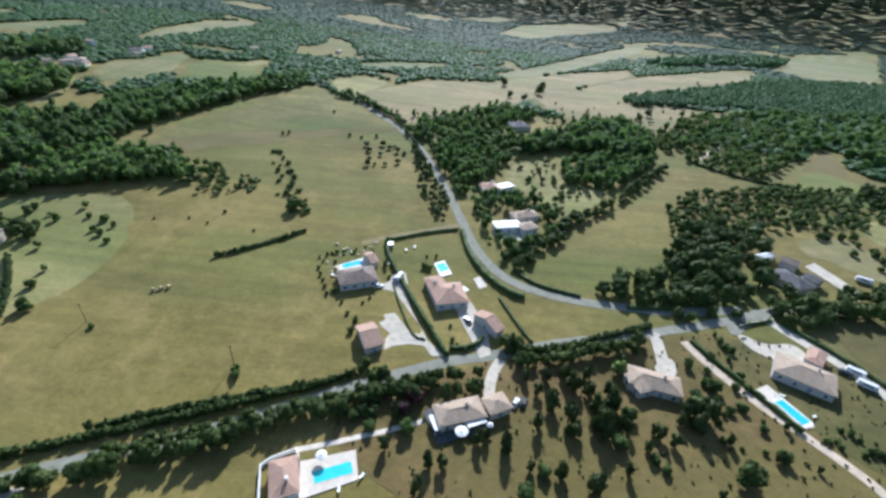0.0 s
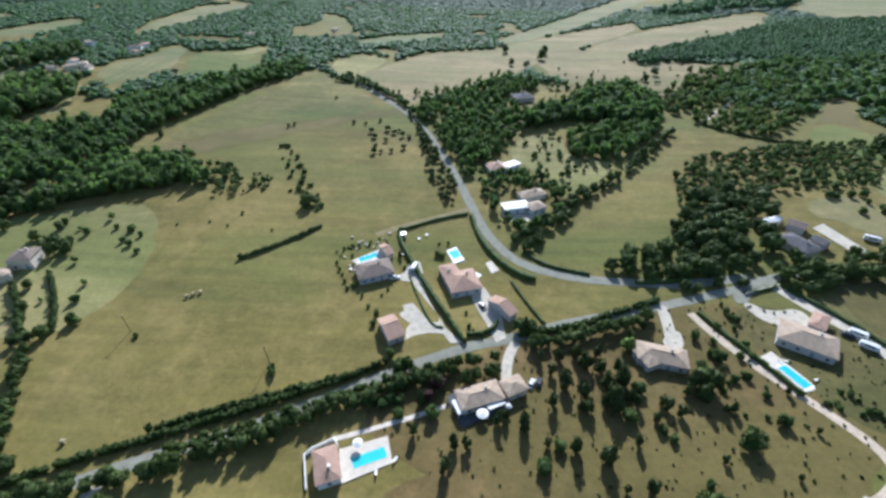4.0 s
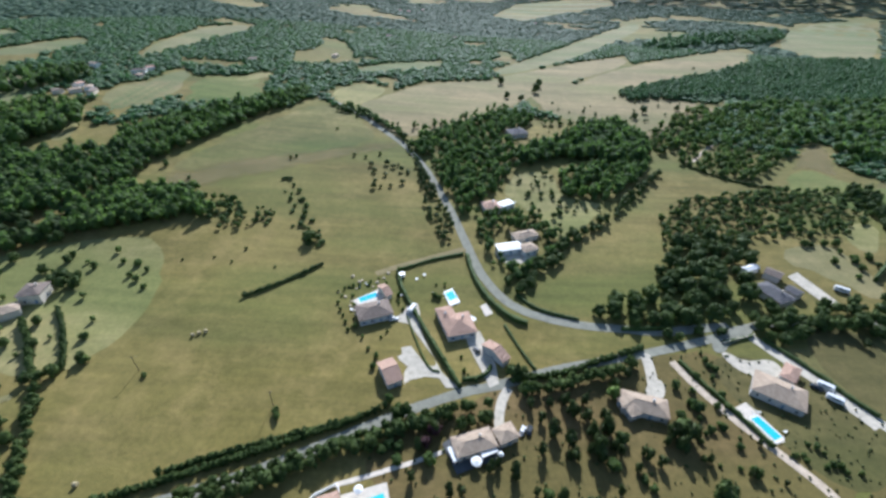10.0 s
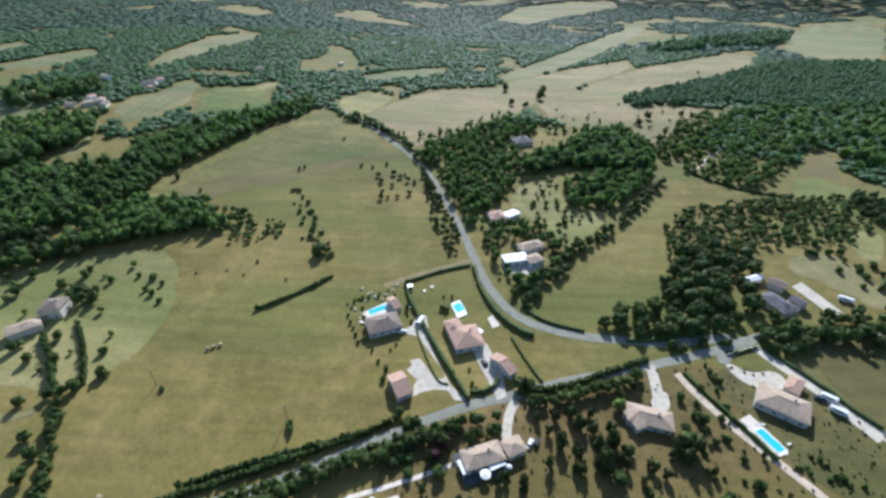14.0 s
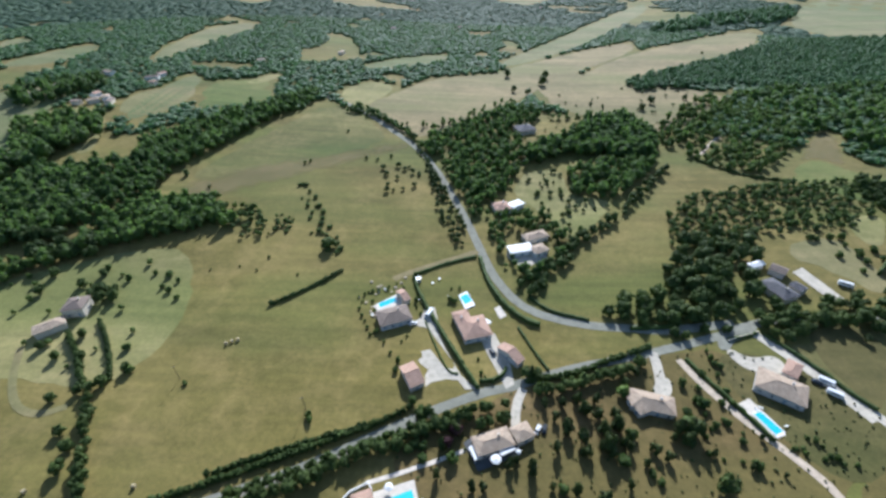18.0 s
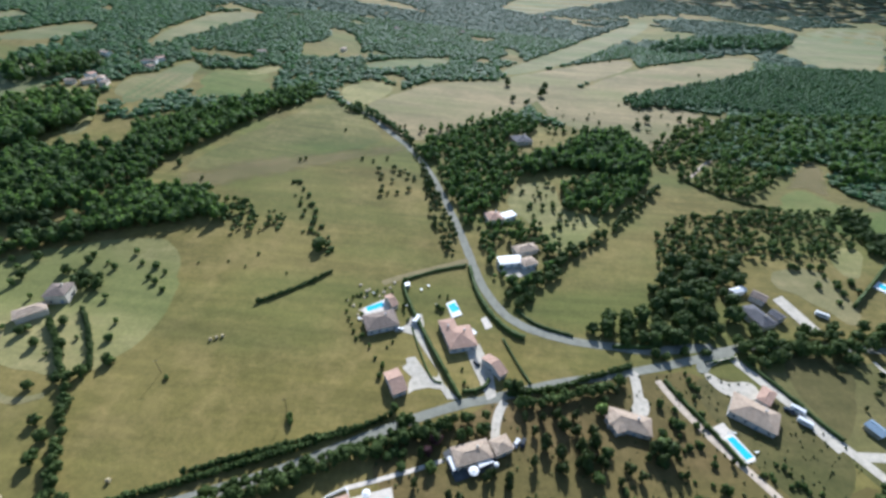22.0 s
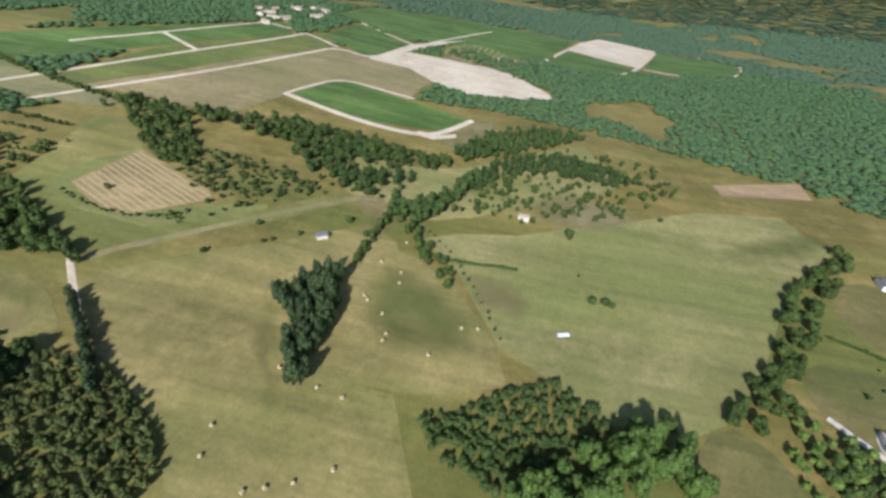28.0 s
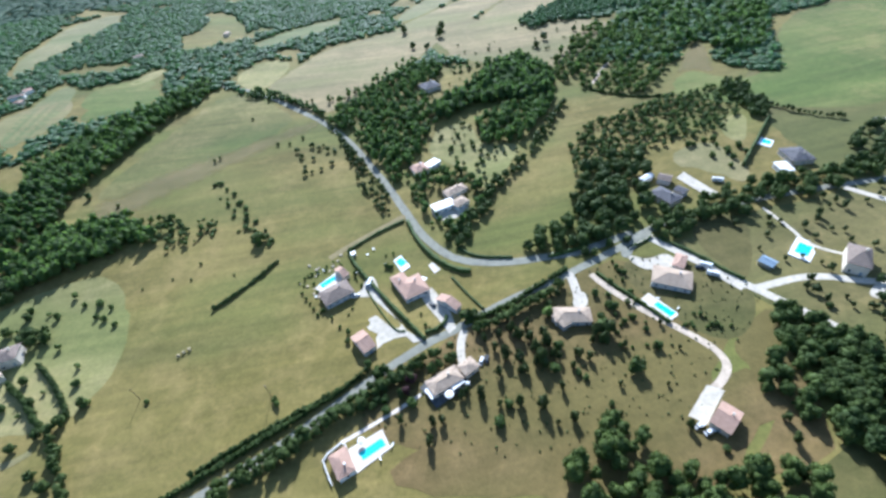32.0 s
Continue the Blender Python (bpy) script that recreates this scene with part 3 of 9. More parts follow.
field("field_stubble", [(-102.2, 415.4), (-68.0, 472.5), (-34.3, 525.8), (48.6, 563.1), (65.2, 589.2), (164.8, 677.0), (270.5, 749.7), (256.2, 680.0), (131.6, 555.0), (51.7, 448.3), (26.6, 414.9), (-34.9, 358.9), (-46.9, 357.0)], GRASS_TAN, 0.06, "tan stubble field beyond the lane", "field", 3)
field("field_stubble_far", [(79.7, 460.7), (135.8, 542.3), (245.4, 672.1), (516.2, 839.7), (433.0, 690.8), (318.3, 602.3), (196.6, 520.5), (193.4, 473.0), (292.9, 481.1), (229.2, 407.3), (166.6, 365.3), (128.0, 405.4)], GRASS_TAN, 0.06, "tan stubble field with scattered trees", "field", 3)
field("field_bend", [(33.6, 161.9), (56.5, 192.8), (99.4, 243.6), (152.0, 306.9), (188.3, 321.3), (215.5, 287.0), (186.7, 273.6), (160.4, 266.9), (133.2, 246.1), (118.9, 219.3), (118.3, 202.8), (105.0, 173.8), (103.9, 155.5), (80.5, 150.0), (58.5, 147.8), (38.0, 153.6)], GRASS, 0.06, "olive mown field inside the lane's bend", "field", 2)
field("garden_slope", [(33.9, 115.3), (80.0, 124.9), (108.6, 131.4), (139.1, 114.1), (148.7, 92.4), (89.7, 40.8), (61.5, 47.9), (41.7, 47.1), (22.1, 49.3), (-13.2, 62.0), (-32.7, 80.5), (-4.3, 96.4)], GRASS_BROWN, 0.05, "scorched brown garden grass below the lane", "field", 3)
field("garden_east", [(121.1, 129.0), (143.7, 115.6), (154.8, 88.3), (126.7, 65.7), (110.5, 88.2), (103.5, 124.2)], GRASS_DULL, 0.07, "brown lawn round a villa", "field", 1)
field("garden_foot", [(-29.1, 48.8), (-2.2, 64.8), (48.8, 57.8), (79.8, 42.4), (99.3, 55.1), (126.2, 59.8), (125.3, 40.1), (101.2, 34.2), (93.5, 17.4)], GRASS_BROWN, 0.075, "scorched brown grass below a villa", "field", 2)
sheet("garden_gap", [(154.8, 83.7), (144.5, 59.6), (131.6, 32.5), (123.4, 20.7), (94.9, 22.8), (120.9, 39.8), (123.5, 57.8), (124.7, 70.6)], GRASS_BROWN, 0.062, "scorched brown grass between villas", "field", 2)
sheet("pasture_ridge", [(547.5, 453.6), (621.3, 315.1), (598.9, 86.1), (509.5, -14.6), (449.4, 51.0), (346.2, 64.4), (233.4, 14.1), (196.3, 47.7), (249.9, 155.9), (274.8, 260.0), (359.9, 342.9)], GRASS_DRY, 0.04, "dry olive pasture round ridge houses", "field", 4)
field("garden_house_a", [(-55.2, 159.9), (-32.7, 176.2), (-25.0, 172.2), (-2.4, 111.4), (-14.3, 104.5), (-31.9, 113.0)], GRASS, 0.07, "olive lawn of a villa", "field", 0.5)

# roads and drives
ribbon("road_lane", [(-230.9, -57.6), (-212.0, -19.4), (-184.4, 5.9), (-164.4, 21.9), (-144.2, 36.1), (-120.1, 48.0), (-91.4, 61.5), (-61.6, 73.3), (-30.0, 90.4), (0.9, 105.8), (19.8, 110.5), (43.7, 119.2), (68.3, 124.7), (94.2, 131.2), (119.4, 138.7), (136.7, 145.7), (156.2, 148.2), (207.0, 147.6), (247.6, 142.2), (306.6, 132.4), (347.2, 130.0), (420.2, 133.3), (533.3, 141.5), (581.5, 137.2), (614.8, 91.3)], 4.3, ASPHALT, 0.12, "worn grey asphalt lane between hedges")
ribbon("road_winding", [(-136.6, 443.9), (-116.7, 431.7), (-86.5, 403.6), (-54.6, 360.6), (-42.4, 345.8), (-22.3, 308.5), (-8.3, 266.7), (1.4, 235.4), (8.8, 206.0), (13.4, 185.7), (19.8, 170.1), (27.1, 158.0), (39.4, 149.6), (59.0, 144.0), (76.4, 142.6), (93.1, 140.4), (109.2, 143.0), (125.1, 144.9)], 5.0, ASPHALT, 0.13, "grey asphalt road winding past a field")
ribbon("track_long", [(91.1, 123.8), (95.2, 111.0), (99.2, 103.0), (103.5, 94.0), (115.5, 74.6), (118.1, 66.4), (117.1, 60.5), (110.4, 55.3), (100.0, 51.3)], 3.2, DIRT, 0.15, "pale sandy track along a garden", "track")
ribbon("drive_parasol_house", [(22.3, 109.0), (19.3, 103.1), (17.9, 97.1), (17.3, 90.3)], 3.6, GRAVEL, 0.14, "short grey gravel drive", "drive")
ribbon("drive_house_e", [(81.8, 128.5), (80.2, 116.2), (76.7, 104.4)], 4.2, GRAVEL, 0.14, "grey gravel drive to a villa", "drive")
ribbon("track_east", [(128.0, 144.5), (142.6, 114.6), (154.0, 91.6), (168.4, 60.6)], 4.2, GRAVEL, 0.14, "white gravel track between hedges", "track")
ribbon("track_pool_house", [(154.4, 91.8), (180.4, 91.8), (197.1, 80.4), (216.6, 71.7), (236.4, 67.9)], 4.0, GRAVEL, 0.15, "white curved drive to a dark house", "drive")
ribbon("track_ridge", [(343.0, 130.6), (285.8, 95.4), (239.9, 68.3), (199.9, 43.9), (182.8, 30.0), (181.2, 10.2)], 4.5, GRAVEL, 0.15, "white track along the ridge", "track")
ribbon("track_hill_top", [(614.2, 83.7), (591.1, 60.2), (549.6, 26.1), (514.8, 0.3)], 3.5, GRAVEL, 0.15, "white hill track", "track")
ribbon("track_firebreak", [(186.1, 323.3), (210.1, 349.4), (249.9, 391.1), (274.2, 415.8)], 3.2, DIRT, 0.16, "pale straight track through scrub", "track")
ribbon("track_works", [(245.3, 139.7), (261.4, 107.8)], 4.0, GRAVEL, 0.15, "white track to a building site", "track")
ribbon("track_west", [(-138.0, 40.7), (-111.5, 11.7), (-91.6, -15.3)], 4.0, GRAVEL, 0.15, "straight white dirt track in a field", "track")
ribbon("drive_house_q", [(-97.1, 55.1), (-96.0, 41.9), (-94.1, 30.9)], 4.5, GRAVEL, 0.15, "pale curved drive to a villa", "drive")
ribbon("track_hamlet", [(-143.1, -161.8), (-175.6, -129.9), (-224.1, -81.1)], 3.0, GRAVEL, 0.15, "white track to a group of houses", "track")
ribbon("track_village", [(-257.0, -202.7), (-291.3, -147.6), (-318.2, -115.4)], 4.5, GRAVEL, 0.15, "white village track", "track")
sheet("court_house_a", [(3.4, 108.4), (-3.3, 115.7), (-10.2, 130.6), (-14.0, 141.1), (-14.2, 149.4), (-15.8, 155.9), (-20.1, 155.9), (-22.0, 149.4), (-26.4, 144.1), (-19.0, 142.2), (-17.2, 140.0), (-5.5, 121.1), (-6.5, 118.7), (-10.1, 119.3), (-14.4, 125.8), (-16.9, 129.3), (-20.8, 128.0), (-20.0, 124.8), (-21.9, 123.2), (-20.6, 121.1), (-17.1, 118.1), (-18.3, 115.2), (-18.0, 109.5), (-15.1, 111.8), (-9.5, 113.4), (-4.3, 112.9), (-1.6, 108.4)], GRAVEL, 0.16, "pale gravel drive and forked court beside a hedge", "court", sharp=True)
sheet("court_house_b", [(6.1, 136.7), (12.7, 139.5), (17.0, 127.2), (18.5, 120.9), (19.0, 111.0), (15.3, 108.9), (12.4, 117.4), (8.1, 128.9)], GRAVEL, 0.16, "pale gravel court", "court", sharp=True)
sheet("court_house_f", [(116.0, 129.9), (120.8, 123.8), (132.3, 126.0), (134.0, 119.6), (127.7, 114.8), (119.0, 116.7), (114.7, 120.9), (112.9, 128.3)], GRAVEL, 0.16, "pale gravel court of a villa", "court", step=2)
sheet("court_junction", [(112.4, 135.3), (125.1, 144.9), (136.7, 145.7), (131.2, 138.1), (119.4, 134.0), (115.5, 128.9), (110.9, 128.9)], ASPHALT, 0.17, "pale asphalt at the lane's junction", "court", step=2)
sheet("court_house_z", [(104.5, 55.6), (108.8, 51.8), (94.8, 41.9), (90.8, 46.7)], GRAVEL, 0.16, "pale gravel court on the slope", "court", sharp=True)

# back country
field("field_back", [(45.8, -222.9), (20.9, -204.3), (-7.8, -160.5), (-35.0, -147.4), (-53.5, -135.6), (-74.2, -139.0), (-89.6, -140.2), (-103.6, -150.4), (-126.0, -184.4), (-149.0, -225.7), (-199.2, -286.9), (-183.6, -325.7), (-127.1, -314.6), (-72.9, -282.6), (-8.4, -246.0), (26.6, -234.9)], GRASS_PALE, 0.06, "wide pale green hay field", "field", 2, sharp=True)
field("field_vines", [(199.5, -368.2), (186.7, -409.8), (170.1, -425.9), (47.5, -399.9), (65.5, -363.8), (128.9, -351.2)], VINES, 0.07, "green vineyard block", "field", sharp=True)
field("field_chalk", [(157.5, -574.6), (65.7, -588.3), (27.0, -579.9), (-33.0, -510.7), (19.0, -481.1), (63.3, -465.8), (100.9, -479.8), (134.7, -508.1)], CHALK, 0.07, "bare white chalk field", "field", sharp=True)
field("field_fallow", [(341.6, -307.0), (308.7, -363.5), (226.1, -527.1), (134.7, -508.1), (100.9, -479.8), (107.2, -413.5), (170.1, -425.9), (200.8, -370.4), (223.1, -307.6)], GRASS_TAN, 0.06, "brown fallow field", "field", sharp=True)
field("field_grid", [(248.9, -199.1), (239.7, -243.7), (176.3, -220.0), (169.1, -213.2), (202.4, -184.8), (222.5, -187.8)], SWATHE, 0.16, "mown straw field in swathes", "field", sharp=True)


# ---------------------------------------------------------------- wide country
field("field_far_tan", [(-361.3, 532.8), (-379.3, 602.1), (-357.2, 759.0), (-331.3, 774.2), (-316.1, 723.5), (-334.7, 632.8), (-348.7, 546.0), (-352.0, 516.4)], GRASS_FAR, 0.1, "tan clearing in far woods")
field("field_far_strip", [(-492.3, 491.4), (-460.3, 541.3), (-439.2, 538.1), (-461.2, 483.6)], GRASS_FAR, 0.1, "pale strip field in far woods")
field("field_far_corner", [(-581.7, 579.6), (-577.0, 608.6), (-544.1, 588.4), (-548.5, 541.8)], GRASS_FAR, 0.1, "tan field in far woods")
field("field_left_tan", [(-316.2, 394.8), (-313.1, 429.1), (-268.6, 451.2), (-259.0, 409.3), (-272.9, 368.8), (-303.8, 371.3)], GRASS_TAN, 0.1, "tan field behind a wood")
field("field_left_green", [(-248.6, 388.7), (-247.1, 429.6), (-196.6, 459.9), (-188.6, 428.9), (-209.8, 406.4)], GRASS_GREEN, 0.1, "pale green field behind a wood")
field("field_glade", [(-231.4, 473.3), (-207.5, 509.0), (-198.6, 495.6), (-216.5, 465.6)], GRASS_PALE, 0.1, "small pale glade")
field("field_track", [(-381.1, 346.5), (-353.5, 378.9), (-312.6, 373.5), (-280.8, 301.9), (-293.3, 294.9), (-314.9, 338.3), (-359.7, 321.0)], GRASS_PALE, 0.1, "pale field between woods")
field("field_far_glade", [(-121.2, 563.5), (-84.4, 609.3), (-17.2, 652.2), (-19.9, 606.0), (-111.8, 550.1)], GRASS_FAR, 0.1, "tan glade beyond a wood")
field("field_far_ridge", [(106.3, 1324.2), (202.8, 1625.5), (367.4, 1711.5), (521.1, 1712.3), (505.4, 1591.3), (311.3, 1428.4), (170.8, 1229.8)], GRASS_FAR, 0.1, "tan fields on a far slope")
field("field_lane_top", [(-129.1, 461.1), (-104.0, 505.0), (-67.3, 493.6), (-90.4, 426.5), (-111.2, 424.6)], GRASS_PALE, 0.1, "pale rough field beyond the lane")
field("field_slope_tan", [(52.7, 618.3), (131.9, 728.8), (266.6, 941.8), (454.9, 1230.6), (427.1, 1095.7), (239.4, 800.7), (158.9, 688.6), (65.2, 589.2)], GRASS_FAR, 0.1, "long tan slope before a wood")
field("field_east_top", [(572.2, 859.5), (853.1, 1220.7), (1098.6, 1279.0), (613.4, 674.2), (578.5, 760.1)], GRASS_FAR, 0.1, "tan hill field")
field("field_clay", [(-287.9, 257.5), (-249.4, 273.1), (-227.1, 253.1), (-253.9, 227.3)], GRASS_PALE, 0.1, "rough clearing in a wood")
field("field_west_valley", [(-518.9, -19.0), (-579.7, 21.5), (-568.4, 71.4), (-419.6, 107.1), (-336.6, 209.9), (-339.5, 153.6), (-410.0, 71.0)], GRASS_PALE, 0.1, "pale green valley field")
field("field_west_heath", [(-447.7, -133.1), (-505.3, -97.9), (-417.6, -7.5), (-365.9, 59.5), (-333.3, 129.1), (-304.2, 87.6), (-312.4, 37.0), (-318.7, -43.1), (-357.9, -71.0), (-399.6, -98.4)], GRASS_PALE, 0.1, "pale heath dotted with bushes")
field("field_west_village", [(-533.3, 281.0), (-448.8, 392.6), (-364.6, 470.4), (-367.3, 340.6), (-330.8, 302.5), (-380.5, 237.1), (-454.0, 182.5), (-514.0, 138.0), (-458.6, 270.2)], GRASS_FAR, 0.1, "tan field before a village")
field("field_west_small", [(-303.2, 377.7), (-295.1, 491.8), (-266.3, 462.1), (-278.8, 351.6)], GRASS_FAR, 0.1, "tan field beside houses")
field("field_west_green", [(-255.2, 411.3), (-261.3, 470.4), (-198.0, 482.2), (-210.3, 434.9)], GRASS_GREEN, 0.1, "green field beyond a wood")
field("field_far_west_a", [(-373.7, 612.7), (-378.6, 728.3), (-341.6, 767.8), (-349.1, 598.8)], GRASS_FAR, 0.1, "far tan field")
field("field_far_west_b", [(-508.4, 491.5), (-467.3, 588.3), (-438.2, 556.8), (-476.8, 472.5)], GRASS_FAR, 0.1, "far tan field")
field("field_far_west_c", [(-645.4, 294.4), (-632.9, 334.9), (-565.7, 300.3), (-560.5, 270.4)], GRASS_FAR, 0.1, "far tan field")
field("field_far_west_d", [(-878.7, -9.2), (-891.1, 40.0), (-800.6, 57.8), (-800.0, -1.2)], GRASS_FAR, 0.1, "far pale field")
field("field_far_west_e", [(-841.4, -182.9), (-887.6, -116.7), (-840.0, -105.1), (-819.8, -172.3)], GRASS_FAR, 0.1, "far tan field")
field("field_valley_strip", [(-242.3, 49.2), (-260.3, 110.2), (-314.3, 157.2), (-286.3, 148.4), (-242.3, 85.6), (-234.1, 61.6)], GRASS_GREEN, 0.1, "green valley strip between woods")
field("field_valley_end", [(-257.1, -30.4), (-276.3, -8.4), (-238.8, 55.6), (-234.0, 25.1)], GRASS_GREEN, 0.1, "green valley meadow")
field("field_north_corner", [(-148.8, -360.9), (-219.7, -386.6), (-218.6, -360.0), (-149.8, -344.7)], SOIL, 0.1, "orange brown soil before a forest", sharp=True)
field("field_north_green", [(-238.7, -315.5), (-300.2, -340.1), (-312.5, -295.0), (-263.2, -278.3)], GRASS_GREEN, 0.1, "green field before a forest")
field("field_hamlet_tan", [(-283.2, -202.7), (-300.9, -207.1), (-371.8, -141.9), (-333.8, -128.7), (-294.5, -153.0)], GRASS_TAN, 0.1, "tan field above a hamlet")
field("field_hamlet_low", [(-165.8, -220.4), (-197.5, -267.8), (-236.9, -246.7), (-248.6, -192.3), (-230.5, -180.0)], GRASS_DRY, 0.1, "pale brown field by a hamlet")
field("field_hamlet_mid", [(-151.4, -198.7), (-228.4, -178.0), (-229.3, -129.2), (-238.9, -113.6), (-174.8, -121.4), (-133.5, -166.3)], GRASS_DRY, 0.1, "brown field below houses")
field("field_hamlet_east", [(-438.2, -84.4), (-490.4, -57.4), (-424.7, 14.8), (-354.1, 21.7), (-340.5, -41.4)], GRASS_PALE, 0.1, "pale heath dotted with bushes")
field("field_hamlet_top", [(-288.3, -204.6), (-340.0, -145.2), (-310.5, -133.5), (-275.0, -177.8)], GRASS_TAN, 0.1, "tan field above houses")
field("field_hamlet_far", [(-487.2, -215.4), (-579.6, -169.1), (-634.2, -88.3), (-472.5, -99.4), (-418.5, -168.7)], GRASS_PALE, 0.1, "pale heath on a slope")
field("field_plot", [(-95.8, -145.4), (-109.4, -146.1), (-125.8, -125.9), (-129.6, -109.7), (-136.0, -84.3), (-118.3, -70.3), (-109.1, -86.2), (-84.9, -112.3), (-83.2, -128.7)], GRASS_DRY, 0.1, "olive field between hedges")
field("field_vines_lime", [(374.9, -302.6), (360.6, -404.2), (266.2, -575.5), (229.5, -522.0), (306.6, -361.1), (342.6, -307.9)], GRASS_GREEN, 0.1, "lime green vineyard strips", sharp=True)
field("field_vines_top", [(543.8, -345.5), (417.5, -466.4), (325.5, -588.7), (288.0, -539.8), (395.0, -355.7), (443.7, -323.7)], VINES, 0.1, "dark vineyard block", sharp=True)
field("field_vines_mid", [(259.2, -561.9), (263.1, -679.2), (162.9, -617.3), (183.8, -513.8)], VINES, 0.1, "green vineyard block", sharp=True)
field("field_vines_far", [(311.7, -724.0), (305.5, -854.2), (191.6, -938.6), (-0.7, -1001.4), (-68.8, -1003.5), (-9.6, -704.5), (47.4, -678.8), (133.3, -674.7), (174.9, -635.3)], VINES, 0.1, "wide green vineyard", sharp=True)
field("field_vines_east", [(-42.8, -827.3), (-121.6, -787.2), (-144.5, -754.6), (-119.9, -702.5), (-87.3, -687.9), (-16.4, -690.0)], VINES, 0.1, "green vineyard block", sharp=True)
field("field_vines_point", [(-215.0, -967.7), (-294.9, -965.2), (-345.7, -912.5), (-300.3, -798.8), (-224.8, -759.0), (-165.9, -784.7)], VINES, 0.1, "green vineyard block before a forest", sharp=True)
field("field_pink_soil", [(-47.1, -851.7), (-79.3, -991.3), (-121.7, -1103.1), (-223.0, -1011.2), (-154.3, -775.8), (-122.8, -798.4)], CHALK, 0.11, "pinkish bare soil", sharp=True)
field("field_soil_path", [(182.1, -509.7), (163.9, -615.6), (103.6, -749.0), (157.5, -574.6), (134.7, -508.1)], CHALK, 0.11, "bare white soil", sharp=True)
field("bank_chalk", [(85.2, -347.5), (67.9, -345.3), (51.8, -357.7), (53.1, -365.1), (64.6, -355.2), (82.0, -355.2)], CHALK, 0.12, "bare chalk bank below a vineyard track", sharp=True)
field("slope_stony_vines", [(122.2, -624.5), (101.7, -710.5), (38.3, -667.7), (-8.5, -681.8), (33.1, -611.9), (58.6, -582.8), (111.6, -576.5)], STONY, 0.10, "stony ground beside a chalk field", fade=6.0)
field("fringe_stony", [(66.1, -341.2), (40.1, -404.0), (21.0, -403.4), (22.3, -372.6), (38.1, -341.1), (53.1, -335.9)], STONY, 0.10, "stony scrub below a vineyard", fade=6.0)
field("field_ridge_scrub", [(128.5, -622.4), (99.4, -727.1), (26.3, -684.4), (60.6, -595.6), (91.1, -584.8)], GRASS_PALE, 0.1, "rough pale ground")
field("field_back_tan", [(406.1, -111.6), (384.3, -123.0), (295.5, -139.5), (291.5, -113.0), (318.8, -101.3), (372.2, -98.8)], GRASS_TAN, 0.1, "tan sloping field", sharp=True)
field("field_back_pale", [(613.0, -188.3), (601.7, -213.5), (434.2, -190.5), (456.7, -169.8), (483.8, -140.7)], GRASS_PALE, 0.1, "pale far field")
field("field_back_green", [(380.5, 71.1), (463.2, 29.9), (427.8, -58.6), (334.1, -96.7), (279.0, -135.3), (203.1, -140.0), (159.7, -103.9), (172.8, -85.0), (179.8, -42.8), (231.9, -14.0), (289.0, 20.6)], GRASS_ROLL, 0.09, "green rolling meadow")
field("field_back_path", [(279.1, -188.5), (288.5, -235.7), (279.2, -267.8), (231.9, -245.6), (243.3, -201.8), (207.4, -186.2), (165.5, -210.4), (124.5, -226.3), (203.5, -154.8), (236.9, -168.5)], GRASS_PALE, 0.09, "pale track field")
field("field_back_orange", [(533.6, 14.6), (524.0, -52.8), (487.5, -104.4), (462.3, -108.9), (407.5, -111.8), (351.7, -125.2), (301.8, -139.9), (282.4, -137.2), (283.2, -112.9), (325.1, -110.8), (394.6, -93.0), (447.2, -49.9), (497.2, 7.9)], GRASS_TAN, 0.11, "orange tan field", sharp=True)
field("field_back_upper", [(602.3, -147.1), (572.7, -209.3), (419.9, -194.0), (458.9, -172.4), (481.9, -131.2), (487.1, -110.0), (523.1, -129.8)], GRASS_TAN, 0.12, "tan upper field", sharp=True)
field("field_back_ring", [(282.0, -173.8), (281.0, -185.5), (284.5, -209.4), (298.6, -278.1), (268.9, -272.8), (242.9, -244.3), (263.5, -208.0), (254.6, -190.0), (228.6, -181.8), (185.2, -180.9), (148.5, -205.6), (105.4, -247.6), (97.9, -240.4), (129.0, -207.8), (171.1, -175.6), (205.8, -154.9), (225.7, -166.7), (268.9, -174.9)], GRASS_HAY, 0.12, "pale mown strip round a straw plot", sharp=True)
field("field_back_fallow", [(407.1, -285.1), (365.1, -274.4), (294.2, -282.6), (300.3, -298.6), (390.6, -308.5), (438.6, -327.6), (507.0, -325.7), (504.5, -294.0)], GRASS_FAR, 0.12, "long fallow field")
field("field_back_hay", [(190.9, -137.7), (180.2, -149.1), (152.1, -171.7), (117.8, -193.6), (78.7, -225.9), (58.2, -215.9), (54.3, -208.7), (66.2, -184.0), (64.5, -164.8), (63.7, -126.8), (29.8, -126.1), (13.1, -91.6), (9.2, -81.2), (83.6, -62.2), (100.0, -87.8), (139.3, -106.7), (159.3, -114.4)], GRASS_HAY, 0.08, "pale mown hay field with bales", sharp=True)
field("field_back_hay_east", [(54.3, -208.7), (42.3, -205.8), (16.8, -188.1), (-7.0, -159.6), (-14.0, -141.1), (21.2, -128.5), (63.2, -125.6), (64.5, -164.8), (66.2, -184.0)], GRASS_HAY, 0.082, "pale mown hay field below a hedge", sharp=True)
# The edge beside the trees carries their shade in the dull grass colour.
field("field_back_south", [(138.1, 26.2), (133.0, -8.0), (126.3, -38.1), (91.9, -56.9), (60.0, -77.9), (50.4, -83.0), (49.6, 27.2), (73.5, 26.8), (79.6, 14.2), (109.9, 18.1)], GRASS_DULL, 0.08, "dull olive meadow, one edge darkened for tree shade", sharp=True)
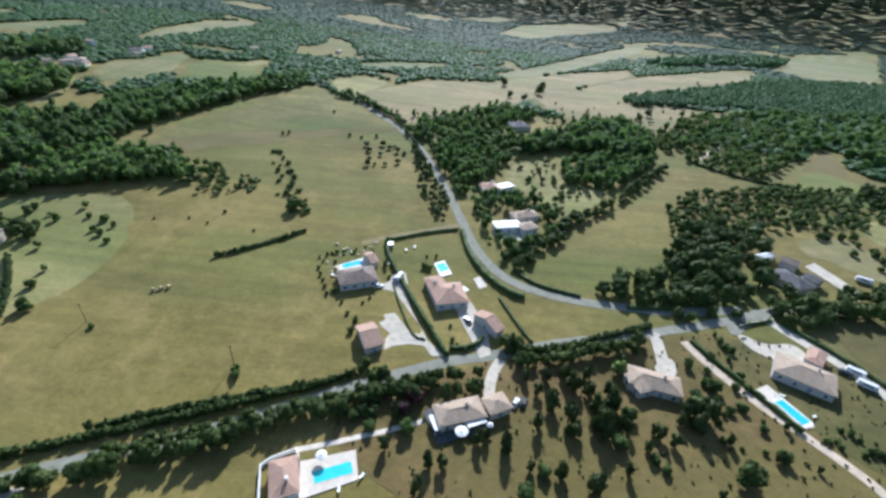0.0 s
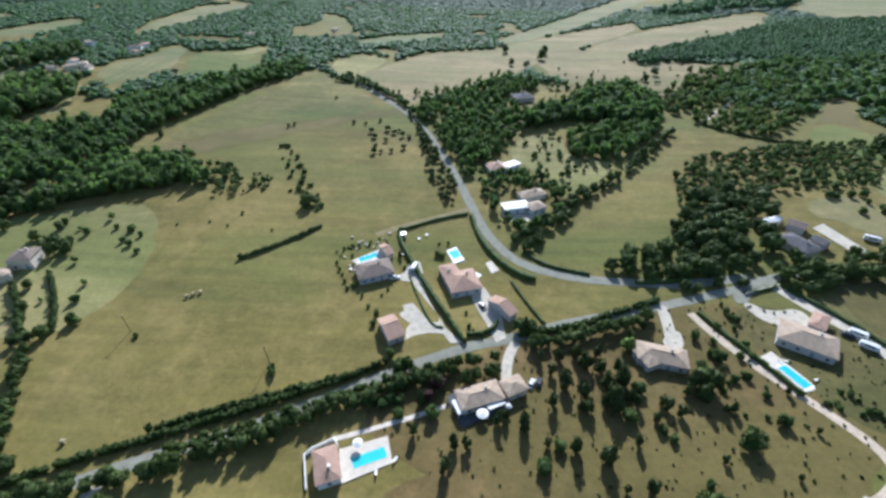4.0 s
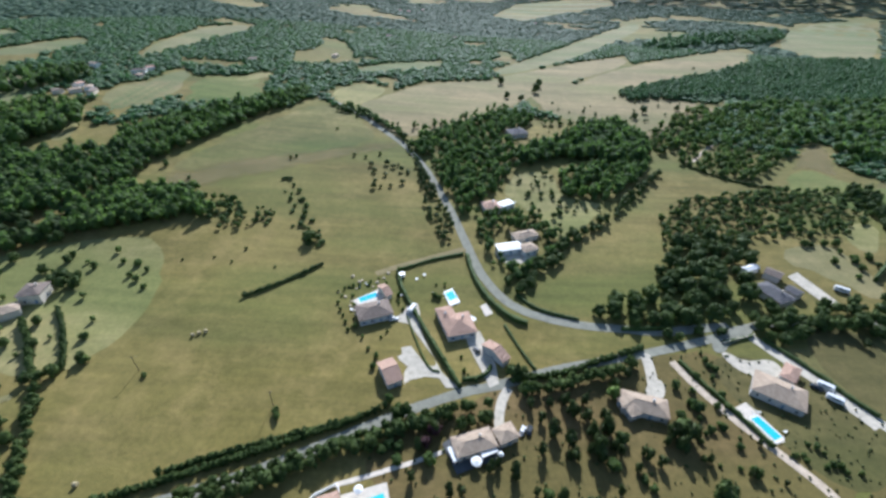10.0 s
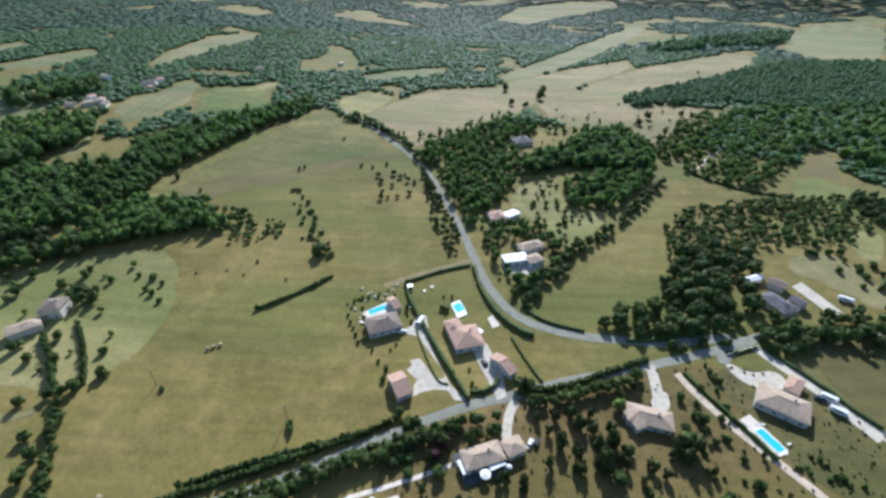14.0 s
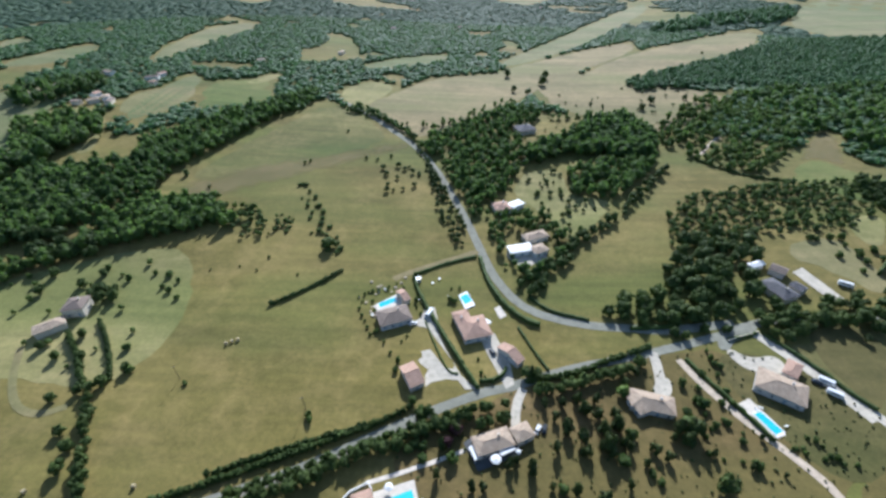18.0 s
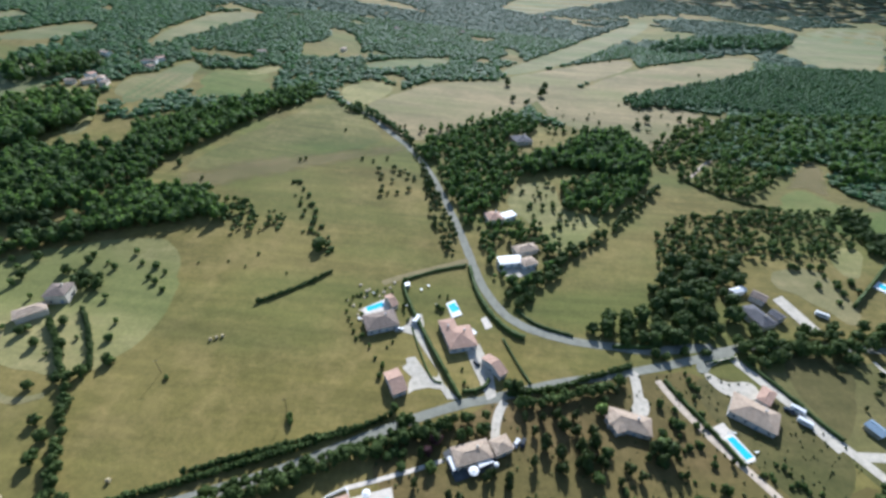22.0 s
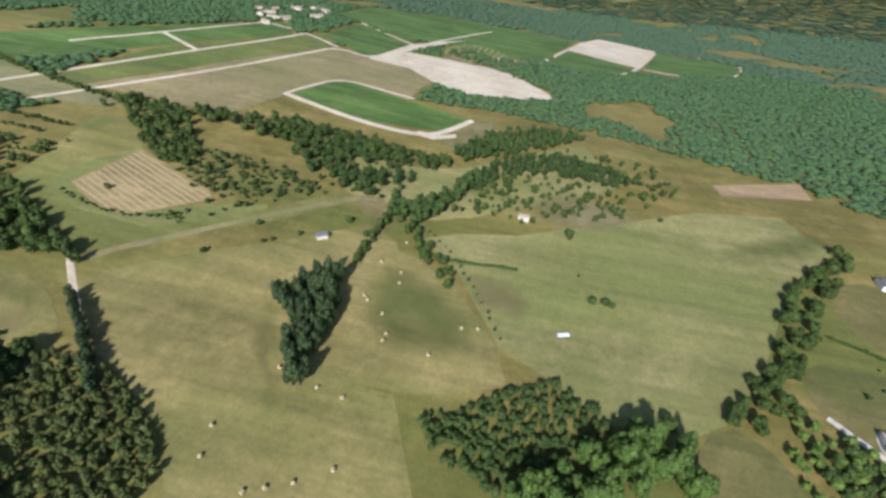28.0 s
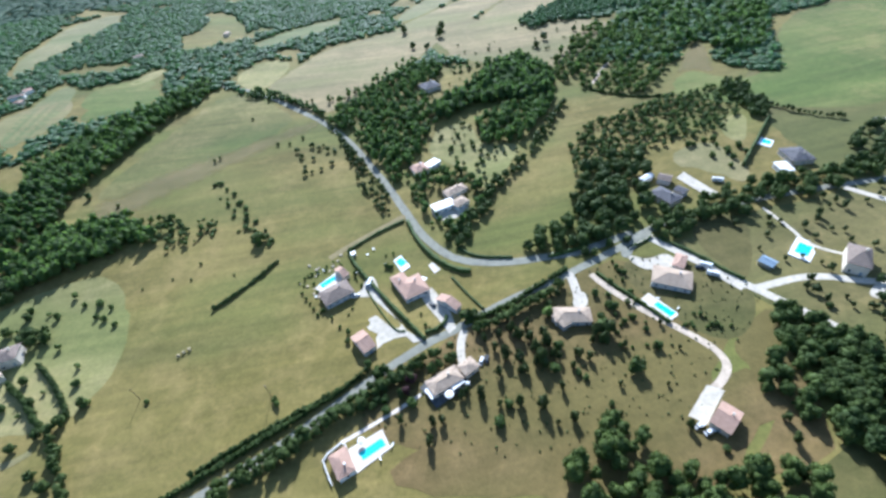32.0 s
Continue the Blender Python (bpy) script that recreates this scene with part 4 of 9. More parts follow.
field("field_north_meadow", [(216.2, 297.6), (323.0, 269.8), (411.1, 387.3), (526.1, 399.8), (531.8, 295.3), (352.1, 198.5), (282.3, 229.4)], GRASS_GREEN, 0.09, "green meadow on the hill")
field("field_north_tan", [(113.6, 586.0), (172.8, 547.0), (236.7, 501.6), (275.0, 478.3), (230.1, 403.2), (141.7, 426.7), (76.7, 473.8)], GRASS_TAN, 0.12, "tan hill field")

field("lawn_copse_top", [(27.4, 338.7), (41.1, 358.3), (55.5, 355.1), (38.9, 333.5), (34.3, 306.3), (24.8, 310.1)], GRASS_TAN, 0.12, "pale bare ground in a wood", "lawn", 2)
field("field_sheds", [(188.0, 208.4), (218.9, 214.3), (218.2, 177.6), (205.7, 159.3), (198.5, 174.7), (189.1, 188.2), (180.1, 192.9)], GRASS_TAN, 0.12, "tan bare field beside sheds", "field", 2)
field("field_east_pale", [(232.7, 227.4), (247.0, 235.6), (259.9, 231.5), (235.9, 201.3), (227.8, 205.7)], GRASS_PALE, 0.12, "pale grass in scrub", "field", 2)

field("field_lane_triangle", [(498.6, 75.2), (500.9, 26.2), (462.0, -22.0), (440.8, -55.3), (418.7, -13.3), (390.5, 25.0), (375.9, 80.5), (385.2, 86.8), (407.6, 50.5)], GRASS_WORN, 0.13, "pale triangular field beyond a lane", fade=12.0)
field("garden_far_east", [(156.1, 143.8), (169.9, 147.7), (185.9, 133.9), (154.6, 94.9), (151.1, 105.3), (149.3, 124.2)], GRASS_DULL, 0.08, "brown rough grass beside a white track")
field("field_gully", [(124.7, -294.9), (80.0, -295.7), (37.7, -308.3), (-0.3, -348.6), (-54.6, -398.4), (-59.6, -370.4), (-90.8, -339.8), (-30.9, -290.9), (53.1, -230.3), (115.6, -256.3)], GRASS_PALE, 0.08, "pale dry ground among scrub")

field("lawn_copse_low", [(33.2, 269.8), (47.7, 301.1), (77.9, 305.2), (71.9, 263.4), (105.7, 259.2), (78.4, 224.9), (61.2, 208.6), (59.2, 235.1), (48.0, 246.3)], GRASS_PALE, 0.11, "pale lawn dotted with small trees", "lawn", 2)
field("garden_ridge", [(126.2, 125.3), (173.3, 139.9), (233.0, 137.3), (335.7, 132.2), (328.4, 94.1), (303.8, 58.0), (259.8, 27.7), (238.7, 1.9), (209.6, -27.1), (164.8, -38.7), (155.8, -25.5), (157.4, 20.7), (164.4, 58.4), (149.4, 88.3)], GRASS_DRY, 0.062, "brown garden grass along a ridge", "field", 2)
field("plot_west_a", [(-190.2, -113.1), (-219.6, -86.6), (-211.9, -79.1), (-195.2, -48.1), (-176.1, -55.5), (-154.6, -75.3), (-135.2, -90.3), (-135.9, -105.4), (-185.3, -115.7)], GRASS_DRY, 0.07, "dry yellow rough plot", "field", 1)
field("plot_west_b", [(-169.4, 4.2), (-157.3, 16.1), (-135.8, 33.6), (-93.6, -11.0), (-100.7, -34.2), (-111.6, -51.1), (-129.1, -28.7), (-149.4, -11.8)], GRASS_DRY, 0.07, "dry yellow mown plot", "field", 1)
field("plot_west_c", [(-130.4, 42.5), (-99.6, 57.2), (-90.7, 41.6), (-93.4, 16.5), (-86.0, -5.1), (-90.8, -9.7)], GRASS, 0.07, "olive rough plot before a villa", "field", 1)

field("field_bare_patch", [(21.6, -207.9), (-0.7, -207.8), (-21.5, -199.0), (-22.4, -178.9), (6.4, -175.7), (20.0, -196.2)], GRASS_WORN, 0.10, "bare tan patch in a hay field", "field", 6, fade=12)

# darker green patches with feathered edges
field("hollow_copse", [(111.8, -156.4), (99.9, -166.3), (78.1, -128.1), (66.0, -112.0), (65.0, -97.5), (71.7, -97.8), (89.9, -124.5)], GRASS_DEEP, 0.135, "darker green patch in dry grass", ragged=5, fade=16)
field("hollow_hay", [(67.2, -171.5), (57.3, -202.8), (41.1, -201.5), (19.5, -187.2), (-7.7, -153.6), (15.1, -142.5), (36.9, -140.5), (52.4, -148.0)], GRASS_DEEP, 0.135, "darker green patch in dry grass", ragged=5, fade=16)
field("hollow_track", [(197.5, -154.4), (163.4, -182.8), (129.5, -208.7), (101.2, -237.7), (94.2, -225.5), (129.0, -195.9), (164.2, -170.8), (185.6, -148.4)], GRASS_DEEP, 0.135, "darker green patch in dry grass", ragged=5, fade=16)
field("hollow_far", [(-122.5, -271.2), (-159.0, -294.4), (-203.2, -321.1), (-206.3, -290.2), (-176.2, -270.5), (-136.8, -264.4)], GRASS_DEEP, 0.135, "darker green patch in dry grass", ragged=5, fade=16)
field("hollow_meadow", [(293.5, 17.3), (301.8, -23.6), (285.4, -66.4), (276.4, -80.9), (266.6, -63.0), (279.9, -27.3), (281.6, 12.0)], GRASS_DEEP, 0.135, "darker green patch in dry grass", ragged=5, fade=16)
field("hollow_gate", [(248.1, -115.5), (225.2, -129.7), (208.0, -140.1), (178.4, -116.9), (175.8, -99.5), (200.6, -120.0), (221.9, -112.9)], GRASS_DEEP, 0.135, "darker green patch in dry grass", ragged=5, fade=16)
field("hollow_poplars", [(80.9, -105.4), (97.1, -133.4), (105.8, -151.7), (88.2, -139.1), (74.9, -116.2), (66.1, -103.8), (61.2, -91.5), (69.8, -92.4)], GRASS_DEEP, 0.135, "darker green patch in dry grass", ragged=5, fade=16)
field("hollow_garden", [(-148.0, -55.8), (-153.7, -43.2), (-158.7, -27.0), (-141.2, -18.0), (-130.4, -36.7), (-125.3, -46.9), (-124.0, -63.1), (-132.3, -75.4)], GRASS_DEEP, 0.135, "darker green patch in dry grass", ragged=5, fade=16)
field("field_stony_rise", [(196.6, -89.2), (211.6, -110.6), (197.3, -128.0), (182.3, -120.8), (182.2, -98.1)], GRASS_WORN, 0.14, "bare stony rise in a meadow", ragged=4, fade=14)
field("field_funnel", [(99.9, -247.9), (75.4, -258.3), (62.4, -218.5), (77.1, -226.5)], GRASS_WORN, 0.14, "worn tan ground where tracks meet", ragged=2, fade=5)

for outline in ([(-704.8, -544.2), (-781.9, -509.5), (-638.2, -462.1)], [(-795.7, -474.7), (-935.9, -487.3), (-956.6, -435.0), (-843.7, -396.6)], [(-1094.5, -266.1), (-1196.0, -207.9), (-1086.0, -189.2), (-1010.1, -237.3)], [(-1047.2, -132.5), (-1153.8, -50.1), (-1025.4, -39.0), (-987.8, -106.6)], [(-657.6, -971.5), (-779.1, -828.0), (-590.2, -757.8)], [(-395.9, -319.5), (-524.4, -362.4), (-524.7, -350.5), (-387.2, -300.1)], [(-563.3, -286.1), (-598.0, -254.2), (-566.1, -244.1)], [(-1065.1, -373.6), (-1046.2, -326.5), (-950.5, -322.0)]):
    field("field_plain", outline, GRASS_FAR, 0.1, "pale field in a wooded plain", sharp=True)
field("field_tan_band", [(-203.3, 259.8), (-159.8, 293.8), (-102.5, 323.4), (-43.3, 355.9), (-35.3, 336.9), (-96.3, 297.5), (-147.0, 261.3), (-177.2, 235.6)], GRASS_WORN, 0.13, "straw coloured band across a meadow", ragged=4, fade=12)
field("field_hill_green", [(244.2, 299.5), (271.9, 315.6), (282.4, 294.6), (296.8, 274.8), (286.9, 265.5), (240.4, 279.1)], GRASS_GREEN, 0.125, "bright green field behind scrub")
field("slope_worn", [(303.7, 364.7), (320.5, 364.9), (293.2, 315.8), (286.1, 299.9), (271.9, 315.6), (252.7, 308.8)], GRASS_WORN, 0.13, "worn pale slope among scrub oaks", fade=5.0)

# rough open land where no wood grows
OPEN += [
    [(512.7, 418.7), (685.4, 143.5), (636.0, 116.2), (641.9, -102.2), (290.2, -95.6), (175.7, 141.8)],
    [(-234.7, 171.7), (-162.9, 198.9), (-82.4, 207.3), (6.0, 197.8), (25.4, 154.1), (64.2, 144.1), (94.2, 131.2), (180.4, 131.7), (131.5, 71.2), (-141.2, 63.4)],
    [(-216.6, 251.0), (-137.1, 434.8), (-53.6, 352.3), (6.0, 197.8), (-82.4, 207.3)],
    [(-124.0, -81.1), (-185.3, -115.7), (-220.7, -84.4), (-211.1, -5.8), (-235.1, 25.3), (-235.9, 54.6), (-210.1, 106.2), (-157.6, 113.7), (-53.3, 275.9), (0.6, 159.5)],
]
OPEN += [
    [(44.7, -222.7), (-131.0, -324.0), (-210.9, -305.2), (-128.2, -158.7), (-41.7, -144.9), (-10.6, -98.4), (72.3, -133.8), (81.3, -188.3)],
    [(83.5, -56.6), (197.8, -150.1), (85.8, -260.2), (41.9, -244.5), (-126.5, -373.3), (-98.7, -173.1)],
    [(-230.8, -303.3), (-283.8, -272.2), (-307.3, -106.0), (-254.5, -6.0), (-244.6, 32.6), (-185.5, 38.5), (-53.6, -79.6), (-123.5, -167.9)],
    [(142.0, 318.3), (209.3, 289.5), (168.5, 253.5), (135.6, 236.1), (104.3, 179.6), (64.9, 146.9), (38.2, 160.9)],
    [(148.0, 184.3), (277.9, 225.8), (341.0, 191.5), (396.1, 49.1), (192.9, -95.4), (163.2, -39.0), (141.1, 13.7), (63.9, 80.7), (42.4, 112.6)],
]




# ---------------------------------------------------------------- tracks and paths further off
ribbon("track_vines", [(204.6, -366.7), (132.4, -347.9), (78.2, -346.6), (61.3, -365.1), (45.0, -399.4)], 6.0, CHALK, 0.16, "white chalk track round a vineyard", "track")
ribbon("track_vines_top", [(417.5, -264.3), (370.6, -333.2), (332.0, -408.0), (293.2, -497.4), (279.3, -557.8)], 5.0, CHALK, 0.16, "white track between vineyards", "track")
ribbon("track_vines_fork", [(341.7, -571.4), (279.3, -557.8), (226.0, -526.2)], 4.5, CHALK, 0.17, "white track down between vineyards", "track")
ribbon("track_vines_cross", [(389.7, -453.6), (357.6, -436.6), (327.6, -421.1)], 4.5, CHALK, 0.17, "white track across a vineyard", "track")
ribbon("track_vines_upper", [(435.2, -384.5), (391.2, -450.3), (342.9, -566.9)], 5.0, CHALK, 0.17, "white track behind vineyards", "track")
ribbon("track_vines_right", [(264.8, -690.2), (209.0, -649.1), (156.0, -614.3)], 4.5, CHALK, 0.17, "white track along a vineyard", "track")
ribbon("track_vines_edge", [(206.0, -365.3), (197.3, -390.4), (180.5, -428.0), (140.7, -424.7), (104.5, -419.7)], 3.0, CHALK, 0.15, "pale verge round a vineyard", "track")
ribbon("track_vines_mid", [(360.5, -267.7), (332.3, -302.9), (278.4, -384.2), (239.2, -482.4), (226.0, -526.2), (176.8, -507.7), (156.0, -614.3), (88.4, -883.9)], 4.5, CHALK, 0.16, "white track above a fallow field", "track")
ribbon("track_vines_far", [(-4.7, -677.7), (-42.9, -833.7), (-78.8, -982.0)], 6.0, CHALK, 0.16, "white track between vineyards", "track")
ribbon("track_vines_loop", [(52.0, -647.7), (-12.5, -681.8), (-87.0, -683.9), (-119.4, -698.3), (-153.5, -770.6), (-219.7, -993.3)], 6.0, CHALK, 0.16, "white track round vineyard blocks", "track")
ribbon("track_vines_point", [(-219.7, -993.3), (-301.3, -989.6), (-359.4, -926.0), (-300.9, -790.6), (-222.5, -749.5), (-162.2, -772.7)], 6.0, CHALK, 0.16, "white track round a vineyard block", "track")
ribbon("track_hay", [(199.8, -148.7), (181.1, -168.3), (137.3, -208.3), (95.3, -246.9), (80.6, -249.2)], 5.0, GRASS_TAN, 0.16, "pale worn farm track", "track")
ribbon("track_hay_south", [(160.0, -114.0), (185.5, -135.6), (201.9, -150.3)], 3.0, DIRT, 0.15, "pale farm track to a gate", "track")
ribbon("track_meadow_edge", [(124.7, -40.4), (92.8, -57.0), (60.0, -78.8)], 3.5, GRASS_TAN, 0.15, "straw coloured field margin", "track")
ribbon("track_hedge_gap", [(-38.7, 176.7), (-27.6, 183.9), (-9.7, 192.9), (7.7, 202.1)], 4.0, GRASS_TAN, 0.15, "straw coloured farm track", "track")
ribbon("track_farm_arc", [(-198.6, 123.5), (-189.7, 107.6), (-178.9, 95.3), (-167.1, 91.9), (-158.3, 96.5)], 3.0, GRASS_TAN, 0.15, "straw coloured track round a farm garden", "track")
ribbon("track_east_hill", [(319.2, 193.7), (346.6, 179.8), (367.1, 140.8)], 3.5, GRAVEL, 0.15, "pale hill track", "track")
ribbon("track_east_pine", [(185.4, 325.1), (221.7, 359.4), (253.0, 392.5)], 4.0, GRASS_TAN, 0.15, "pale firebreak track", "track")
ribbon("path_garden", [(-35.9, 70.2), (-24.7, 73.8), (-18.9, 76.0), (-11.4, 78.5), (-2.1, 82.4)], 1.6, PAVING, 0.14, "pale stepping path across a garden", "path")
ribbon("path_pool_east", [(197.1, 139.9), (196.9, 117.7), (194.7, 112.0), (197.6, 103.7), (202.9, 97.8)], 1.8, GRAVEL, 0.15, "pale path to a pool", "path")
ribbon("track_villa_north", [(136.9, 131.6), (143.1, 116.8), (145.2, 105.1), (149.6, 93.5)], 4.0, GRAVEL, 0.14, "white track between hedges", "track")
ribbon("drive_west_a", [(-175.0, 9.8), (-163.5, -3.9), (-155.3, -13.1)], 5.0, GRAVEL, 0.15, "pale drive to a large villa", "drive")
ribbon("drive_west_b", [(-209.5, -17.7), (-197.1, -30.2), (-186.6, -38.7)], 4.0, GRAVEL, 0.15, "pale drive between gardens", "drive")
ribbon("drive_west_c", [(-218.2, -40.5), (-211.3, -55.1), (-202.2, -67.1)], 4.0, GRAVEL, 0.15, "pale drive to a villa", "drive")
ribbon("lane_west_end", [(-230.9, -57.6), (-238.6, -83.3), (-240.1, -113.7), (-235.0, -140.5)], 4.5, ASPHALT, 0.12, "narrow asphalt lane past a wood")
ribbon("track_hamlet_yard", [(-191.2, -155.2), (-182.4, -132.9), (-182.9, -121.1), (-248.6, -192.3), (-269.0, -170.0), (-295.9, -145.4), (-321.0, -121.5), (-313.3, -111.7)], 4.0, GRAVEL, 0.16, "white track through a hamlet", "track")
sheet("court_hamlet", [(-161.5, -162.1), (-166.9, -157.5), (-169.6, -143.8), (-170.0, -133.2), (-158.2, -144.9), (-157.0, -154.6)], GRAVEL, 0.17, "white gravel yard", "court", step=2)
sheet("court_hamlet_b", [(-188.0, -147.3), (-193.6, -146.1), (-190.9, -134.4), (-182.7, -129.0), (-182.6, -134.8)], GRAVEL, 0.17, "white gravel yard", "court", step=2)
sheet("court_village", [(-253.2, -202.4), (-274.5, -194.9), (-276.1, -171.0), (-266.2, -172.5), (-248.6, -192.3)], GRAVEL, 0.17, "white gravel yard", "court", step=2)
sheet("court_west_villa", [(-140.3, -27.9), (-150.2, -21.9), (-150.5, -17.2), (-148.7, -12.7), (-159.0, -8.3), (-164.1, -4.9), (-168.7, 3.4), (-171.7, 10.7), (-167.6, 10.5), (-161.1, 1.5), (-154.8, -0.2), (-151.3, -7.4), (-147.3, -12.2), (-144.6, -16.4), (-142.4, -23.2)], GRAVEL, 0.17, "white gravel court between villa wings", "court", sharp=True)
sheet("court_west_brown", [(-167.8, -29.0), (-175.4, -20.0), (-178.9, -13.2), (-171.3, -18.5), (-165.9, -27.0)], GRAVEL, 0.17, "pale terrace below a villa", "court", sharp=True)
sheet("court_west_upper", [(-208.0, -36.3), (-206.0, -29.4), (-202.0, -23.0), (-203.5, -17.3), (-196.7, -20.0), (-193.8, -29.0)], GRAVEL, 0.17, "pale forecourt beside a villa", "court", sharp=True)
field("lawn_west", [(-129.3, -73.4), (-144.8, -59.6), (-159.2, -44.9), (-143.9, -30.7), (-131.1, -37.5), (-122.1, -49.8), (-118.5, -63.6)], GRASS_LAWN, 0.145, "watered green lawn behind a pool", "lawn", 1, sharp=True)
field("lawn_west_upper", [(-138.2, -80.7), (-157.8, -67.3), (-166.7, -54.7), (-158.7, -49.2), (-143.9, -61.9), (-129.6, -75.4)], GRASS_LAWN, 0.146, "green garden plot", "lawn", 1, sharp=True)
sheet("court_works", [(252.7, 109.2), (263.6, 97.9), (264.0, 81.9), (239.2, 78.2), (232.9, 84.5), (245.3, 94.5)], GRAVEL, 0.17, "white building site ground", "court", step=2)
sheet("court_shed", [(174.0, 181.5), (181.3, 185.3), (185.8, 159.1), (179.4, 154.4)], GRAVEL, 0.17, "pale grey concrete yard", "court", sharp=True)
sheet("court_dark_house", [(216.7, 82.8), (222.5, 70.9), (208.9, 65.4), (190.3, 71.2), (193.5, 76.9)], GRAVEL, 0.17, "pale gravel forecourt", "court", step=2)
sheet("court_villa_q", [(-89.5, 24.1), (-93.1, 29.3), (-92.0, 34.8), (-86.1, 33.0), (-83.5, 30.1)], GRAVEL, 0.17, "pale gravel forecourt", "court", step=2)
sheet("court_house_e", [(77.5, 113.4), (84.1, 114.9), (80.9, 104.4), (72.9, 105.5)], GRAVEL, 0.17, "pale gravel forecourt", "court", step=2)
sheet("patio_house_b", [(13.9, 155.6), (16.7, 157.6), (19.7, 150.8), (16.1, 148.5)], PAVING, 0.17, "small pale patio", "court", sharp=True)
sheet("court_wood_villa", [(21.9, 198.6), (31.2, 212.7), (47.4, 199.7), (46.7, 195.6), (31.7, 186.5)], GRAVEL, 0.17, "pale terrace among trees", "court", step=2)
sheet("stony_ground", [(-4.9, -292.4), (-30.5, -308.0), (-64.9, -310.2), (-91.4, -290.5), (-68.8, -268.7), (-44.6, -257.7), (-16.0, -258.2)], STONY, 0.12, "bare pale stony ground with tufts", "field", 9, fade=16)



# ---------------------------------------------------------------- houses
def box(bm, x0, x1, y0, y1, z0, z1):
    v = [bm.verts.new((x, y, z)) for z in (z0, z1) for x, y in ((x0, y0), (x1, y0), (x1, y1), (x0, y1))]
    for f in ((3, 2, 1, 0), (4, 5, 6, 7), (0, 1, 5, 4), (1, 2, 6, 5), (2, 3, 7, 6), (3, 0, 4, 7)):
        bm.faces.new([v[i] for i in f])
    return v


def roof_mesh(L, W, eave, pitch, hip):
    """A tiled roof with thick eaves; hipped or gabled, ridge along x."""
    over, thick = 0.45, 0.18
    a, b = L / 2 + over, W / 2 + over
    rise = b * pitch
    r = max(0.15, a - b) if hip else a
    bm = bmesh.new()
    lay = []
    for dz in (0, thick):
        lay.append([bm.verts.new(p) for p in ((-a, -b, eave - 0.1 + dz), (a, -b, eave - 0.1 + dz), (a, b, eave - 0.1 + dz), (-a, b, eave - 0.1 + dz), (-r, 0, eave - 0.1 + rise + dz), (r, 0, eave - 0.1 + rise + dz))])
    for k, lyr in enumerate(lay):
        for f in ((0, 1, 5, 4), (2, 3, 4, 5), (1, 2, 5), (3, 0, 4)):
            if len(f) == 3 and not hip:
                continue
            bm.faces.new([lyr[i] for i in (f if k else f[::-1])])
    rim = (0, 1, 2, 3) if hip else (0, 1, 5, 2, 3, 4)
    for i, j in zip(rim, rim[1:] + rim[:1]):
        bm.faces.new([lay[0][i], lay[0][j], lay[1][j], lay[1][i]])
    return bm, rise


def window(parent, x, y, z, turn, w=1.1, h=1.2, shutters=None):
    """A framed window standing a little proud of its wall."""
    m = Matrix.Translation((x, y, z)) @ Matrix.Rotation(turn, 4, "Z")
    bm = bmesh.new()
    for b in ((-w / 2, w / 2, -0.06, 0.03, -h / 2 - 0.08, -h / 2), (-w / 2, w / 2, -0.06, 0.03, h / 2, h / 2 + 0.08), (-w / 2 - 0.08, -w / 2, -0.06, 0.03, -h / 2 - 0.08, h / 2 + 0.08), (w / 2, w / 2 + 0.08, -0.06, 0.03, -h / 2 - 0.08, h / 2 + 0.08)):
        box(bm, *b)
    bm.transform(m)
    frame_ob = part("window", bm, WHITE, parent, "white framed window")
    bm = bmesh.new()
    box(bm, -w / 2, w / 2, -0.03, 0.02, -h / 2, h / 2)
    bm.transform(m)
    part("pane", bm, GLASS, frame_ob)
    if shutters:
        for s in (-1, 1):
            bm = bmesh.new()
            box(bm, s * (w / 2 + 0.3) - 0.24, s * (w / 2 + 0.3) + 0.24, -0.09, -0.01, -h / 2, h / 2)
            bm.transform(m)
            part("shutter", bm, shutters, frame_ob)


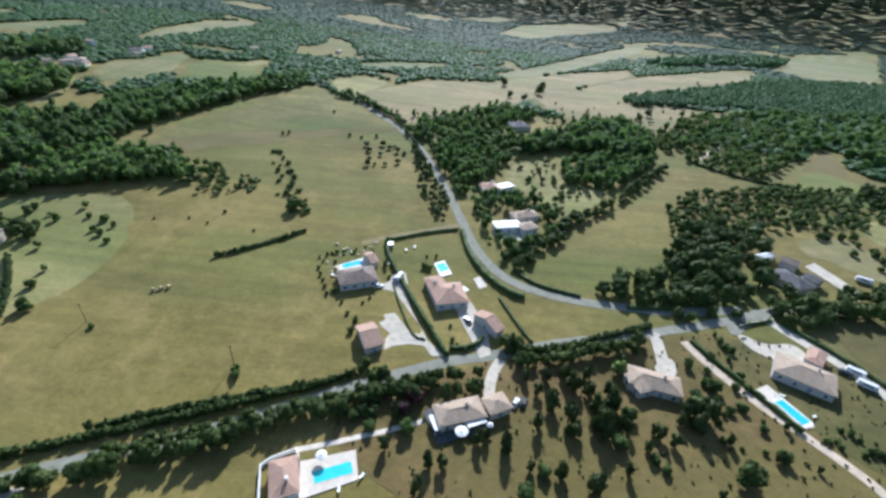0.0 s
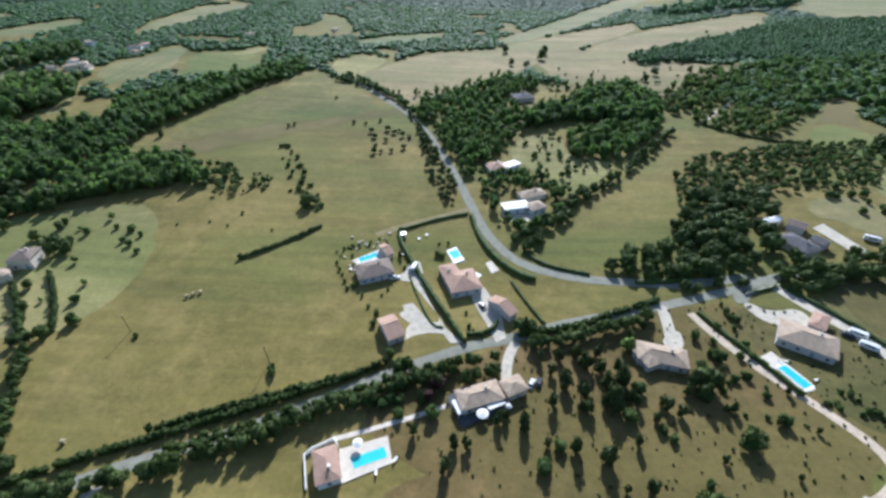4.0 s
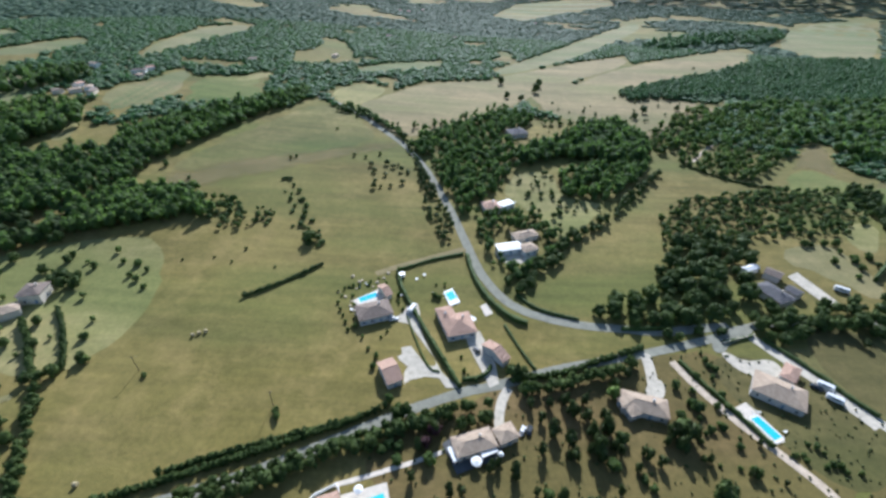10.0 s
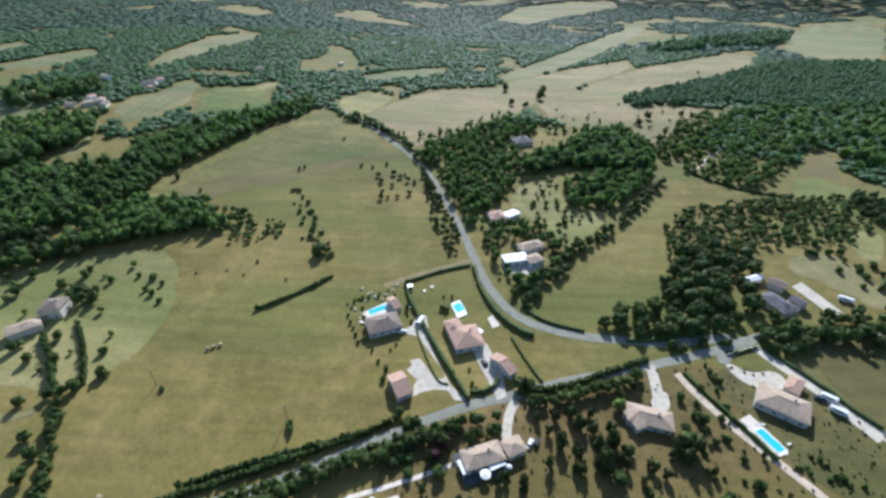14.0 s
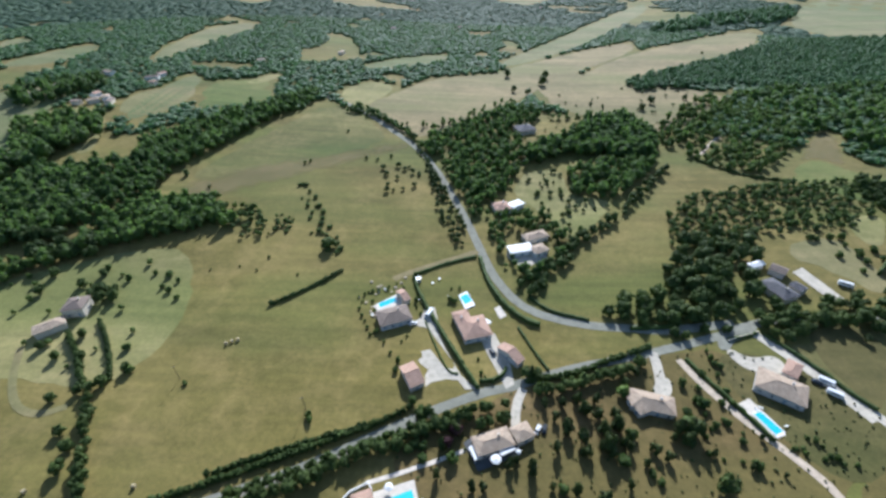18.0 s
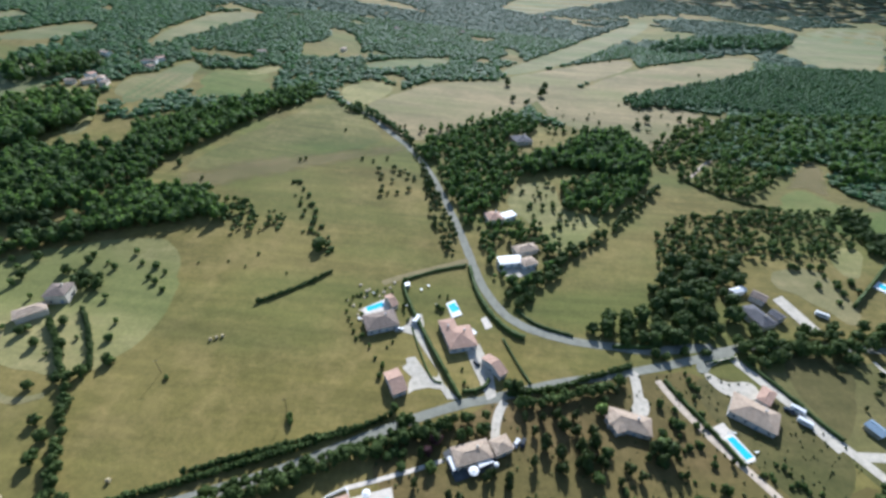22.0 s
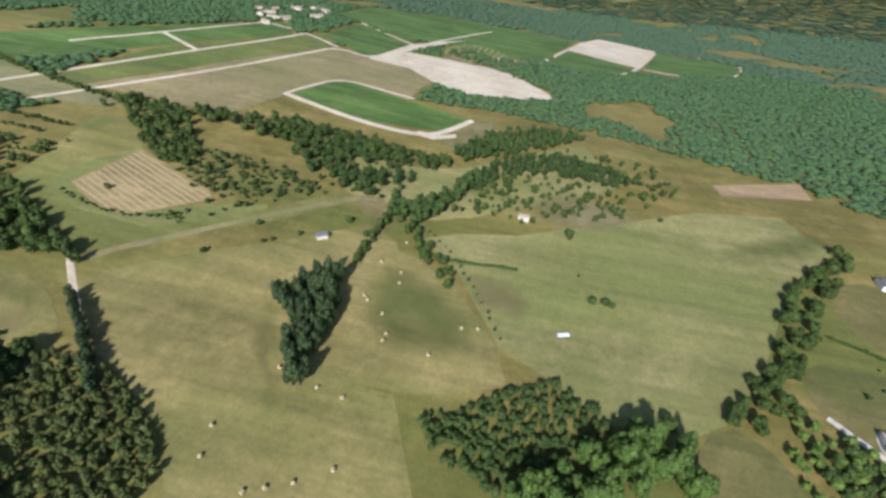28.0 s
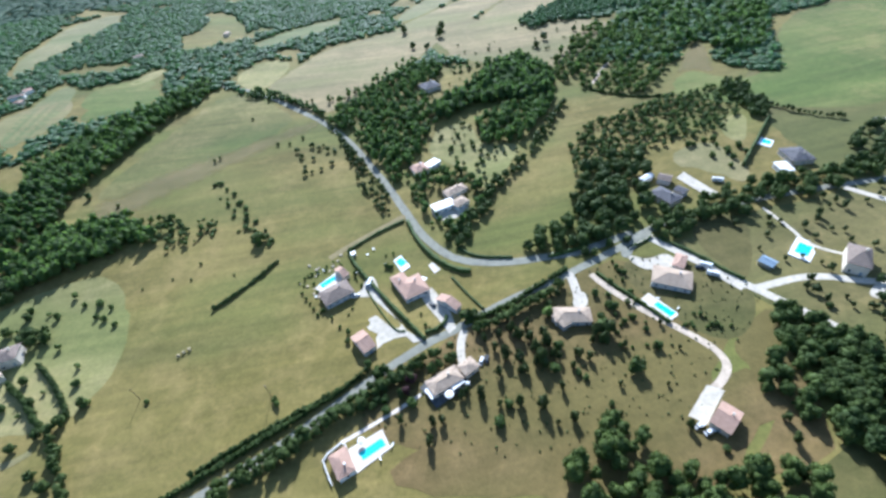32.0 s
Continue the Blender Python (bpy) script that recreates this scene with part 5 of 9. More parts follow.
def house(x, y, L, W, heading, label, roof=None, wall=None, hip=True, eave=2.9, pitch=0.34, chimney=True, windows=True, shutters=None, name="villa", category="house"):
    L, W, eave = max(2.2, L - 0.7), max(2.0, W - 0.7), eave + 0.35
    z = float(gz(x, y))
    for k in (-0.33, 0, 0.33):
        BLOCKED.append((x + math.cos(radians(heading)) * L * k, y + math.sin(radians(heading)) * L * k, max(L / 3.2, W / 1.8)))
    ob = thing(name, Matrix.Translation((x, y, z)) @ Matrix.Rotation(radians(heading), 4, "Z"), label, category)
    for side in range(4):
        bm = bmesh.new()
        if side < 2:
            y0 = -W / 2 if side == 0 else W / 2 - 0.3
            box(bm, -L / 2, L / 2, y0, y0 + 0.3, -1.6, eave)
        else:
            x0 = -L / 2 if side == 2 else L / 2 - 0.3
            box(bm, x0, x0 + 0.3, -W / 2 + 0.3, W / 2 - 0.3, -1.6, eave)
            if not hip:
                a = [bm.verts.new((xx, yy, zz)) for xx in (x0 + 0.002, x0 + 0.298) for yy, zz in ((-W / 2, eave), (W / 2, eave), (0, eave + W / 2 * pitch))]
                for f in ((0, 1, 2), (5, 4, 3), (0, 3, 4, 1), (1, 4, 5, 2), (2, 5, 3, 0)):
                    bm.faces.new([a[i] for i in f])
        bmesh.ops.recalc_face_normals(bm, faces=bm.faces)
        part("wall", bm, wall or RENDER_, ob)
    bm, rise = roof_mesh(L, W, eave, pitch, hip)
    roof_ob = part("roof", bm, roof or TILE_PINK, ob)
    bm = bmesh.new()
    r = max(0.3, L / 2 - W / 2) if hip else L / 2
    box(bm, -r, r, -0.13, 0.13, eave - 0.1 + rise + 0.1, eave - 0.1 + rise + 0.26)
    part("ridge_cap", bm, roof or TILE_PINK, roof_ob)
    if chimney:
        bm = bmesh.new()
        box(bm, L * 0.18 - 0.35, L * 0.18 + 0.35, W * 0.12 - 0.3, W * 0.12 + 0.3, eave, eave + rise + 0.75)
        box(bm, L * 0.18 - 0.43, L * 0.18 + 0.43, W * 0.12 - 0.38, W * 0.12 + 0.38, eave + rise + 0.75, eave + rise + 0.87)
        part("chimney", bm, wall or RENDER_, roof_ob)
    if windows:
        n = max(1, int(L / 3.6))
        for i in range(n):
            u = -L / 2 + L * (i + 0.5) / n
            for s in (-1, 1):
                if i == n // 2:
                    bm = bmesh.new()
                    box(bm, u - 0.5, u + 0.5, s * W / 2 - 0.05, s * W / 2 + 0.05, 0.0, 2.1)
                    part("door", bm, shutters or BLUE_SHUTTER, ob, "painted wooden door")
                else:
                    window(ob, u, s * W / 2, 1.45, 0 if s < 0 else math.pi, shutters=shutters)
        for s in (-1, 1):
            window(ob, s * L / 2, 0, 1.45, s * math.pi / 2, shutters=shutters)
    return ob


def pool(outline, deck, label, water=None, paving=None, rim=None):
    """A swimming pool: deck, coping, sunk basin and water."""
    cx, cy = sum(p[0] for p in outline) / 4, sum(p[1] for p in outline) / 4
    z = float(gz(cx, cy)) + 0.3
    BLOCKED.append((cx, cy, 5))
    ob = thing("swimming_pool", Matrix.Translation((cx, cy, z)), label, "pool")

    def slab(name, pts, z0, z1, material, parent):
        bm = bmesh.new()
        lo = [bm.verts.new((p[0] - cx, p[1] - cy, z0)) for p in pts]
        hi = [bm.verts.new((p[0] - cx, p[1] - cy, z1)) for p in pts]
        bm.faces.new(hi)
        for i in range(len(pts)):
            j = (i + 1) % len(pts)
            bm.faces.new((lo[i], lo[j], hi[j], hi[i]))
        bmesh.ops.recalc_face_normals(bm, faces=bm.faces)
        return part(name, bm, material, parent)
    slab("deck", deck, -1.0, 0.0, paving or PAVING, ob)
    big = [(cx + (p[0] - cx) * 1.12, cy + (p[1] - cy) * 1.2) for p in outline]
    slab("coping", big, 0.0, 0.05, rim or WHITE, ob)
    slab("water", outline, 0.05, 0.07, water or WATER, ob)
    return ob


def small_house(x, y, L, W, heading, label, *rest, **more):
    """A house of the hamlet, a little smaller than the villas."""
    return house(x, y, L * 0.74, W * 0.74, heading, label, *rest, **more)


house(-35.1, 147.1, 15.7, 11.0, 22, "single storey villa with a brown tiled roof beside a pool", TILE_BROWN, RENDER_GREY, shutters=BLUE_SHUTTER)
house(-32.0, 161.7, 3.7, 9.4, 35, "small pool house with a pink tiled roof", TILE_PINK, hip=False, chimney=False, windows=False, eave=2.3, name="pool_house")
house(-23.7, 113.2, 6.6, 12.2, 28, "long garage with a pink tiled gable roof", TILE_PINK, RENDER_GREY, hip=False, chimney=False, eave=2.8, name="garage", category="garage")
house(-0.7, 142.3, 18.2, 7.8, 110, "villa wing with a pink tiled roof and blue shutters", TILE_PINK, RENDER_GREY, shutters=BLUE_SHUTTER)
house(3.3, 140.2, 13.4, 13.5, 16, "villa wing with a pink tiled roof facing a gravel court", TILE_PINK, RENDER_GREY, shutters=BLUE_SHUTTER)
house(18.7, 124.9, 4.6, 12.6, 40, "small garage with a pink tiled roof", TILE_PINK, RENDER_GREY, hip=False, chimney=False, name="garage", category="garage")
house(8.0, 84.2, 14.3, 7.7, 19, "villa with a buff tiled hip roof and a dark terrace", TILE_BUFF, RENDER_)
house(19.1, 87.9, 7.6, 6.4, 26, "square villa wing with a buff tiled roof", TILE_BUFF, RENDER_, chimney=False)
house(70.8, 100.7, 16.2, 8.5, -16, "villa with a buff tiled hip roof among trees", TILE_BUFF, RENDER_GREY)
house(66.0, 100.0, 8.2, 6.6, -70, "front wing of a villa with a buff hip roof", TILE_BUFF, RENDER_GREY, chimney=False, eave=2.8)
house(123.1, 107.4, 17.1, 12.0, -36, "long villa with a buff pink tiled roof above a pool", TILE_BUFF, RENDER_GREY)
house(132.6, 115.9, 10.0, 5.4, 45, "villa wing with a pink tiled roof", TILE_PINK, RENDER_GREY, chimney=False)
house(-34.9, 61.1, 10.1, 6.9, -69, "villa with a pink tiled roof and white terrace walls", TILE_PINK, WHITE)
house(100.6, 41.4, 7.0, 10.7, -58, "small villa with a pink tiled gable roof on a slope", TILE_PINK, RENDER_, hip=False)
house(24.8, 246.6, 10.6, 11.1, 14, "villa with a pink roof in a wood", TILE_PINK, WHITE)
house(32.1, 201.3, 14.4, 7.5, 15, "low building with a white roof in a wood", WHITE, WHITE, chimney=False, pitch=0.15)
house(42.4, 213.9, 15.0, 7.5, 22, "villa with a buff roof in a wood", TILE_BUFF, RENDER_)
small_house(-187.6, 146.4, 12.8, 13.1, 13, "old farmhouse with a grey tiled roof", TILE_BROWN, RENDER_, eave=4.5)
small_house(201.1, 90.6, 11.9, 20.9, -47, "two storey house with a dark hip roof", TILE_BROWN, RENDER_, eave=5.2)
small_house(499.2, 194.0, 24.4, 25.6, -61, "long house with a pink roof beside a lane", TILE_PINK, RENDER_, hip=False, windows=False)
small_house(448.4, 118.5, 21.4, 24.9, -54, "farmhouse with a pale roof beside a lane", TILE_BUFF, RENDER_, windows=False)
house(355.9, 117.8, 13.4, 15.3, -44, "house with an orange tiled roof", TILE_PINK, RENDER_, hip=False)
house(310.3, 72.2, 19.5, 18.3, -65, "villa with a grey buff roof", TILE_BUFF, RENDER_)
house(191.5, 22.5, 14.5, 10.3, -39, "villa with a red brown tiled roof among trees", TILE_PINK, RENDER_)
house(200.8, 5.0, 12.3, 8.3, -78, "villa wing with a brown tiled roof", TILE_BROWN, RENDER_, chimney=False)
house(-85.4, 22.9, 17.5, 9.5, 59, "villa with a buff tiled roof and white walls", TILE_BUFF, WHITE)
house(-221.2, -13.6, 18.2, 10.5, 64, "villa with a pink tiled roof beside a pool", TILE_PINK, RENDER_)
house(-159.7, -16.6, 16.5, 13.4, 72, "large villa with a buff tiled roof", TILE_BUFF, RENDER_)
small_house(-208.5, -67.3, 17.6, 7.8, 54, "villa with a pink roof and white annex", TILE_PINK, WHITE)
house(-195.9, -34.4, 12.8, 8.8, 51, "villa with a brown tiled roof", TILE_BUFF, RENDER_)
small_house(-125.3, -42.0, 14.8, 5.3, 119, "long grey metal roofed barn with blue ends", METAL, BLUE_SHUTTER, hip=False, chimney=False, windows=False, name="barn", category="barn")

pool([(-44.3, 157.8), (-36.7, 162.6), (-35.1, 159.5), (-42.9, 154.7)], [(-46.7, 156.1), (-34.3, 166.1), (-31.8, 156.9), (-43.4, 148.3)], "bright blue swimming pool on a pale paved deck")
pool([(-3.1, 163.6), (0.6, 166.3), (3.1, 160.6), (-0.5, 158.1)], [(-3.9, 164.8), (0.6, 168.0), (4.4, 157.5), (-0.5, 154.6)], "small bright blue swimming pool with white edges", paving=WHITE)
pool([(107.8, 96.9), (110.9, 97.9), (114.4, 90.0), (111.0, 88.5)], [(103.7, 101.1), (109.8, 104.0), (115.5, 88.7), (108.5, 86.4)], "long bright blue swimming pool with white edges", paving=PAVING)
pool([(-29.3, 64.5), (-20.2, 68.2), (-18.9, 65.1), (-27.7, 61.5)], [(-30.3, 57.4), (-33.2, 67.1), (-19.6, 71.6), (-17.2, 63.5)], "teal swimming pool on a cream paved terrace", WATER_TEAL, rim=PAVING)
pool([(192.4, 110.8), (195.3, 105.9), (187.9, 101.1), (185.1, 105.8)], [(194.5, 114.4), (199.2, 106.4), (185.9, 97.7), (181.4, 105.4)], "square blue swimming pool with a broad white edge", paving=WHITE)
pool([(-236.3, -12.4), (-232.9, -3.5), (-225.1, -3.9), (-227.4, -12.8)], [(-240.0, -14.1), (-235.4, -1.4), (-222.2, -2.5), (-226.2, -14.8)], "blue swimming pool beside a villa")
pool([(-156.7, -37.1), (-155.2, -33.4), (-151.1, -32.9), (-152.7, -36.8)], [(-161.4, -42.8), (-156.6, -29.6), (-146.3, -29.0), (-153.0, -43.7)], "blue swimming pool on a white deck", paving=WHITE)

house(-160.4, -13.0, 13.5, 6.5, 52, "villa wing with a buff tiled roof before a white court", TILE_BUFF, RENDER_, chimney=False)

# ---------------------------------------------------------------- more houses
house(-166.2, -151.8, 15.3, 10.8, 171, "new house with a pale roof and white yard", TILE_BUFF, WHITE)
house(-192.5, -142.2, 13.0, 10.0, 142, "new white house beside a white yard", WHITE, WHITE, chimney=False)
small_house(-218.7, -135.1, 10.4, 16.7, 150, "house with a pink tiled gable roof", TILE_PINK, RENDER_, hip=False)
small_house(-250.2, -143.9, 14.6, 13.8, 129, "long house with a grey roof", TILE_BUFF, RENDER_, hip=False)
small_house(-256.1, -103.0, 9.7, 12.2, 146, "white walled house by a dark wood", WHITE, WHITE)
small_house(-287.0, -92.5, 17.3, 11.2, 153, "house with a buff roof by a dark wood", TILE_BUFF, RENDER_)
small_house(-315.9, -106.5, 19.0, 13.9, 157, "house with a pink roof and white walls", TILE_PINK, WHITE)
small_house(-256.1, -207.1, 13.1, 24.4, 101, "farmhouse with an orange tiled roof", TILE_PINK, RENDER_, hip=False)
small_house(-252.9, -203.1, 22.7, 17.1, 172, "white walled farmhouse in a hamlet", TILE_BUFF, WHITE, hip=False)
house(-266.1, -240.9, 9.6, 17.3, 140, "hamlet house with an orange roof", TILE_PINK, RENDER_, hip=False, windows=False)
house(-273.9, -235.0, 16.0, 15.9, 159, "hamlet house with an orange roof", TILE_PINK, WHITE, hip=False, windows=False)
house(-239.4, -237.2, 12.8, 11.8, 170, "hamlet house with a pale roof", TILE_BUFF, WHITE, hip=False, windows=False)
house(-218.1, -261.4, 13.5, 9.8, 175, "hamlet house with white walls", TILE_SLATE, WHITE, hip=False, windows=False)
small_house(-283.9, -152.4, 21.3, 8.9, 139, "low farm building with a buff roof", TILE_BUFF, WHITE, hip=False, chimney=False, windows=False, eave=2.2)
small_house(-143.8, -19.2, 14.9, 2.9, 106, "low white roofed outbuilding", WHITE, WHITE, hip=False, chimney=False, windows=False, eave=2.2, name="outbuilding")
house(-176.2, -29.5, 10.7, 8.6, 92, "villa with a brown tiled roof", TILE_BROWN, RENDER_)
small_house(-201.6, -71.2, 7.1, 5.5, 73, "white annex of a villa", WHITE, WHITE, chimney=False, pitch=0.12)
small_house(-272.3, -47.1, 11.0, 5.8, 74, "white house in a dark wood", WHITE, WHITE, windows=False)
house(254.3, 88.2, 14.7, 10.7, -73, "unfinished white building without tiles", WHITE, WHITE, chimney=False, pitch=0.1)
house(238.6, 96.3, 9.0, 10.9, -76, "small building with a pink roof", TILE_PINK, WHITE, chimney=False, hip=False)
house(245.4, 173.2, 15.3, 13.2, -102, "house with a grey tiled roof among trees", TILE_SLATE, RENDER_)
house(230.1, 165.0, 10.2, 7.1, -102, "white roofed annex among trees", WHITE, WHITE, chimney=False, pitch=0.15)
house(310.9, 86.2, 14.8, 14.8, -96, "villa with a grey roof on the ridge", TILE_SLATE, RENDER_)
house(156.1, 165.3, 15.2, 10.2, -71, "dark roofed house among trees", TILE_SLATE, RENDER_, windows=False)
house(451.4, 110.9, 18.8, 21.0, -80, "ridge house with a buff roof", TILE_BUFF, RENDER_, windows=False)
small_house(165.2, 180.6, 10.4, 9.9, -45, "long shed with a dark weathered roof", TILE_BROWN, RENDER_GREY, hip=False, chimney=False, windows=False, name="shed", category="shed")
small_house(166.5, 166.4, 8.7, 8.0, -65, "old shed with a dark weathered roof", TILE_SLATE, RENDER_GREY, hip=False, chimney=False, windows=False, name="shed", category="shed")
house(156.0, 185.1, 9.4, 3.8, 21, "white roofed shed among trees", WHITE, WHITE, chimney=False, hip=False, windows=False)
house(34.7, 249.7, 10.6, 6.7, 35, "white roofed annex in a wood", WHITE, WHITE, chimney=False, pitch=0.15)
house(42.6, 201.0, 9.6, 7.6, 28, "villa wing with a grey roof in a wood", TILE_BUFF, WHITE, chimney=False)
house(56.5, 377.2, 16.4, 15.6, 19, "grey roofed house in a wood", TILE_SLATE, RENDER_)
small_house(-329.2, 77.5, 10.7, 8.0, 79, "long white barn on a heath", WHITE, WHITE, hip=False, chimney=False, windows=False, name="barn", category="barn")
small_house(-321.7, 95.8, 11.7, 7.9, 72, "farmhouse with a buff roof on a heath", TILE_BUFF, RENDER_, windows=False)
house(-192.2, 134.1, 12.3, 7.1, 42, "farm shed with a pale roof", TILE_BUFF, RENDER_, windows=False, chimney=False, name="shed", category="shed")
small_house(-10.8, -264.3, 9.7, 7.3, 175, "roofless pale stone ruin", CHALK, RENDER_, windows=False, chimney=False, pitch=0.1, eave=2.0, name="ruin", category="ruin")
house(97.1, -204.9, 6.7, 3.9, -144, "small pale field shed", METAL, RENDER_, windows=False, chimney=False, hip=False, eave=2.0, name="shed", category="shed")
house(168.5, 102.9, 6.5, 5.8, -65, "small shed with a green metal roof", BLUE_SHUTTER, METAL, windows=False, chimney=False, hip=False, eave=1.9, name="shed", category="shed")
house(-182.1, -104.7, 5.3, 3.4, 74, "small white field shed", WHITE, WHITE, windows=False, chimney=False, hip=False, eave=1.9, name="shed", category="shed")
house(-268.9, -254.1, 10, 8, 130, "hamlet house with an orange roof and pale walls", TILE_PINK, WHITE, hip=False, windows=False, chimney=False)
house(-270.6, -237.8, 13, 8, 147, "hamlet house with a buff roof and pale walls", TILE_BUFF, WHITE, hip=False, windows=False, chimney=False)
house(-280.7, -234.0, 16, 8, 164, "hamlet house with an orange roof and pale walls", TILE_PINK, WHITE, hip=False, windows=False, chimney=False)
house(-259.7, -203.2, 10, 8, 181, "hamlet house with a buff roof and pale walls", TILE_BUFF, WHITE, hip=False, windows=False, chimney=False)
house(-246.2, -235.4, 13, 8, 138, "hamlet house with an orange roof and pale walls", TILE_PINK, WHITE, hip=False, windows=False, chimney=False)
house(-325.2, -114.2, 16, 8, 155, "hamlet house with a buff roof and pale walls", TILE_BUFF, WHITE, hip=False, windows=False, chimney=False)
house(-293.8, -154.1, 10, 8, 172, "hamlet house with an orange roof and pale walls", TILE_PINK, WHITE, hip=False, windows=False, chimney=False)
village_roofs = (TILE_PINK, TILE_BUFF, TILE_BUFF, TILE_BROWN)
for i, (x, y, h) in enumerate([(-436.9, 275.7, 3), (-436.9, 286.8, 3), (-433.2, 299.6, 3), (-419.7, 301.7, 3), (-423.6, 319.8, 3), (-413.3, 323.8, 3), (-413.6, 338.0, 3), (-412.8, 350.9, 3), (-410.0, 360.7, 3), (-519.9, 153.7, 3), (-496.1, 159.0, 3), (-479.5, 173.0, 3), (-344.8, 405.8, 3), (-332.1, 400.6, 3), (-370.9, 468.5, 3), (-321.4, 459.5, 3), (-317.5, 472.3, 3), (-399.0, 400.7, 3), (-390.9, 418.5, 3), (-415.2, 280.1, 3), (-214.9, 117.2, 3)]):
    house(x, y, 8 + i % 4 * 2, 7, i * 37, "far village house with pale walls", village_roofs[i % 4], WHITE, hip=bool(i % 2), windows=False, chimney=False, name="village_house")
for i, (x, y, h) in enumerate([(-349.3, 386.0, 3), (-338.0, 391.3, 3), (-322.9, 391.4, 3), (-312.9, 445.7, 3), (-239.6, 546.9, 3), (-156.6, 611.9, 3), (-110.7, 812.0, 3), (-115.7, 1248.4, 3), (-84.2, 1322.7, 3), (-137.4, 1248.2, 3), (1.0, 862.7, 3), (832.0, 1611.4, 3), (198.1, 1170.5, 3)]):
    house(x, y, 8 + i % 3 * 2, 6, i * 53, "far house with pale walls among woods", village_roofs[(i + 1) % 4], RENDER_, hip=bool(i % 2), windows=False, chimney=False, name="village_house")
for i, (x, y, h) in enumerate([(-932.0, -1033.5, 3), (-1032.7, -1087.2, 3), (-1034.6, -1042.5, 3), (-731.4, -914.1, 3), (-694.6, -631.1, 3), (-843.5, -638.2, 3), (-990.6, -804.9, 3), (-1498.0, -1027.5, 3), (-1742.0, -1085.9, 3), (-1634.7, -828.3, 3), (-1773.1, -837.9, 3), (-1208.3, -657.2, 3), (-1647.6, -710.0, 3), (-1891.9, -767.9, 3)]):
    house(x, y, 13 + i % 3 * 4, 10, i * 41, "far pale building in a wooded plain", village_roofs[(i + 2) % 4], RENDER_, hip=False, windows=False, chimney=False, name="village_house")
for i, (x, y) in enumerate([(-1027.3, -866.5), (-1339.0, -1021.6), (-906.0, -985.0), (-932.5, -946.1), (-1168.9, -321.5), (-1211.7, -276.4), (-1111.4, -373.2), (-1312.1, -433.4), (-1274.7, -490.0), (-1521.2, -760.2), (-1318.7, -724.6), (-1364.2, -892.6), (-1493.2, -176.3), (-1592.6, -169.2), (-1020.1, -409.2), (-735.0, -857.4), (-642.5, -843.7), (-715.5, -676.6), (-660.3, -595.2), (-734.9, -561.1), (-1748.7, -442.9), (-1970.7, -373.8), (-2061.8, -329.9), (-1856.9, -213.7), (-1212.0, -259.7), (-1229.2, -328.1), (-1219.5, -693.8), (-905.1, -887.1), (-967.9, -1016.5), (-1814.0, -179.5)]):
    house(x, y, 11 + i % 4 * 3, 9, i * 41, "far pale house in a wooded plain", village_roofs[(i + 1) % 4], RENDER_, hip=False, windows=False, chimney=False, name="village_house")
for i, (x, y, h) in enumerate([(390.2, -638.9, 3), (366.0, -624.3, 3), (335.3, -605.2, 3), (351.7, -684.4, 3), (348.3, -715.9, 3), (326.9, -713.6, 3), (638.3, -247.7, 3), (631.2, -258.8, 3), (643.7, -437.0, 3), (644.6, -524.1, 3), (369.6, -607.3, 3), (352.8, -604.2, 3), (373.0, -653.9, 3), (361.1, -689.1, 3), (314.1, -658.0, 3), (344.1, -720.9, 3), (322.6, -704.7, 3), (340.0, -567.8, 3)]):
    house(x, y, 12 + i % 3 * 3, 8, i * 29, "far farm building above vineyards", village_roofs[i % 4], RENDER_, hip=False, windows=False, chimney=False, name="village_house")

pool([(-167.4, -53.1), (-173.9, -45.2), (-170.3, -43.6), (-163.8, -51.0)], [(-165.1, -55.0), (-175.6, -44.2), (-171.0, -42.2), (-161.0, -51.9)], "covered pool with a pale blue white cover", plain("pale_pool_cover", (0.55, 0.68, 0.70), 0.5, 0.08), WHITE)
pool([(-252.1, -118.1), (-260.5, -114.6), (-255.3, -108.7), (-248.8, -111.5)], [(-251.3, -120.1), (-263.9, -115.4), (-255.4, -107.1), (-245.5, -110.3)], "pale blue pool beside a house", paving=WHITE)
pool([(300.8, 85.5), (305.1, 73.2), (297.4, 68.8), (292.4, 79.2)], [(302.5, 88.5), (308.6, 72.7), (296.5, 66.2), (289.1, 79.6)], "blue pool behind a ridge villa")
pool([(200.8, 2.2), (202.6, -2.8), (198.6, -4.0), (196.9, 0.6)], [(201.9, 3.3), (203.6, -3.3), (197.1, -5.1), (195.4, 1.4)], "small round blue pool")
pool([(245.6, 199.8), (248.2, 194.9), (244.5, 191.3), (241.3, 195.8)], [(246.1, 201.5), (250.2, 195.0), (242.7, 188.9), (238.7, 195.7)], "pale blue pool behind trees", paving=WHITE)
pool([(419.5, 103.9), (422.4, 96.6), (415.2, 93.3), (411.0, 100.2)], [(420.9, 105.8), (426.9, 96.5), (412.4, 91.1), (406.8, 100.8)], "small blue pool on the ridge")
pool([(-218.0, 116.8), (-217.8, 122.2), (-212.7, 121.0), (-212.8, 116.0)], [(-220.1, 115.8), (-219.0, 123.8), (-210.7, 121.9), (-211.4, 113.5)], "pale green round farm pool", WATER_TEAL)



# ---------------------------------------------------------------- small things
def on_ground(x, y, heading=0, up=0.0):
    return Matrix.Translation((x, y, float(gz(x, y)) + up)) @ Matrix.Rotation(radians(heading), 4, "Z")


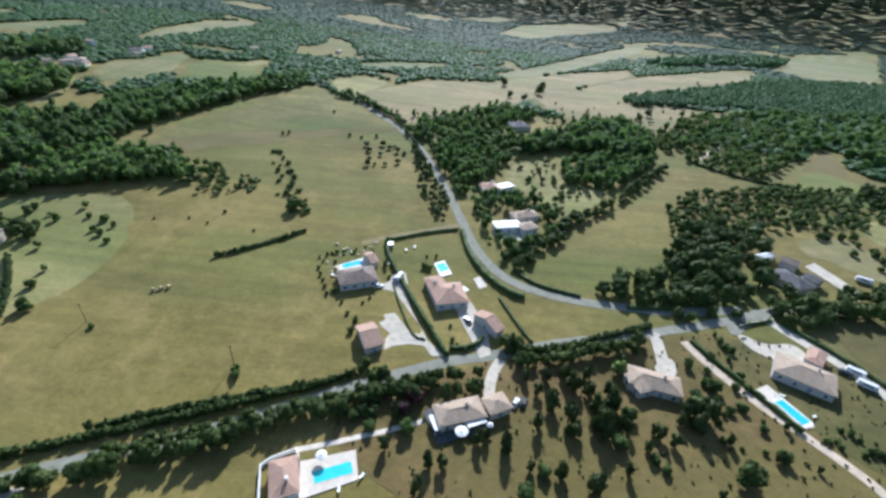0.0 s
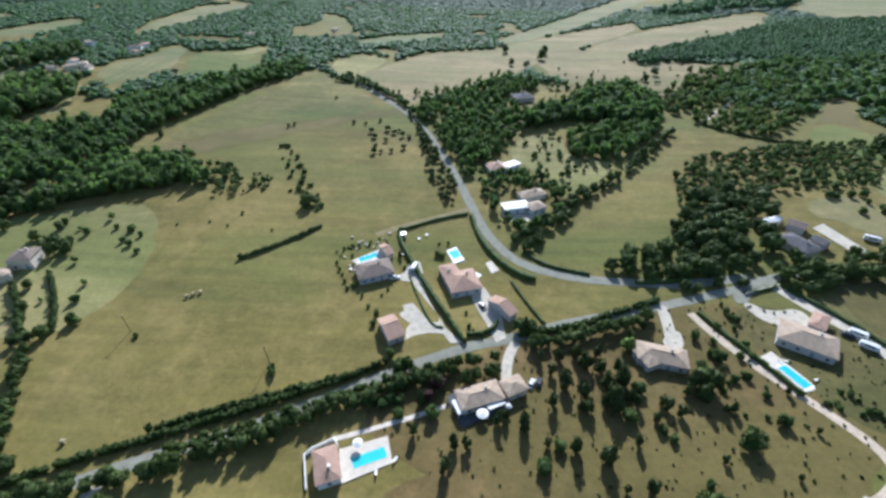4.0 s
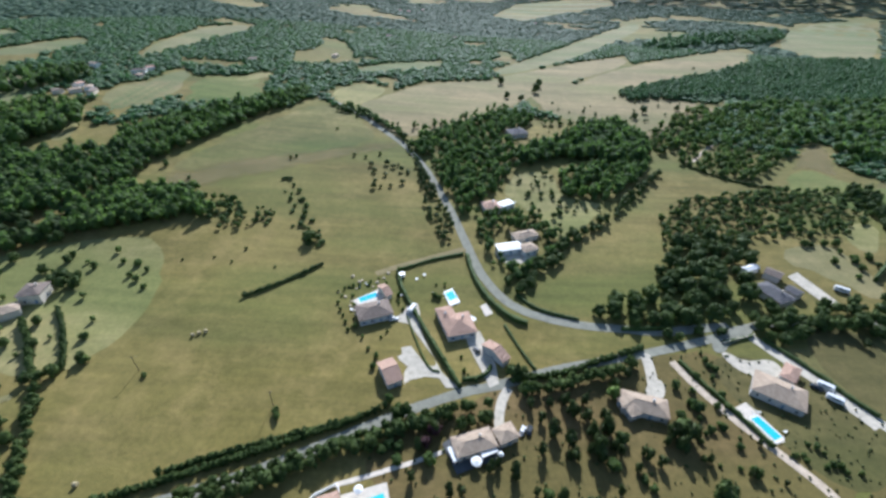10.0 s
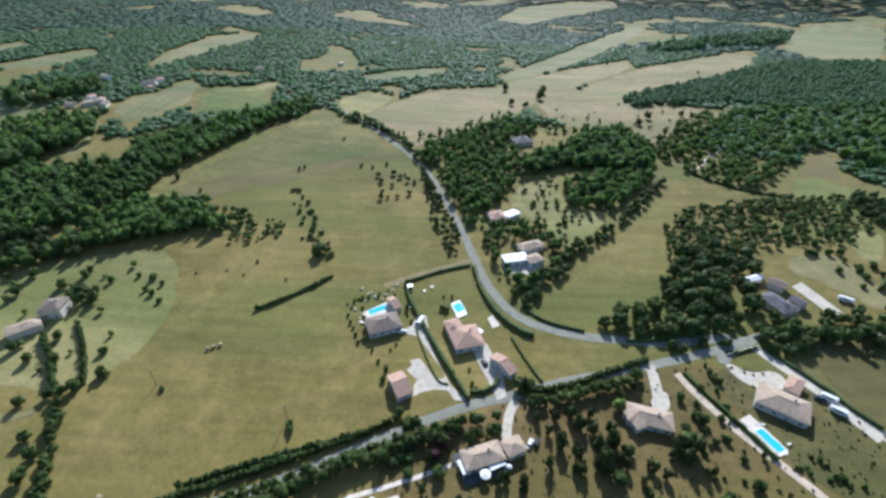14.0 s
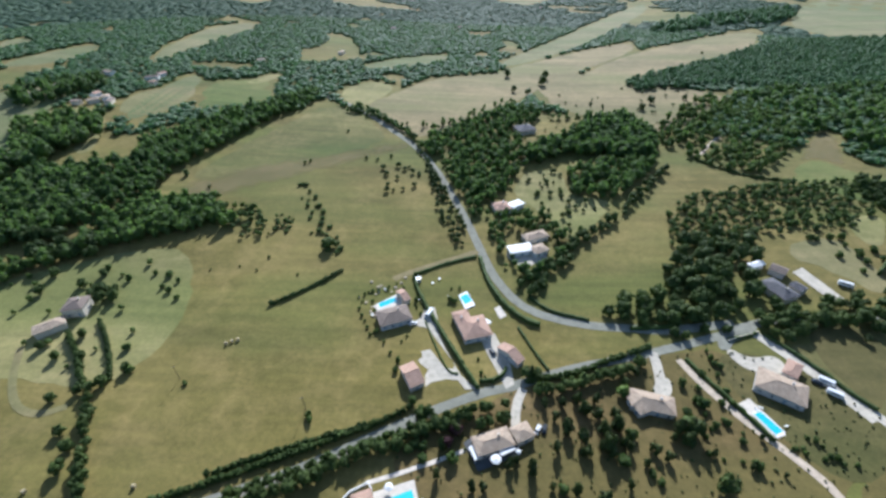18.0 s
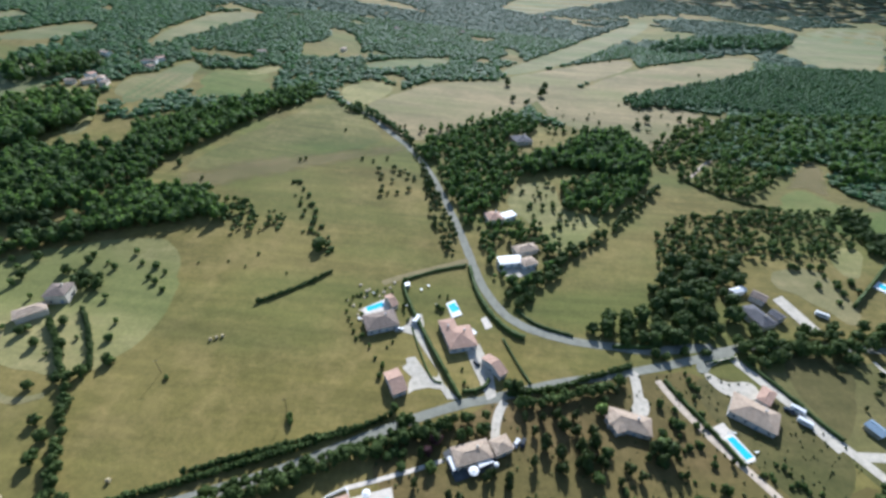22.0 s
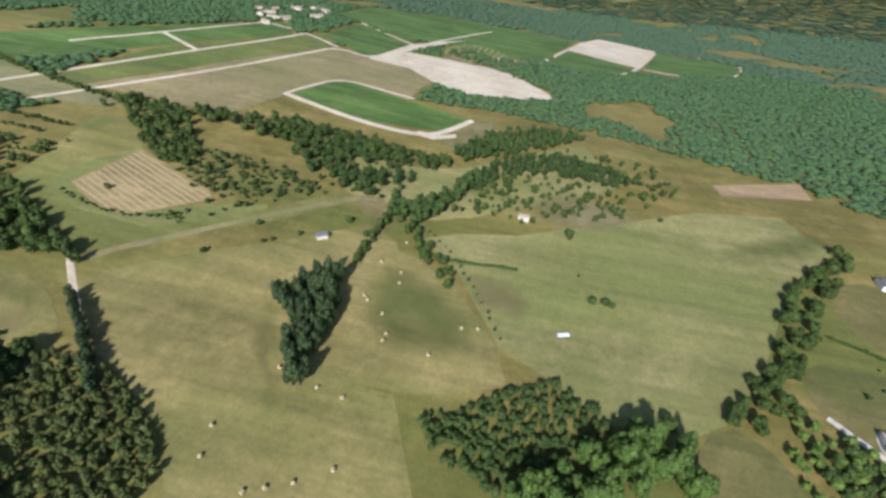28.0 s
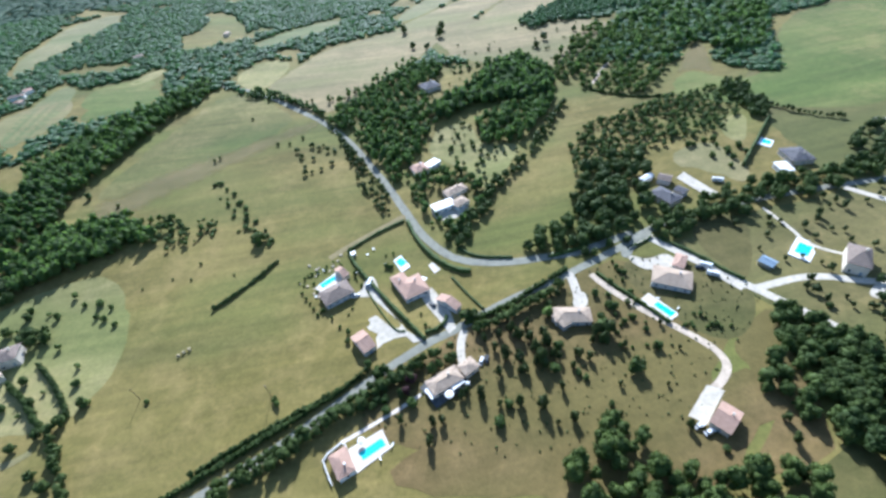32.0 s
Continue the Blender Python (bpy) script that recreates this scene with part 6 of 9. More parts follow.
def cylinder(bm, r, z0, z1, sides=10, r2=None, m=None):
    made = bmesh.ops.create_cone(bm, cap_ends=True, segments=sides, radius1=r, radius2=r if r2 is None else r2, depth=z1 - z0, matrix=(m or Matrix()) @ Matrix.Translation((0, 0, (z0 + z1) / 2)))
    return made


def car(x, y, heading, paint, label, length=4.2, height=1.45, up=0.16):
    ob = thing("car", on_ground(x, y, heading, up), label, "car", "parked cars")
    L, W = length / 2, 0.88
    bm = bmesh.new()
    v = box(bm, -L, L, -W, W, 0.28, height * 0.6)
    for p in v[4:]:
        p.co.x *= 0.97
        p.co.y *= 0.95
    bmesh.ops.bevel(bm, geom=bm.edges[:], offset=0.1, segments=2, affect="EDGES")
    body = part("body", bm, paint, ob)
    bm = bmesh.new()
    v = box(bm, -L * 0.75, L * 0.4, -W * 0.92, W * 0.92, height * 0.6, height)
    for p in v[4:]:
        p.co.x = p.co.x * 0.72 - 0.05
        p.co.y *= 0.82
    bmesh.ops.bevel(bm, geom=bm.edges[:], offset=0.05, segments=1, affect="EDGES")
    part("cabin", bm, GLASS, ob, "dark glazed cabin")
    bm = bmesh.new()
    box(bm, -L * 0.52, L * 0.2, -W * 0.7, W * 0.7, height, height + 0.03)
    part("roof", bm, paint, ob)
    for s in (-1, 1):
        bm = bmesh.new()
        box(bm, L - 0.06, L + 0.01, s * W * 0.7 - 0.14, s * W * 0.7 + 0.14, 0.5, 0.64)
        part("headlight", bm, WHITE, body)
        for u in (-0.62, 0.62):
            m = Matrix.Translation((u * L, s * (W - 0.08), 0.32)) @ Matrix.Rotation(math.pi / 2, 4, "X")
            bm = bmesh.new()
            cylinder(bm, 0.32, -0.1, 0.1, 14, m=m)
            wheel = part("wheel", bm, RUBBER, ob)
            bm = bmesh.new()
            cylinder(bm, 0.19, -0.11, 0.11, 10, m=m)
            part("rim", bm, METAL, wheel)
    return ob


def van(x, y, heading, label, name="van", length=5.6, height=2.3, up=0.16):
    ob = thing(name, on_ground(x, y, heading, up), label, name, "parked cars")
    L = length / 2
    bm = bmesh.new()
    v = box(bm, -L, L, -1.0, 1.0, 0.35, height)
    for p in v[4:]:
        p.co.y *= 0.92
        p.co.x = min(p.co.x, L * 0.8)
    bmesh.ops.bevel(bm, geom=bm.edges[:], offset=0.12, segments=2, affect="EDGES")
    part("body", bm, CAR_WHITE, ob)
    for s in (-1, 1):
        bm = bmesh.new()
        box(bm, -L * 0.5, L * 0.45, s * 0.97 - 0.02, s * 0.97 + 0.02, height * 0.58, height * 0.82)
        part("window", bm, GLASS, ob)
        for u in (-0.6, 0.6):
            bm = bmesh.new()
            cylinder(bm, 0.36, -0.12, 0.12, 14, m=Matrix.Translation((u * L, s * 0.9, 0.36)) @ Matrix.Rotation(math.pi / 2, 4, "X"))
            part("wheel", bm, RUBBER, ob)
    return ob


def parasol(x, y, r, up=0.0, label="open white garden parasol on a terrace"):
    ob = thing("parasol", on_ground(x, y, 0, up), label, "parasol")
    bm = bmesh.new()
    cylinder(bm, 0.35, 0, 0.12, 12)
    part("base", bm, METAL, ob)
    bm = bmesh.new()
    cylinder(bm, 0.035, 0.12, 2.7, 8)
    part("pole", bm, METAL, ob)
    bm = bmesh.new()
    top = bm.verts.new((0, 0, 2.75))
    rim = [bm.verts.new((r * math.cos(a) * (1 if i % 2 == 0 else 0.96), r * math.sin(a) * (1 if i % 2 == 0 else 0.96), 2.2 if i % 2 == 0 else 2.25)) for i, a in enumerate(np.linspace(0, 2 * math.pi, 16, endpoint=False))]
    low = [bm.verts.new((p.co.x, p.co.y, p.co.z - 0.15)) for p in rim]
    for i in range(16):
        j = (i + 1) % 16
        bm.faces.new((top, rim[i], rim[j]))
        bm.faces.new((rim[i], low[i], low[j], rim[j]))
    part("canopy", bm, WHITE, ob)
    return ob


def canopy(x, y, L, W, heading, label, height=2.6, name="terrace_awning"):
    """A white terrace roof on four posts."""
    ob = thing(name, on_ground(x, y, heading), label, "awning")
    bm = bmesh.new()
    v = box(bm, -L / 2, L / 2, -W / 2, W / 2, height, height + 0.12)
    bmesh.ops.bevel(bm, geom=bm.edges[:], offset=0.03, segments=1, affect="EDGES")
    part("roof_panel", bm, WHITE, ob)
    for sx in (-1, 1):
        for sy in (-1, 1):
            bm = bmesh.new()
            box(bm, sx * (L / 2 - 0.15) - 0.06, sx * (L / 2 - 0.15) + 0.06, sy * (W / 2 - 0.15) - 0.06, sy * (W / 2 - 0.15) + 0.06, -0.5, height)
            part("post", bm, WHITE, ob)
    return ob


def garden_wall(line, height, label, material=None):
    """A rendered garden wall with a coping, following the ground."""
    pts = [Vector(p) for p in line]
    x0, y0 = pts[0]
    ob = thing("garden_wall", on_ground(x0, y0), label, "wall")
    z0 = float(gz(x0, y0))
    for w, lo, hi, nm in ((0.22, -0.6, height, "wall_body"), (0.32, height, height + 0.08, "coping")):
        bm = bmesh.new()
        for a, b in zip(pts, pts[1:]):
            d = (b - a).normalized()
            n = Vector((-d.y, d.x)) * w / 2
            c = []
            for p, q in ((a - d * w / 2, 0), (b + d * w / 2, 0)):
                for s in (-1, 1):
                    for z in (lo, hi):
                        k = p + n * s
                        c.append(bm.verts.new((k.x - x0, k.y - y0, float(gz(p.x, p.y)) - z0 + z)))
            for f in ((0, 1, 3, 2), (4, 6, 7, 5), (0, 4, 5, 1), (2, 3, 7, 6), (1, 5, 7, 3), (0, 2, 6, 4)):
                bm.faces.new([c[i] for i in f])
        bmesh.ops.recalc_face_normals(bm, faces=bm.faces)
        part(nm, bm, material or WHITE, ob)
    return ob


bale_bm = bmesh.new()
cylinder(bale_bm, 0.78, -0.62, 0.62, 18, m=Matrix.Rotation(math.pi / 2, 4, "X"))
bmesh.ops.bevel(bale_bm, geom=[e for e in bale_bm.edges if len(e.link_faces) == 2 and e.calc_face_angle(0) > 1], offset=0.08, segments=2, affect="EDGES")
for p in bale_bm.verts:
    p.co *= 1 + 0.03 * noise.noise(p.co * 3)
BALE = part("straw_bale", bale_bm, STRAW)
tagged(BALE, "round straw bale lying in a mown field", "bale", "straw bales")
bale_spots = [(-163.0, 55.0, 1), (-198.9, 43.5, 1), (-193.0, 46.4, 1), (-144.0, 59.3, 1), (-109.4, 129.5, 1), (-107.4, 130.9, 1), (-105.1, 132.0, 1), (-128.5, -10.7, 1), (-125.6, -28.1, 1)]
bale_spots += [(68.8, -221.6, 1), (51.7, -216.2, 1), (60.0, -197.3, 1), (47.7, -192.8, 1), (46.5, -185.3, 1), (60.3, -172.0, 1), (57.7, -169.8, 1), (48.2, -163.9, 1), (3.2, -168.2, 1), (10.8, -166.5, 1), (22.0, -148.0, 1), (42.8, -153.4, 1), (43.2, -149.4, 1)]
bale_spots += [(89.5, -96.2, 1), (86.5, -85.7, 1), (66.9, -79.1, 1), (60.6, -82.1, 1), (52.7, -85.9, 1), (41.6, -93.1, 1), (60.3, -120.4, 1), (49.4, -119.0, 1), (78.7, -124.5, 1)]
bale_spots += [(-114.3, 67.1, 1), (-149.7, 64.4, 1), (-135.1, 53.0, 1), (-151.5, 59.8, 1)]
for i, (x, y, h) in enumerate(bale_spots):
    m = on_ground(x, y, i * 67, 0.72)
    if i == 0:
        BALE.matrix_world = m
    else:
        copy_thing(BALE, m)

def swathe(a, b):
    """A low raked row of straw across a mown plot."""
    a, b = Vector(a), Vector(b)
    d = (b - a).normalized()
    side = Vector((-d.y, d.x))
    n = max(2, int((b - a).length / 2.5))
    verts, faces = [], []
    for i in range(n + 1):
        p = a.lerp(b, i / n) + side * 0.35 * noise.noise((a.x + i * 0.9, a.y, 4))
        z = float(gz(p.x, p.y)) + 0.17
        for u, h in ((-0.6, -0.05), (-0.25, 0.16), (0.25, 0.15), (0.6, -0.05)):
            q = p + side * u * (1 + 0.3 * noise.noise((p.x, p.y, u)))
            verts.append((q.x, q.y, z + h))
        if i:
            faces += [(4 * i + j - 4, 4 * i + j - 3, 4 * i + j + 1, 4 * i + j) for j in range(3)]
    return tagged(new("straw_swathe", mesh_from("straw_swathe", verts, faces, RAKED)), "raked row of dry straw on a mown plot", "straw", "straw swathes")


PLOT = [(248.9, -199.1), (239.7, -243.7), (176.3, -220.0), (169.1, -213.2), (202.4, -184.8), (222.5, -187.8)]
along, across = Vector((-0.9367, 0.3501)), Vector((-0.3501, -0.9367))
middle = Vector((209.8, -208.1))
for k in range(-16, 17):
    inner = [u for u in np.arange(-45, 45, 1.0) if bool(inside(PLOT, *(middle + across * k * 3.4 + along * u)))]
    if len(inner) > 6:
        swathe(middle + across * k * 3.4 + along * (inner[0] + 1), middle + across * k * 3.4 + along * (inner[-1] - 1))

trailer = thing("hay_trailer", on_ground(-35.7, -175.9, 20), "pale flat hay trailer standing in a field", "trailer")
bm = bmesh.new()
box(bm, -3.2, 3.2, -1.2, 1.2, 0.9, 1.1)
part("bed", bm, WHITE, trailer)
for s in (-1, 1):
    bm = bmesh.new()
    box(bm, s * 3.1 - 0.08, s * 3.1 + 0.08, -1.2, 1.2, 1.1, 2.4)
    part("end_rack", bm, METAL, trailer)
    for u in (-2.2, 2.2):
        bm = bmesh.new()
        cylinder(bm, 0.45, -0.15, 0.15, 14, m=Matrix.Translation((u, s * 1.0, 0.45)) @ Matrix.Rotation(math.pi / 2, 4, "X"))
        part("wheel", bm, RUBBER, trailer)
bm = bmesh.new()
box(bm, 3.2, 5.2, -0.08, 0.08, 0.7, 0.86)
part("drawbar", bm, METAL, trailer)

# terrace of the villa with parasols
sheet("terrace_dark", [(-2.5, 85.0), (2.5, 74.5), (18.3, 81.1), (17.4, 85.6), (11.2, 87.7), (-0.4, 86.7)], DECK, 0.45, "dark timber terrace", "terrace", sharp=True)
canopy(1.4, 80.3, 5.4, 2.5, -66, "white glazed terrace roof beside a villa")
canopy(12.9, 81.4, 5.9, 2.5, 25, "white terrace awning beside a villa")
parasol(8.7, 77.9, 1.9, 0.45)
parasol(16.9, 80.7, 0.9, 0.3, "small white parasol beside a villa")
parasol(-27.7, 68.0, 1.5, 0.25, "white parasol beside a teal pool")
car(25.4, 90.5, 60, CAR_WHITE, "white car parked beside a villa")
car(27.9, 90.7, 70, CAR_DARK, "dark car parked beside a villa")
garden_wall([(-39.3, 55.5), (-42.5, 64.8), (-40.7, 67.0), (-35.5, 69.9)], 1.3, "white rendered terrace wall beside a villa")
garden_wall([(-35.0, 69.9), (-33.5, 67.6)], 2.0, "short white gate wall")
garden_wall([(117.0, 134.0), (132.8, 138.8)], 1.2, "pale wall by a villa's gate", RENDER_)
car(11.1, 127.7, 120, CAR_DARK, "dark car with a pale roof on gravel")
car(-25.8, 144.5, 20, CAR_WHITE, "white car beside a villa")
car(-19.4, 150.3, 70, CAR_WHITE, "white car parked on gravel")
van(-17.9, 151.5, 70, "white van parked on gravel")
van(192.4, 169.5, -35, "white caravan standing on a yard", "caravan", 6.5, 2.5)
van(143.6, 110.9, -40, "white van parked along a track")
van(142.8, 105.0, -40, "white van parked along a track")
car(140.1, 110.9, -40, CAR_DARK, "dark car parked along a track")
car(-91.3, 25.4, 30, CAR_WHITE, "white car on a pale drive")
car(91.8, 42.2, 10, CAR_WHITE, "white car parked below a villa")
car(93.5, 39.3, 10, CAR_WHITE, "white car parked below a villa")
parasol(-77.2, 24.5, 1.7, 0.2, "white parasol behind a villa")
canopy(-84.1, 11.1, 8.3, 2.5, 35, "white terrace roof behind a villa")
canopy(9.3, 144.1, 3.4, 3.3, -44, "white terrace roof beside a villa")


def garden_table(x, y, up=0.12):
    """A round white table on a pedestal with two chairs."""
    ob = thing("garden_table", on_ground(x, y, 0, up), "white round garden table on a lawn", "table", "garden tables")
    bm = bmesh.new()
    cylinder(bm, 0.7, 0.70, 0.75, 18)
    part("tabletop", bm, WHITE, ob)
    bm = bmesh.new()
    cylinder(bm, 0.06, 0.03, 0.70, 8)
    part("pedestal", bm, WHITE, ob)
    bm = bmesh.new()
    cylinder(bm, 0.3, 0.0, 0.03, 12)
    part("foot", bm, WHITE, ob)
    return ob


def sun_lounger(x, y, heading, up=0.31):
    ob = thing("sun_lounger", on_ground(x, y, heading, up), "white sun lounger beside a pool", "lounger", "sun loungers")
    bm = bmesh.new()
    box(bm, -0.95, 0.35, -0.33, 0.33, 0.30, 0.38)
    part("bed", bm, WHITE, ob)
    bm = bmesh.new()
    v = box(bm, 0.36, 1.0, -0.33, 0.33, 0.30, 0.38)
    for p in v:
        p.co.z += (p.co.x - 0.36) * 0.7
    part("backrest", bm, WHITE, ob)
    for sx in (-0.85, 0.25):
        for sy in (-0.28, 0.28):
            bm = bmesh.new()
            box(bm, sx - 0.03, sx + 0.03, sy - 0.03, sy + 0.03, 0, 0.30)
            part("leg", bm, METAL, ob)
    return ob


def utility_pole(x, y, height=8.0, heading=20):
    ob = thing("utility_pole", on_ground(x, y, heading), "thin grey wooden utility pole in a meadow", "pole", "utility poles")
    bm = bmesh.new()
    cylinder(bm, 0.15, -0.5, height, 8, 0.10)
    part("post", bm, BARK, ob)
    bm = bmesh.new()
    box(bm, -0.7, 0.7, -0.06, 0.06, height - 0.5, height - 0.38)
    part("crossarm", bm, BARK, ob)
    for u in (-0.6, 0, 0.6):
        bm = bmesh.new()
        cylinder(bm, 0.05, height - 0.38 if u else height, height - 0.2 if u else height + 0.18, 8, 0.03, Matrix.Translation((u, 0, 0)))
        part("insulator", bm, WHITE, ob)
    return ob


def garden_shed(x, y, heading, label="small wooden garden shed with a sloping roof"):
    ob = thing("garden_shed", on_ground(x, y, heading, 0.05), label, "shed")
    bm = bmesh.new()
    box(bm, -1.2, 1.2, -0.9, 0.9, -0.2, 1.9)
    part("body", bm, RENDER_, ob)
    bm = bmesh.new()
    v = box(bm, -1.4, 1.4, -1.1, 1.1, 1.9, 2.0)
    for p in v:
        p.co.z += (p.co.y + 1.1) * 0.15
    part("roof", bm, METAL, ob)
    bm = bmesh.new()
    box(bm, -0.4, 0.4, -0.94, -0.9, 0.0, 1.75)
    part("door", bm, BLUE_SHUTTER, ob)
    return ob


for x, y, h in [(-121.2, 110.6, 8), (-64.6, 98.1, 8)]:
    utility_pole(x, y, h)
for x, y in [(-46.1, 149.6), (-17.5, 173.5), (-13.9, 176.9), (-8.7, 162.9)]:
    garden_table(x, y)
def garden_rock(x, y, size, seed):
    """A pale boulder, broken flat on some sides."""
    bm = bmesh.new()
    bmesh.ops.create_icosphere(bm, subdivisions=2, radius=size)
    for p in bm.verts:
        p.co *= 1 + 0.35 * noise.noise(p.co / size * 0.9 + Vector((seed * 3.1, 0, 0)))
        p.co.z *= 0.62
    ob = part("garden_rock", bm, CHALK)
    ob.matrix_world = on_ground(x, y, seed * 47, size * 0.35)
    return tagged(ob, "pale limestone boulder in a pool garden", "rock", "garden rocks")


for i, (x, y) in enumerate([(-54.6, 161.8), (-47.3, 152.4), (-44.7, 149.3), (-46.1, 169.5), (-42.4, 168.2), (-38.7, 166.5), (-34.2, 173.4), (-32.3, 177.7), (-25.2, 175.4), (-46.5, 164.6), (-50.7, 158.1), (-50.1, 173.7), (-47.4, 155.6), (-42.6, 147.0), (-44.7, 170.9), (-37.0, 169.7)]):
    garden_rock(x, y, 0.5 + i % 4 * 0.14, i)
for i, (x, y) in enumerate([(-42.7, 147.2), (-44.9, 166.3), (-42.0, 167.8), (-24.5, 160.9)]):
    sun_lounger(x, y, 30 + i * 50)
for i, (x, y) in enumerate([(109.8, 98.8), (111.8, 99.7), (116.3, 91.7), (-16.5, 64.3), (-21.4, 60.5)]):
    sun_lounger(x, y, 120 + i * 40)
garden_shed(-25.2, 175.3, 20)


def fence(line, gap, label, height=1.3):
    """Wooden posts with two rails, following the ground."""
    x0, y0 = line[0]
    ob = thing("fence", on_ground(x0, y0), label, "fence")
    z0 = float(gz(x0, y0))
    for (xa, ya), (xb, yb) in zip(line, line[1:]):
        n = max(1, int(math.hypot(xb - xa, yb - ya) / gap))
        spots = [(xa + (xb - xa) * i / n, ya + (yb - ya) * i / n) for i in range(n + 1)]
        for i, (x, y) in enumerate(spots):
            z = float(gz(x, y)) - z0
            bm = bmesh.new()
            box(bm, x - x0 - 0.07, x - x0 + 0.07, y - y0 - 0.07, y - y0 + 0.07, z - 0.4, z + height)
            part("post", bm, BARK, ob)
            if i < n:
                x2, y2 = spots[i + 1]
                z2 = float(gz(x2, y2)) - z0
                bm = bmesh.new()
                for h in (0.55, 1.05):
                    v = box(bm, 0, 1, -0.03, 0.03, h, h + 0.1)
                    for p in v:
                        u, s = p.co.x, p.co.y
                        p.co = (x - x0 + (x2 - x) * u, y - y0 + (y2 - y) * u + s, z + (z2 - z) * u + p.co.z)
                part("rail", bm, BARK, ob)
    return ob


def block_pile(x, y, heading, size=1.2):
    ob = thing("block_pile", on_ground(x, y, heading, 0.16), "pile of white building blocks on a pallet", "pile", "building material")
    bm = bmesh.new()
    box(bm, -size / 2 - 0.1, size / 2 + 0.1, -0.55, 0.55, 0, 0.14)
    part("pallet", bm, BARK, ob)
    for i in range(3):
        bm = bmesh.new()
        box(bm, -size / 2 + 0.03 * i, size / 2 - 0.04 * i, -0.5, 0.5, 0.145 + 0.3 * i, 0.435 + 0.3 * i)
        part("block_layer", bm, WHITE, ob)
    return ob


fence([(-139.1, -85.3), (-127.0, -73.0), (-117.0, -63.9)], 4.0, "grey wooden fence at a garden's end")
fence([(-126.5, -72.2), (-135.2, -62.5)], 4.0, "grey wooden fence across a garden")
for i, (x, y) in enumerate([(255.7, 104.3), (250.4, 99.5), (250.6, 93.7), (259.5, 91.6), (263.2, 86.6), (258.0, 98.3), (250.1, 106.4)]):
    block_pile(x, y, i * 40, 1.4 + i % 3)
car(-212.0, -38.5, 20, CAR_WHITE, "white car beside a western villa")
car(-185.5, -16.2, 60, CAR_WHITE, "white car on a garden drive")
van(-167.5, -33.6, 40, "white van between garden trees")
car(-159.8, 0.5, 60, CAR_WHITE, "white car along a pale drive")
car(-158.9, -3.0, 60, CAR_DARK, "dark car along a pale drive")


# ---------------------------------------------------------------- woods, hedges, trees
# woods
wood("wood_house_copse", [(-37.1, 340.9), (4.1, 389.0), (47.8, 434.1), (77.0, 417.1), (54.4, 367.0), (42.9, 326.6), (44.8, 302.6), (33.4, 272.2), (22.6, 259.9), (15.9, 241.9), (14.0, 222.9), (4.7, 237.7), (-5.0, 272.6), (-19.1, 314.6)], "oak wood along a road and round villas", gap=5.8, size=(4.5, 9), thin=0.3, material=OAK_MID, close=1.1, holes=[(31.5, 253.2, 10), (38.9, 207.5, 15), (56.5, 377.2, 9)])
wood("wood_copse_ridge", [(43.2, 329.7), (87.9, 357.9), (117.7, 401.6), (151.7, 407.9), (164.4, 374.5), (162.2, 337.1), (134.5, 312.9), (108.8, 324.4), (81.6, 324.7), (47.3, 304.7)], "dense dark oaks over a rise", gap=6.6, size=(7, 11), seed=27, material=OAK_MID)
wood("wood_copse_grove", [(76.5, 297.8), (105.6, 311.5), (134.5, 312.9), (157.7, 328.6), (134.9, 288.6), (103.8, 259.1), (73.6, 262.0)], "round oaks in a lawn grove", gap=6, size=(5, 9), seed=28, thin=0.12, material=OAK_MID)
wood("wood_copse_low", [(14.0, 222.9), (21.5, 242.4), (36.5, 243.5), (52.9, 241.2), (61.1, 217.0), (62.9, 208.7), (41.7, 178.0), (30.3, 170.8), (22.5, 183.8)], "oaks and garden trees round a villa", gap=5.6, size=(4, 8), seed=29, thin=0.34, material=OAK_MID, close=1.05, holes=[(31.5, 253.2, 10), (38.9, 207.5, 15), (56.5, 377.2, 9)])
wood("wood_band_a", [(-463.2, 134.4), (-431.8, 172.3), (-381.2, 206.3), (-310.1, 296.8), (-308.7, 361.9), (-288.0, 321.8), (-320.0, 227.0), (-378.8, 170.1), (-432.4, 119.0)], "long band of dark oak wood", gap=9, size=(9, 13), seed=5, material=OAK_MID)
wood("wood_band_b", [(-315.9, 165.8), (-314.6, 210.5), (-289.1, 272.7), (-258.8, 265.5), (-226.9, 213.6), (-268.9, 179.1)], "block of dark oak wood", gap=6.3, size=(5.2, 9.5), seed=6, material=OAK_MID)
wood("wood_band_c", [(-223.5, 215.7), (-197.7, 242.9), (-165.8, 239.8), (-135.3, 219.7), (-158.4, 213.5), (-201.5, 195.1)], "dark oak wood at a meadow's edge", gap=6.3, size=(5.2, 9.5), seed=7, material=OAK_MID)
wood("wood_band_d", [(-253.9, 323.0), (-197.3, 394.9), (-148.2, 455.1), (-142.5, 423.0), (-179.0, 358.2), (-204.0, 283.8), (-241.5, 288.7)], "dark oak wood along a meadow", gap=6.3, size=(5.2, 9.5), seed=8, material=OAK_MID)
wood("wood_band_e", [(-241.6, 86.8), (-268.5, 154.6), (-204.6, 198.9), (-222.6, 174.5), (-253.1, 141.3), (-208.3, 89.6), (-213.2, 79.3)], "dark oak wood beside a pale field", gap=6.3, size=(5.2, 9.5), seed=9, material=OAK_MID)
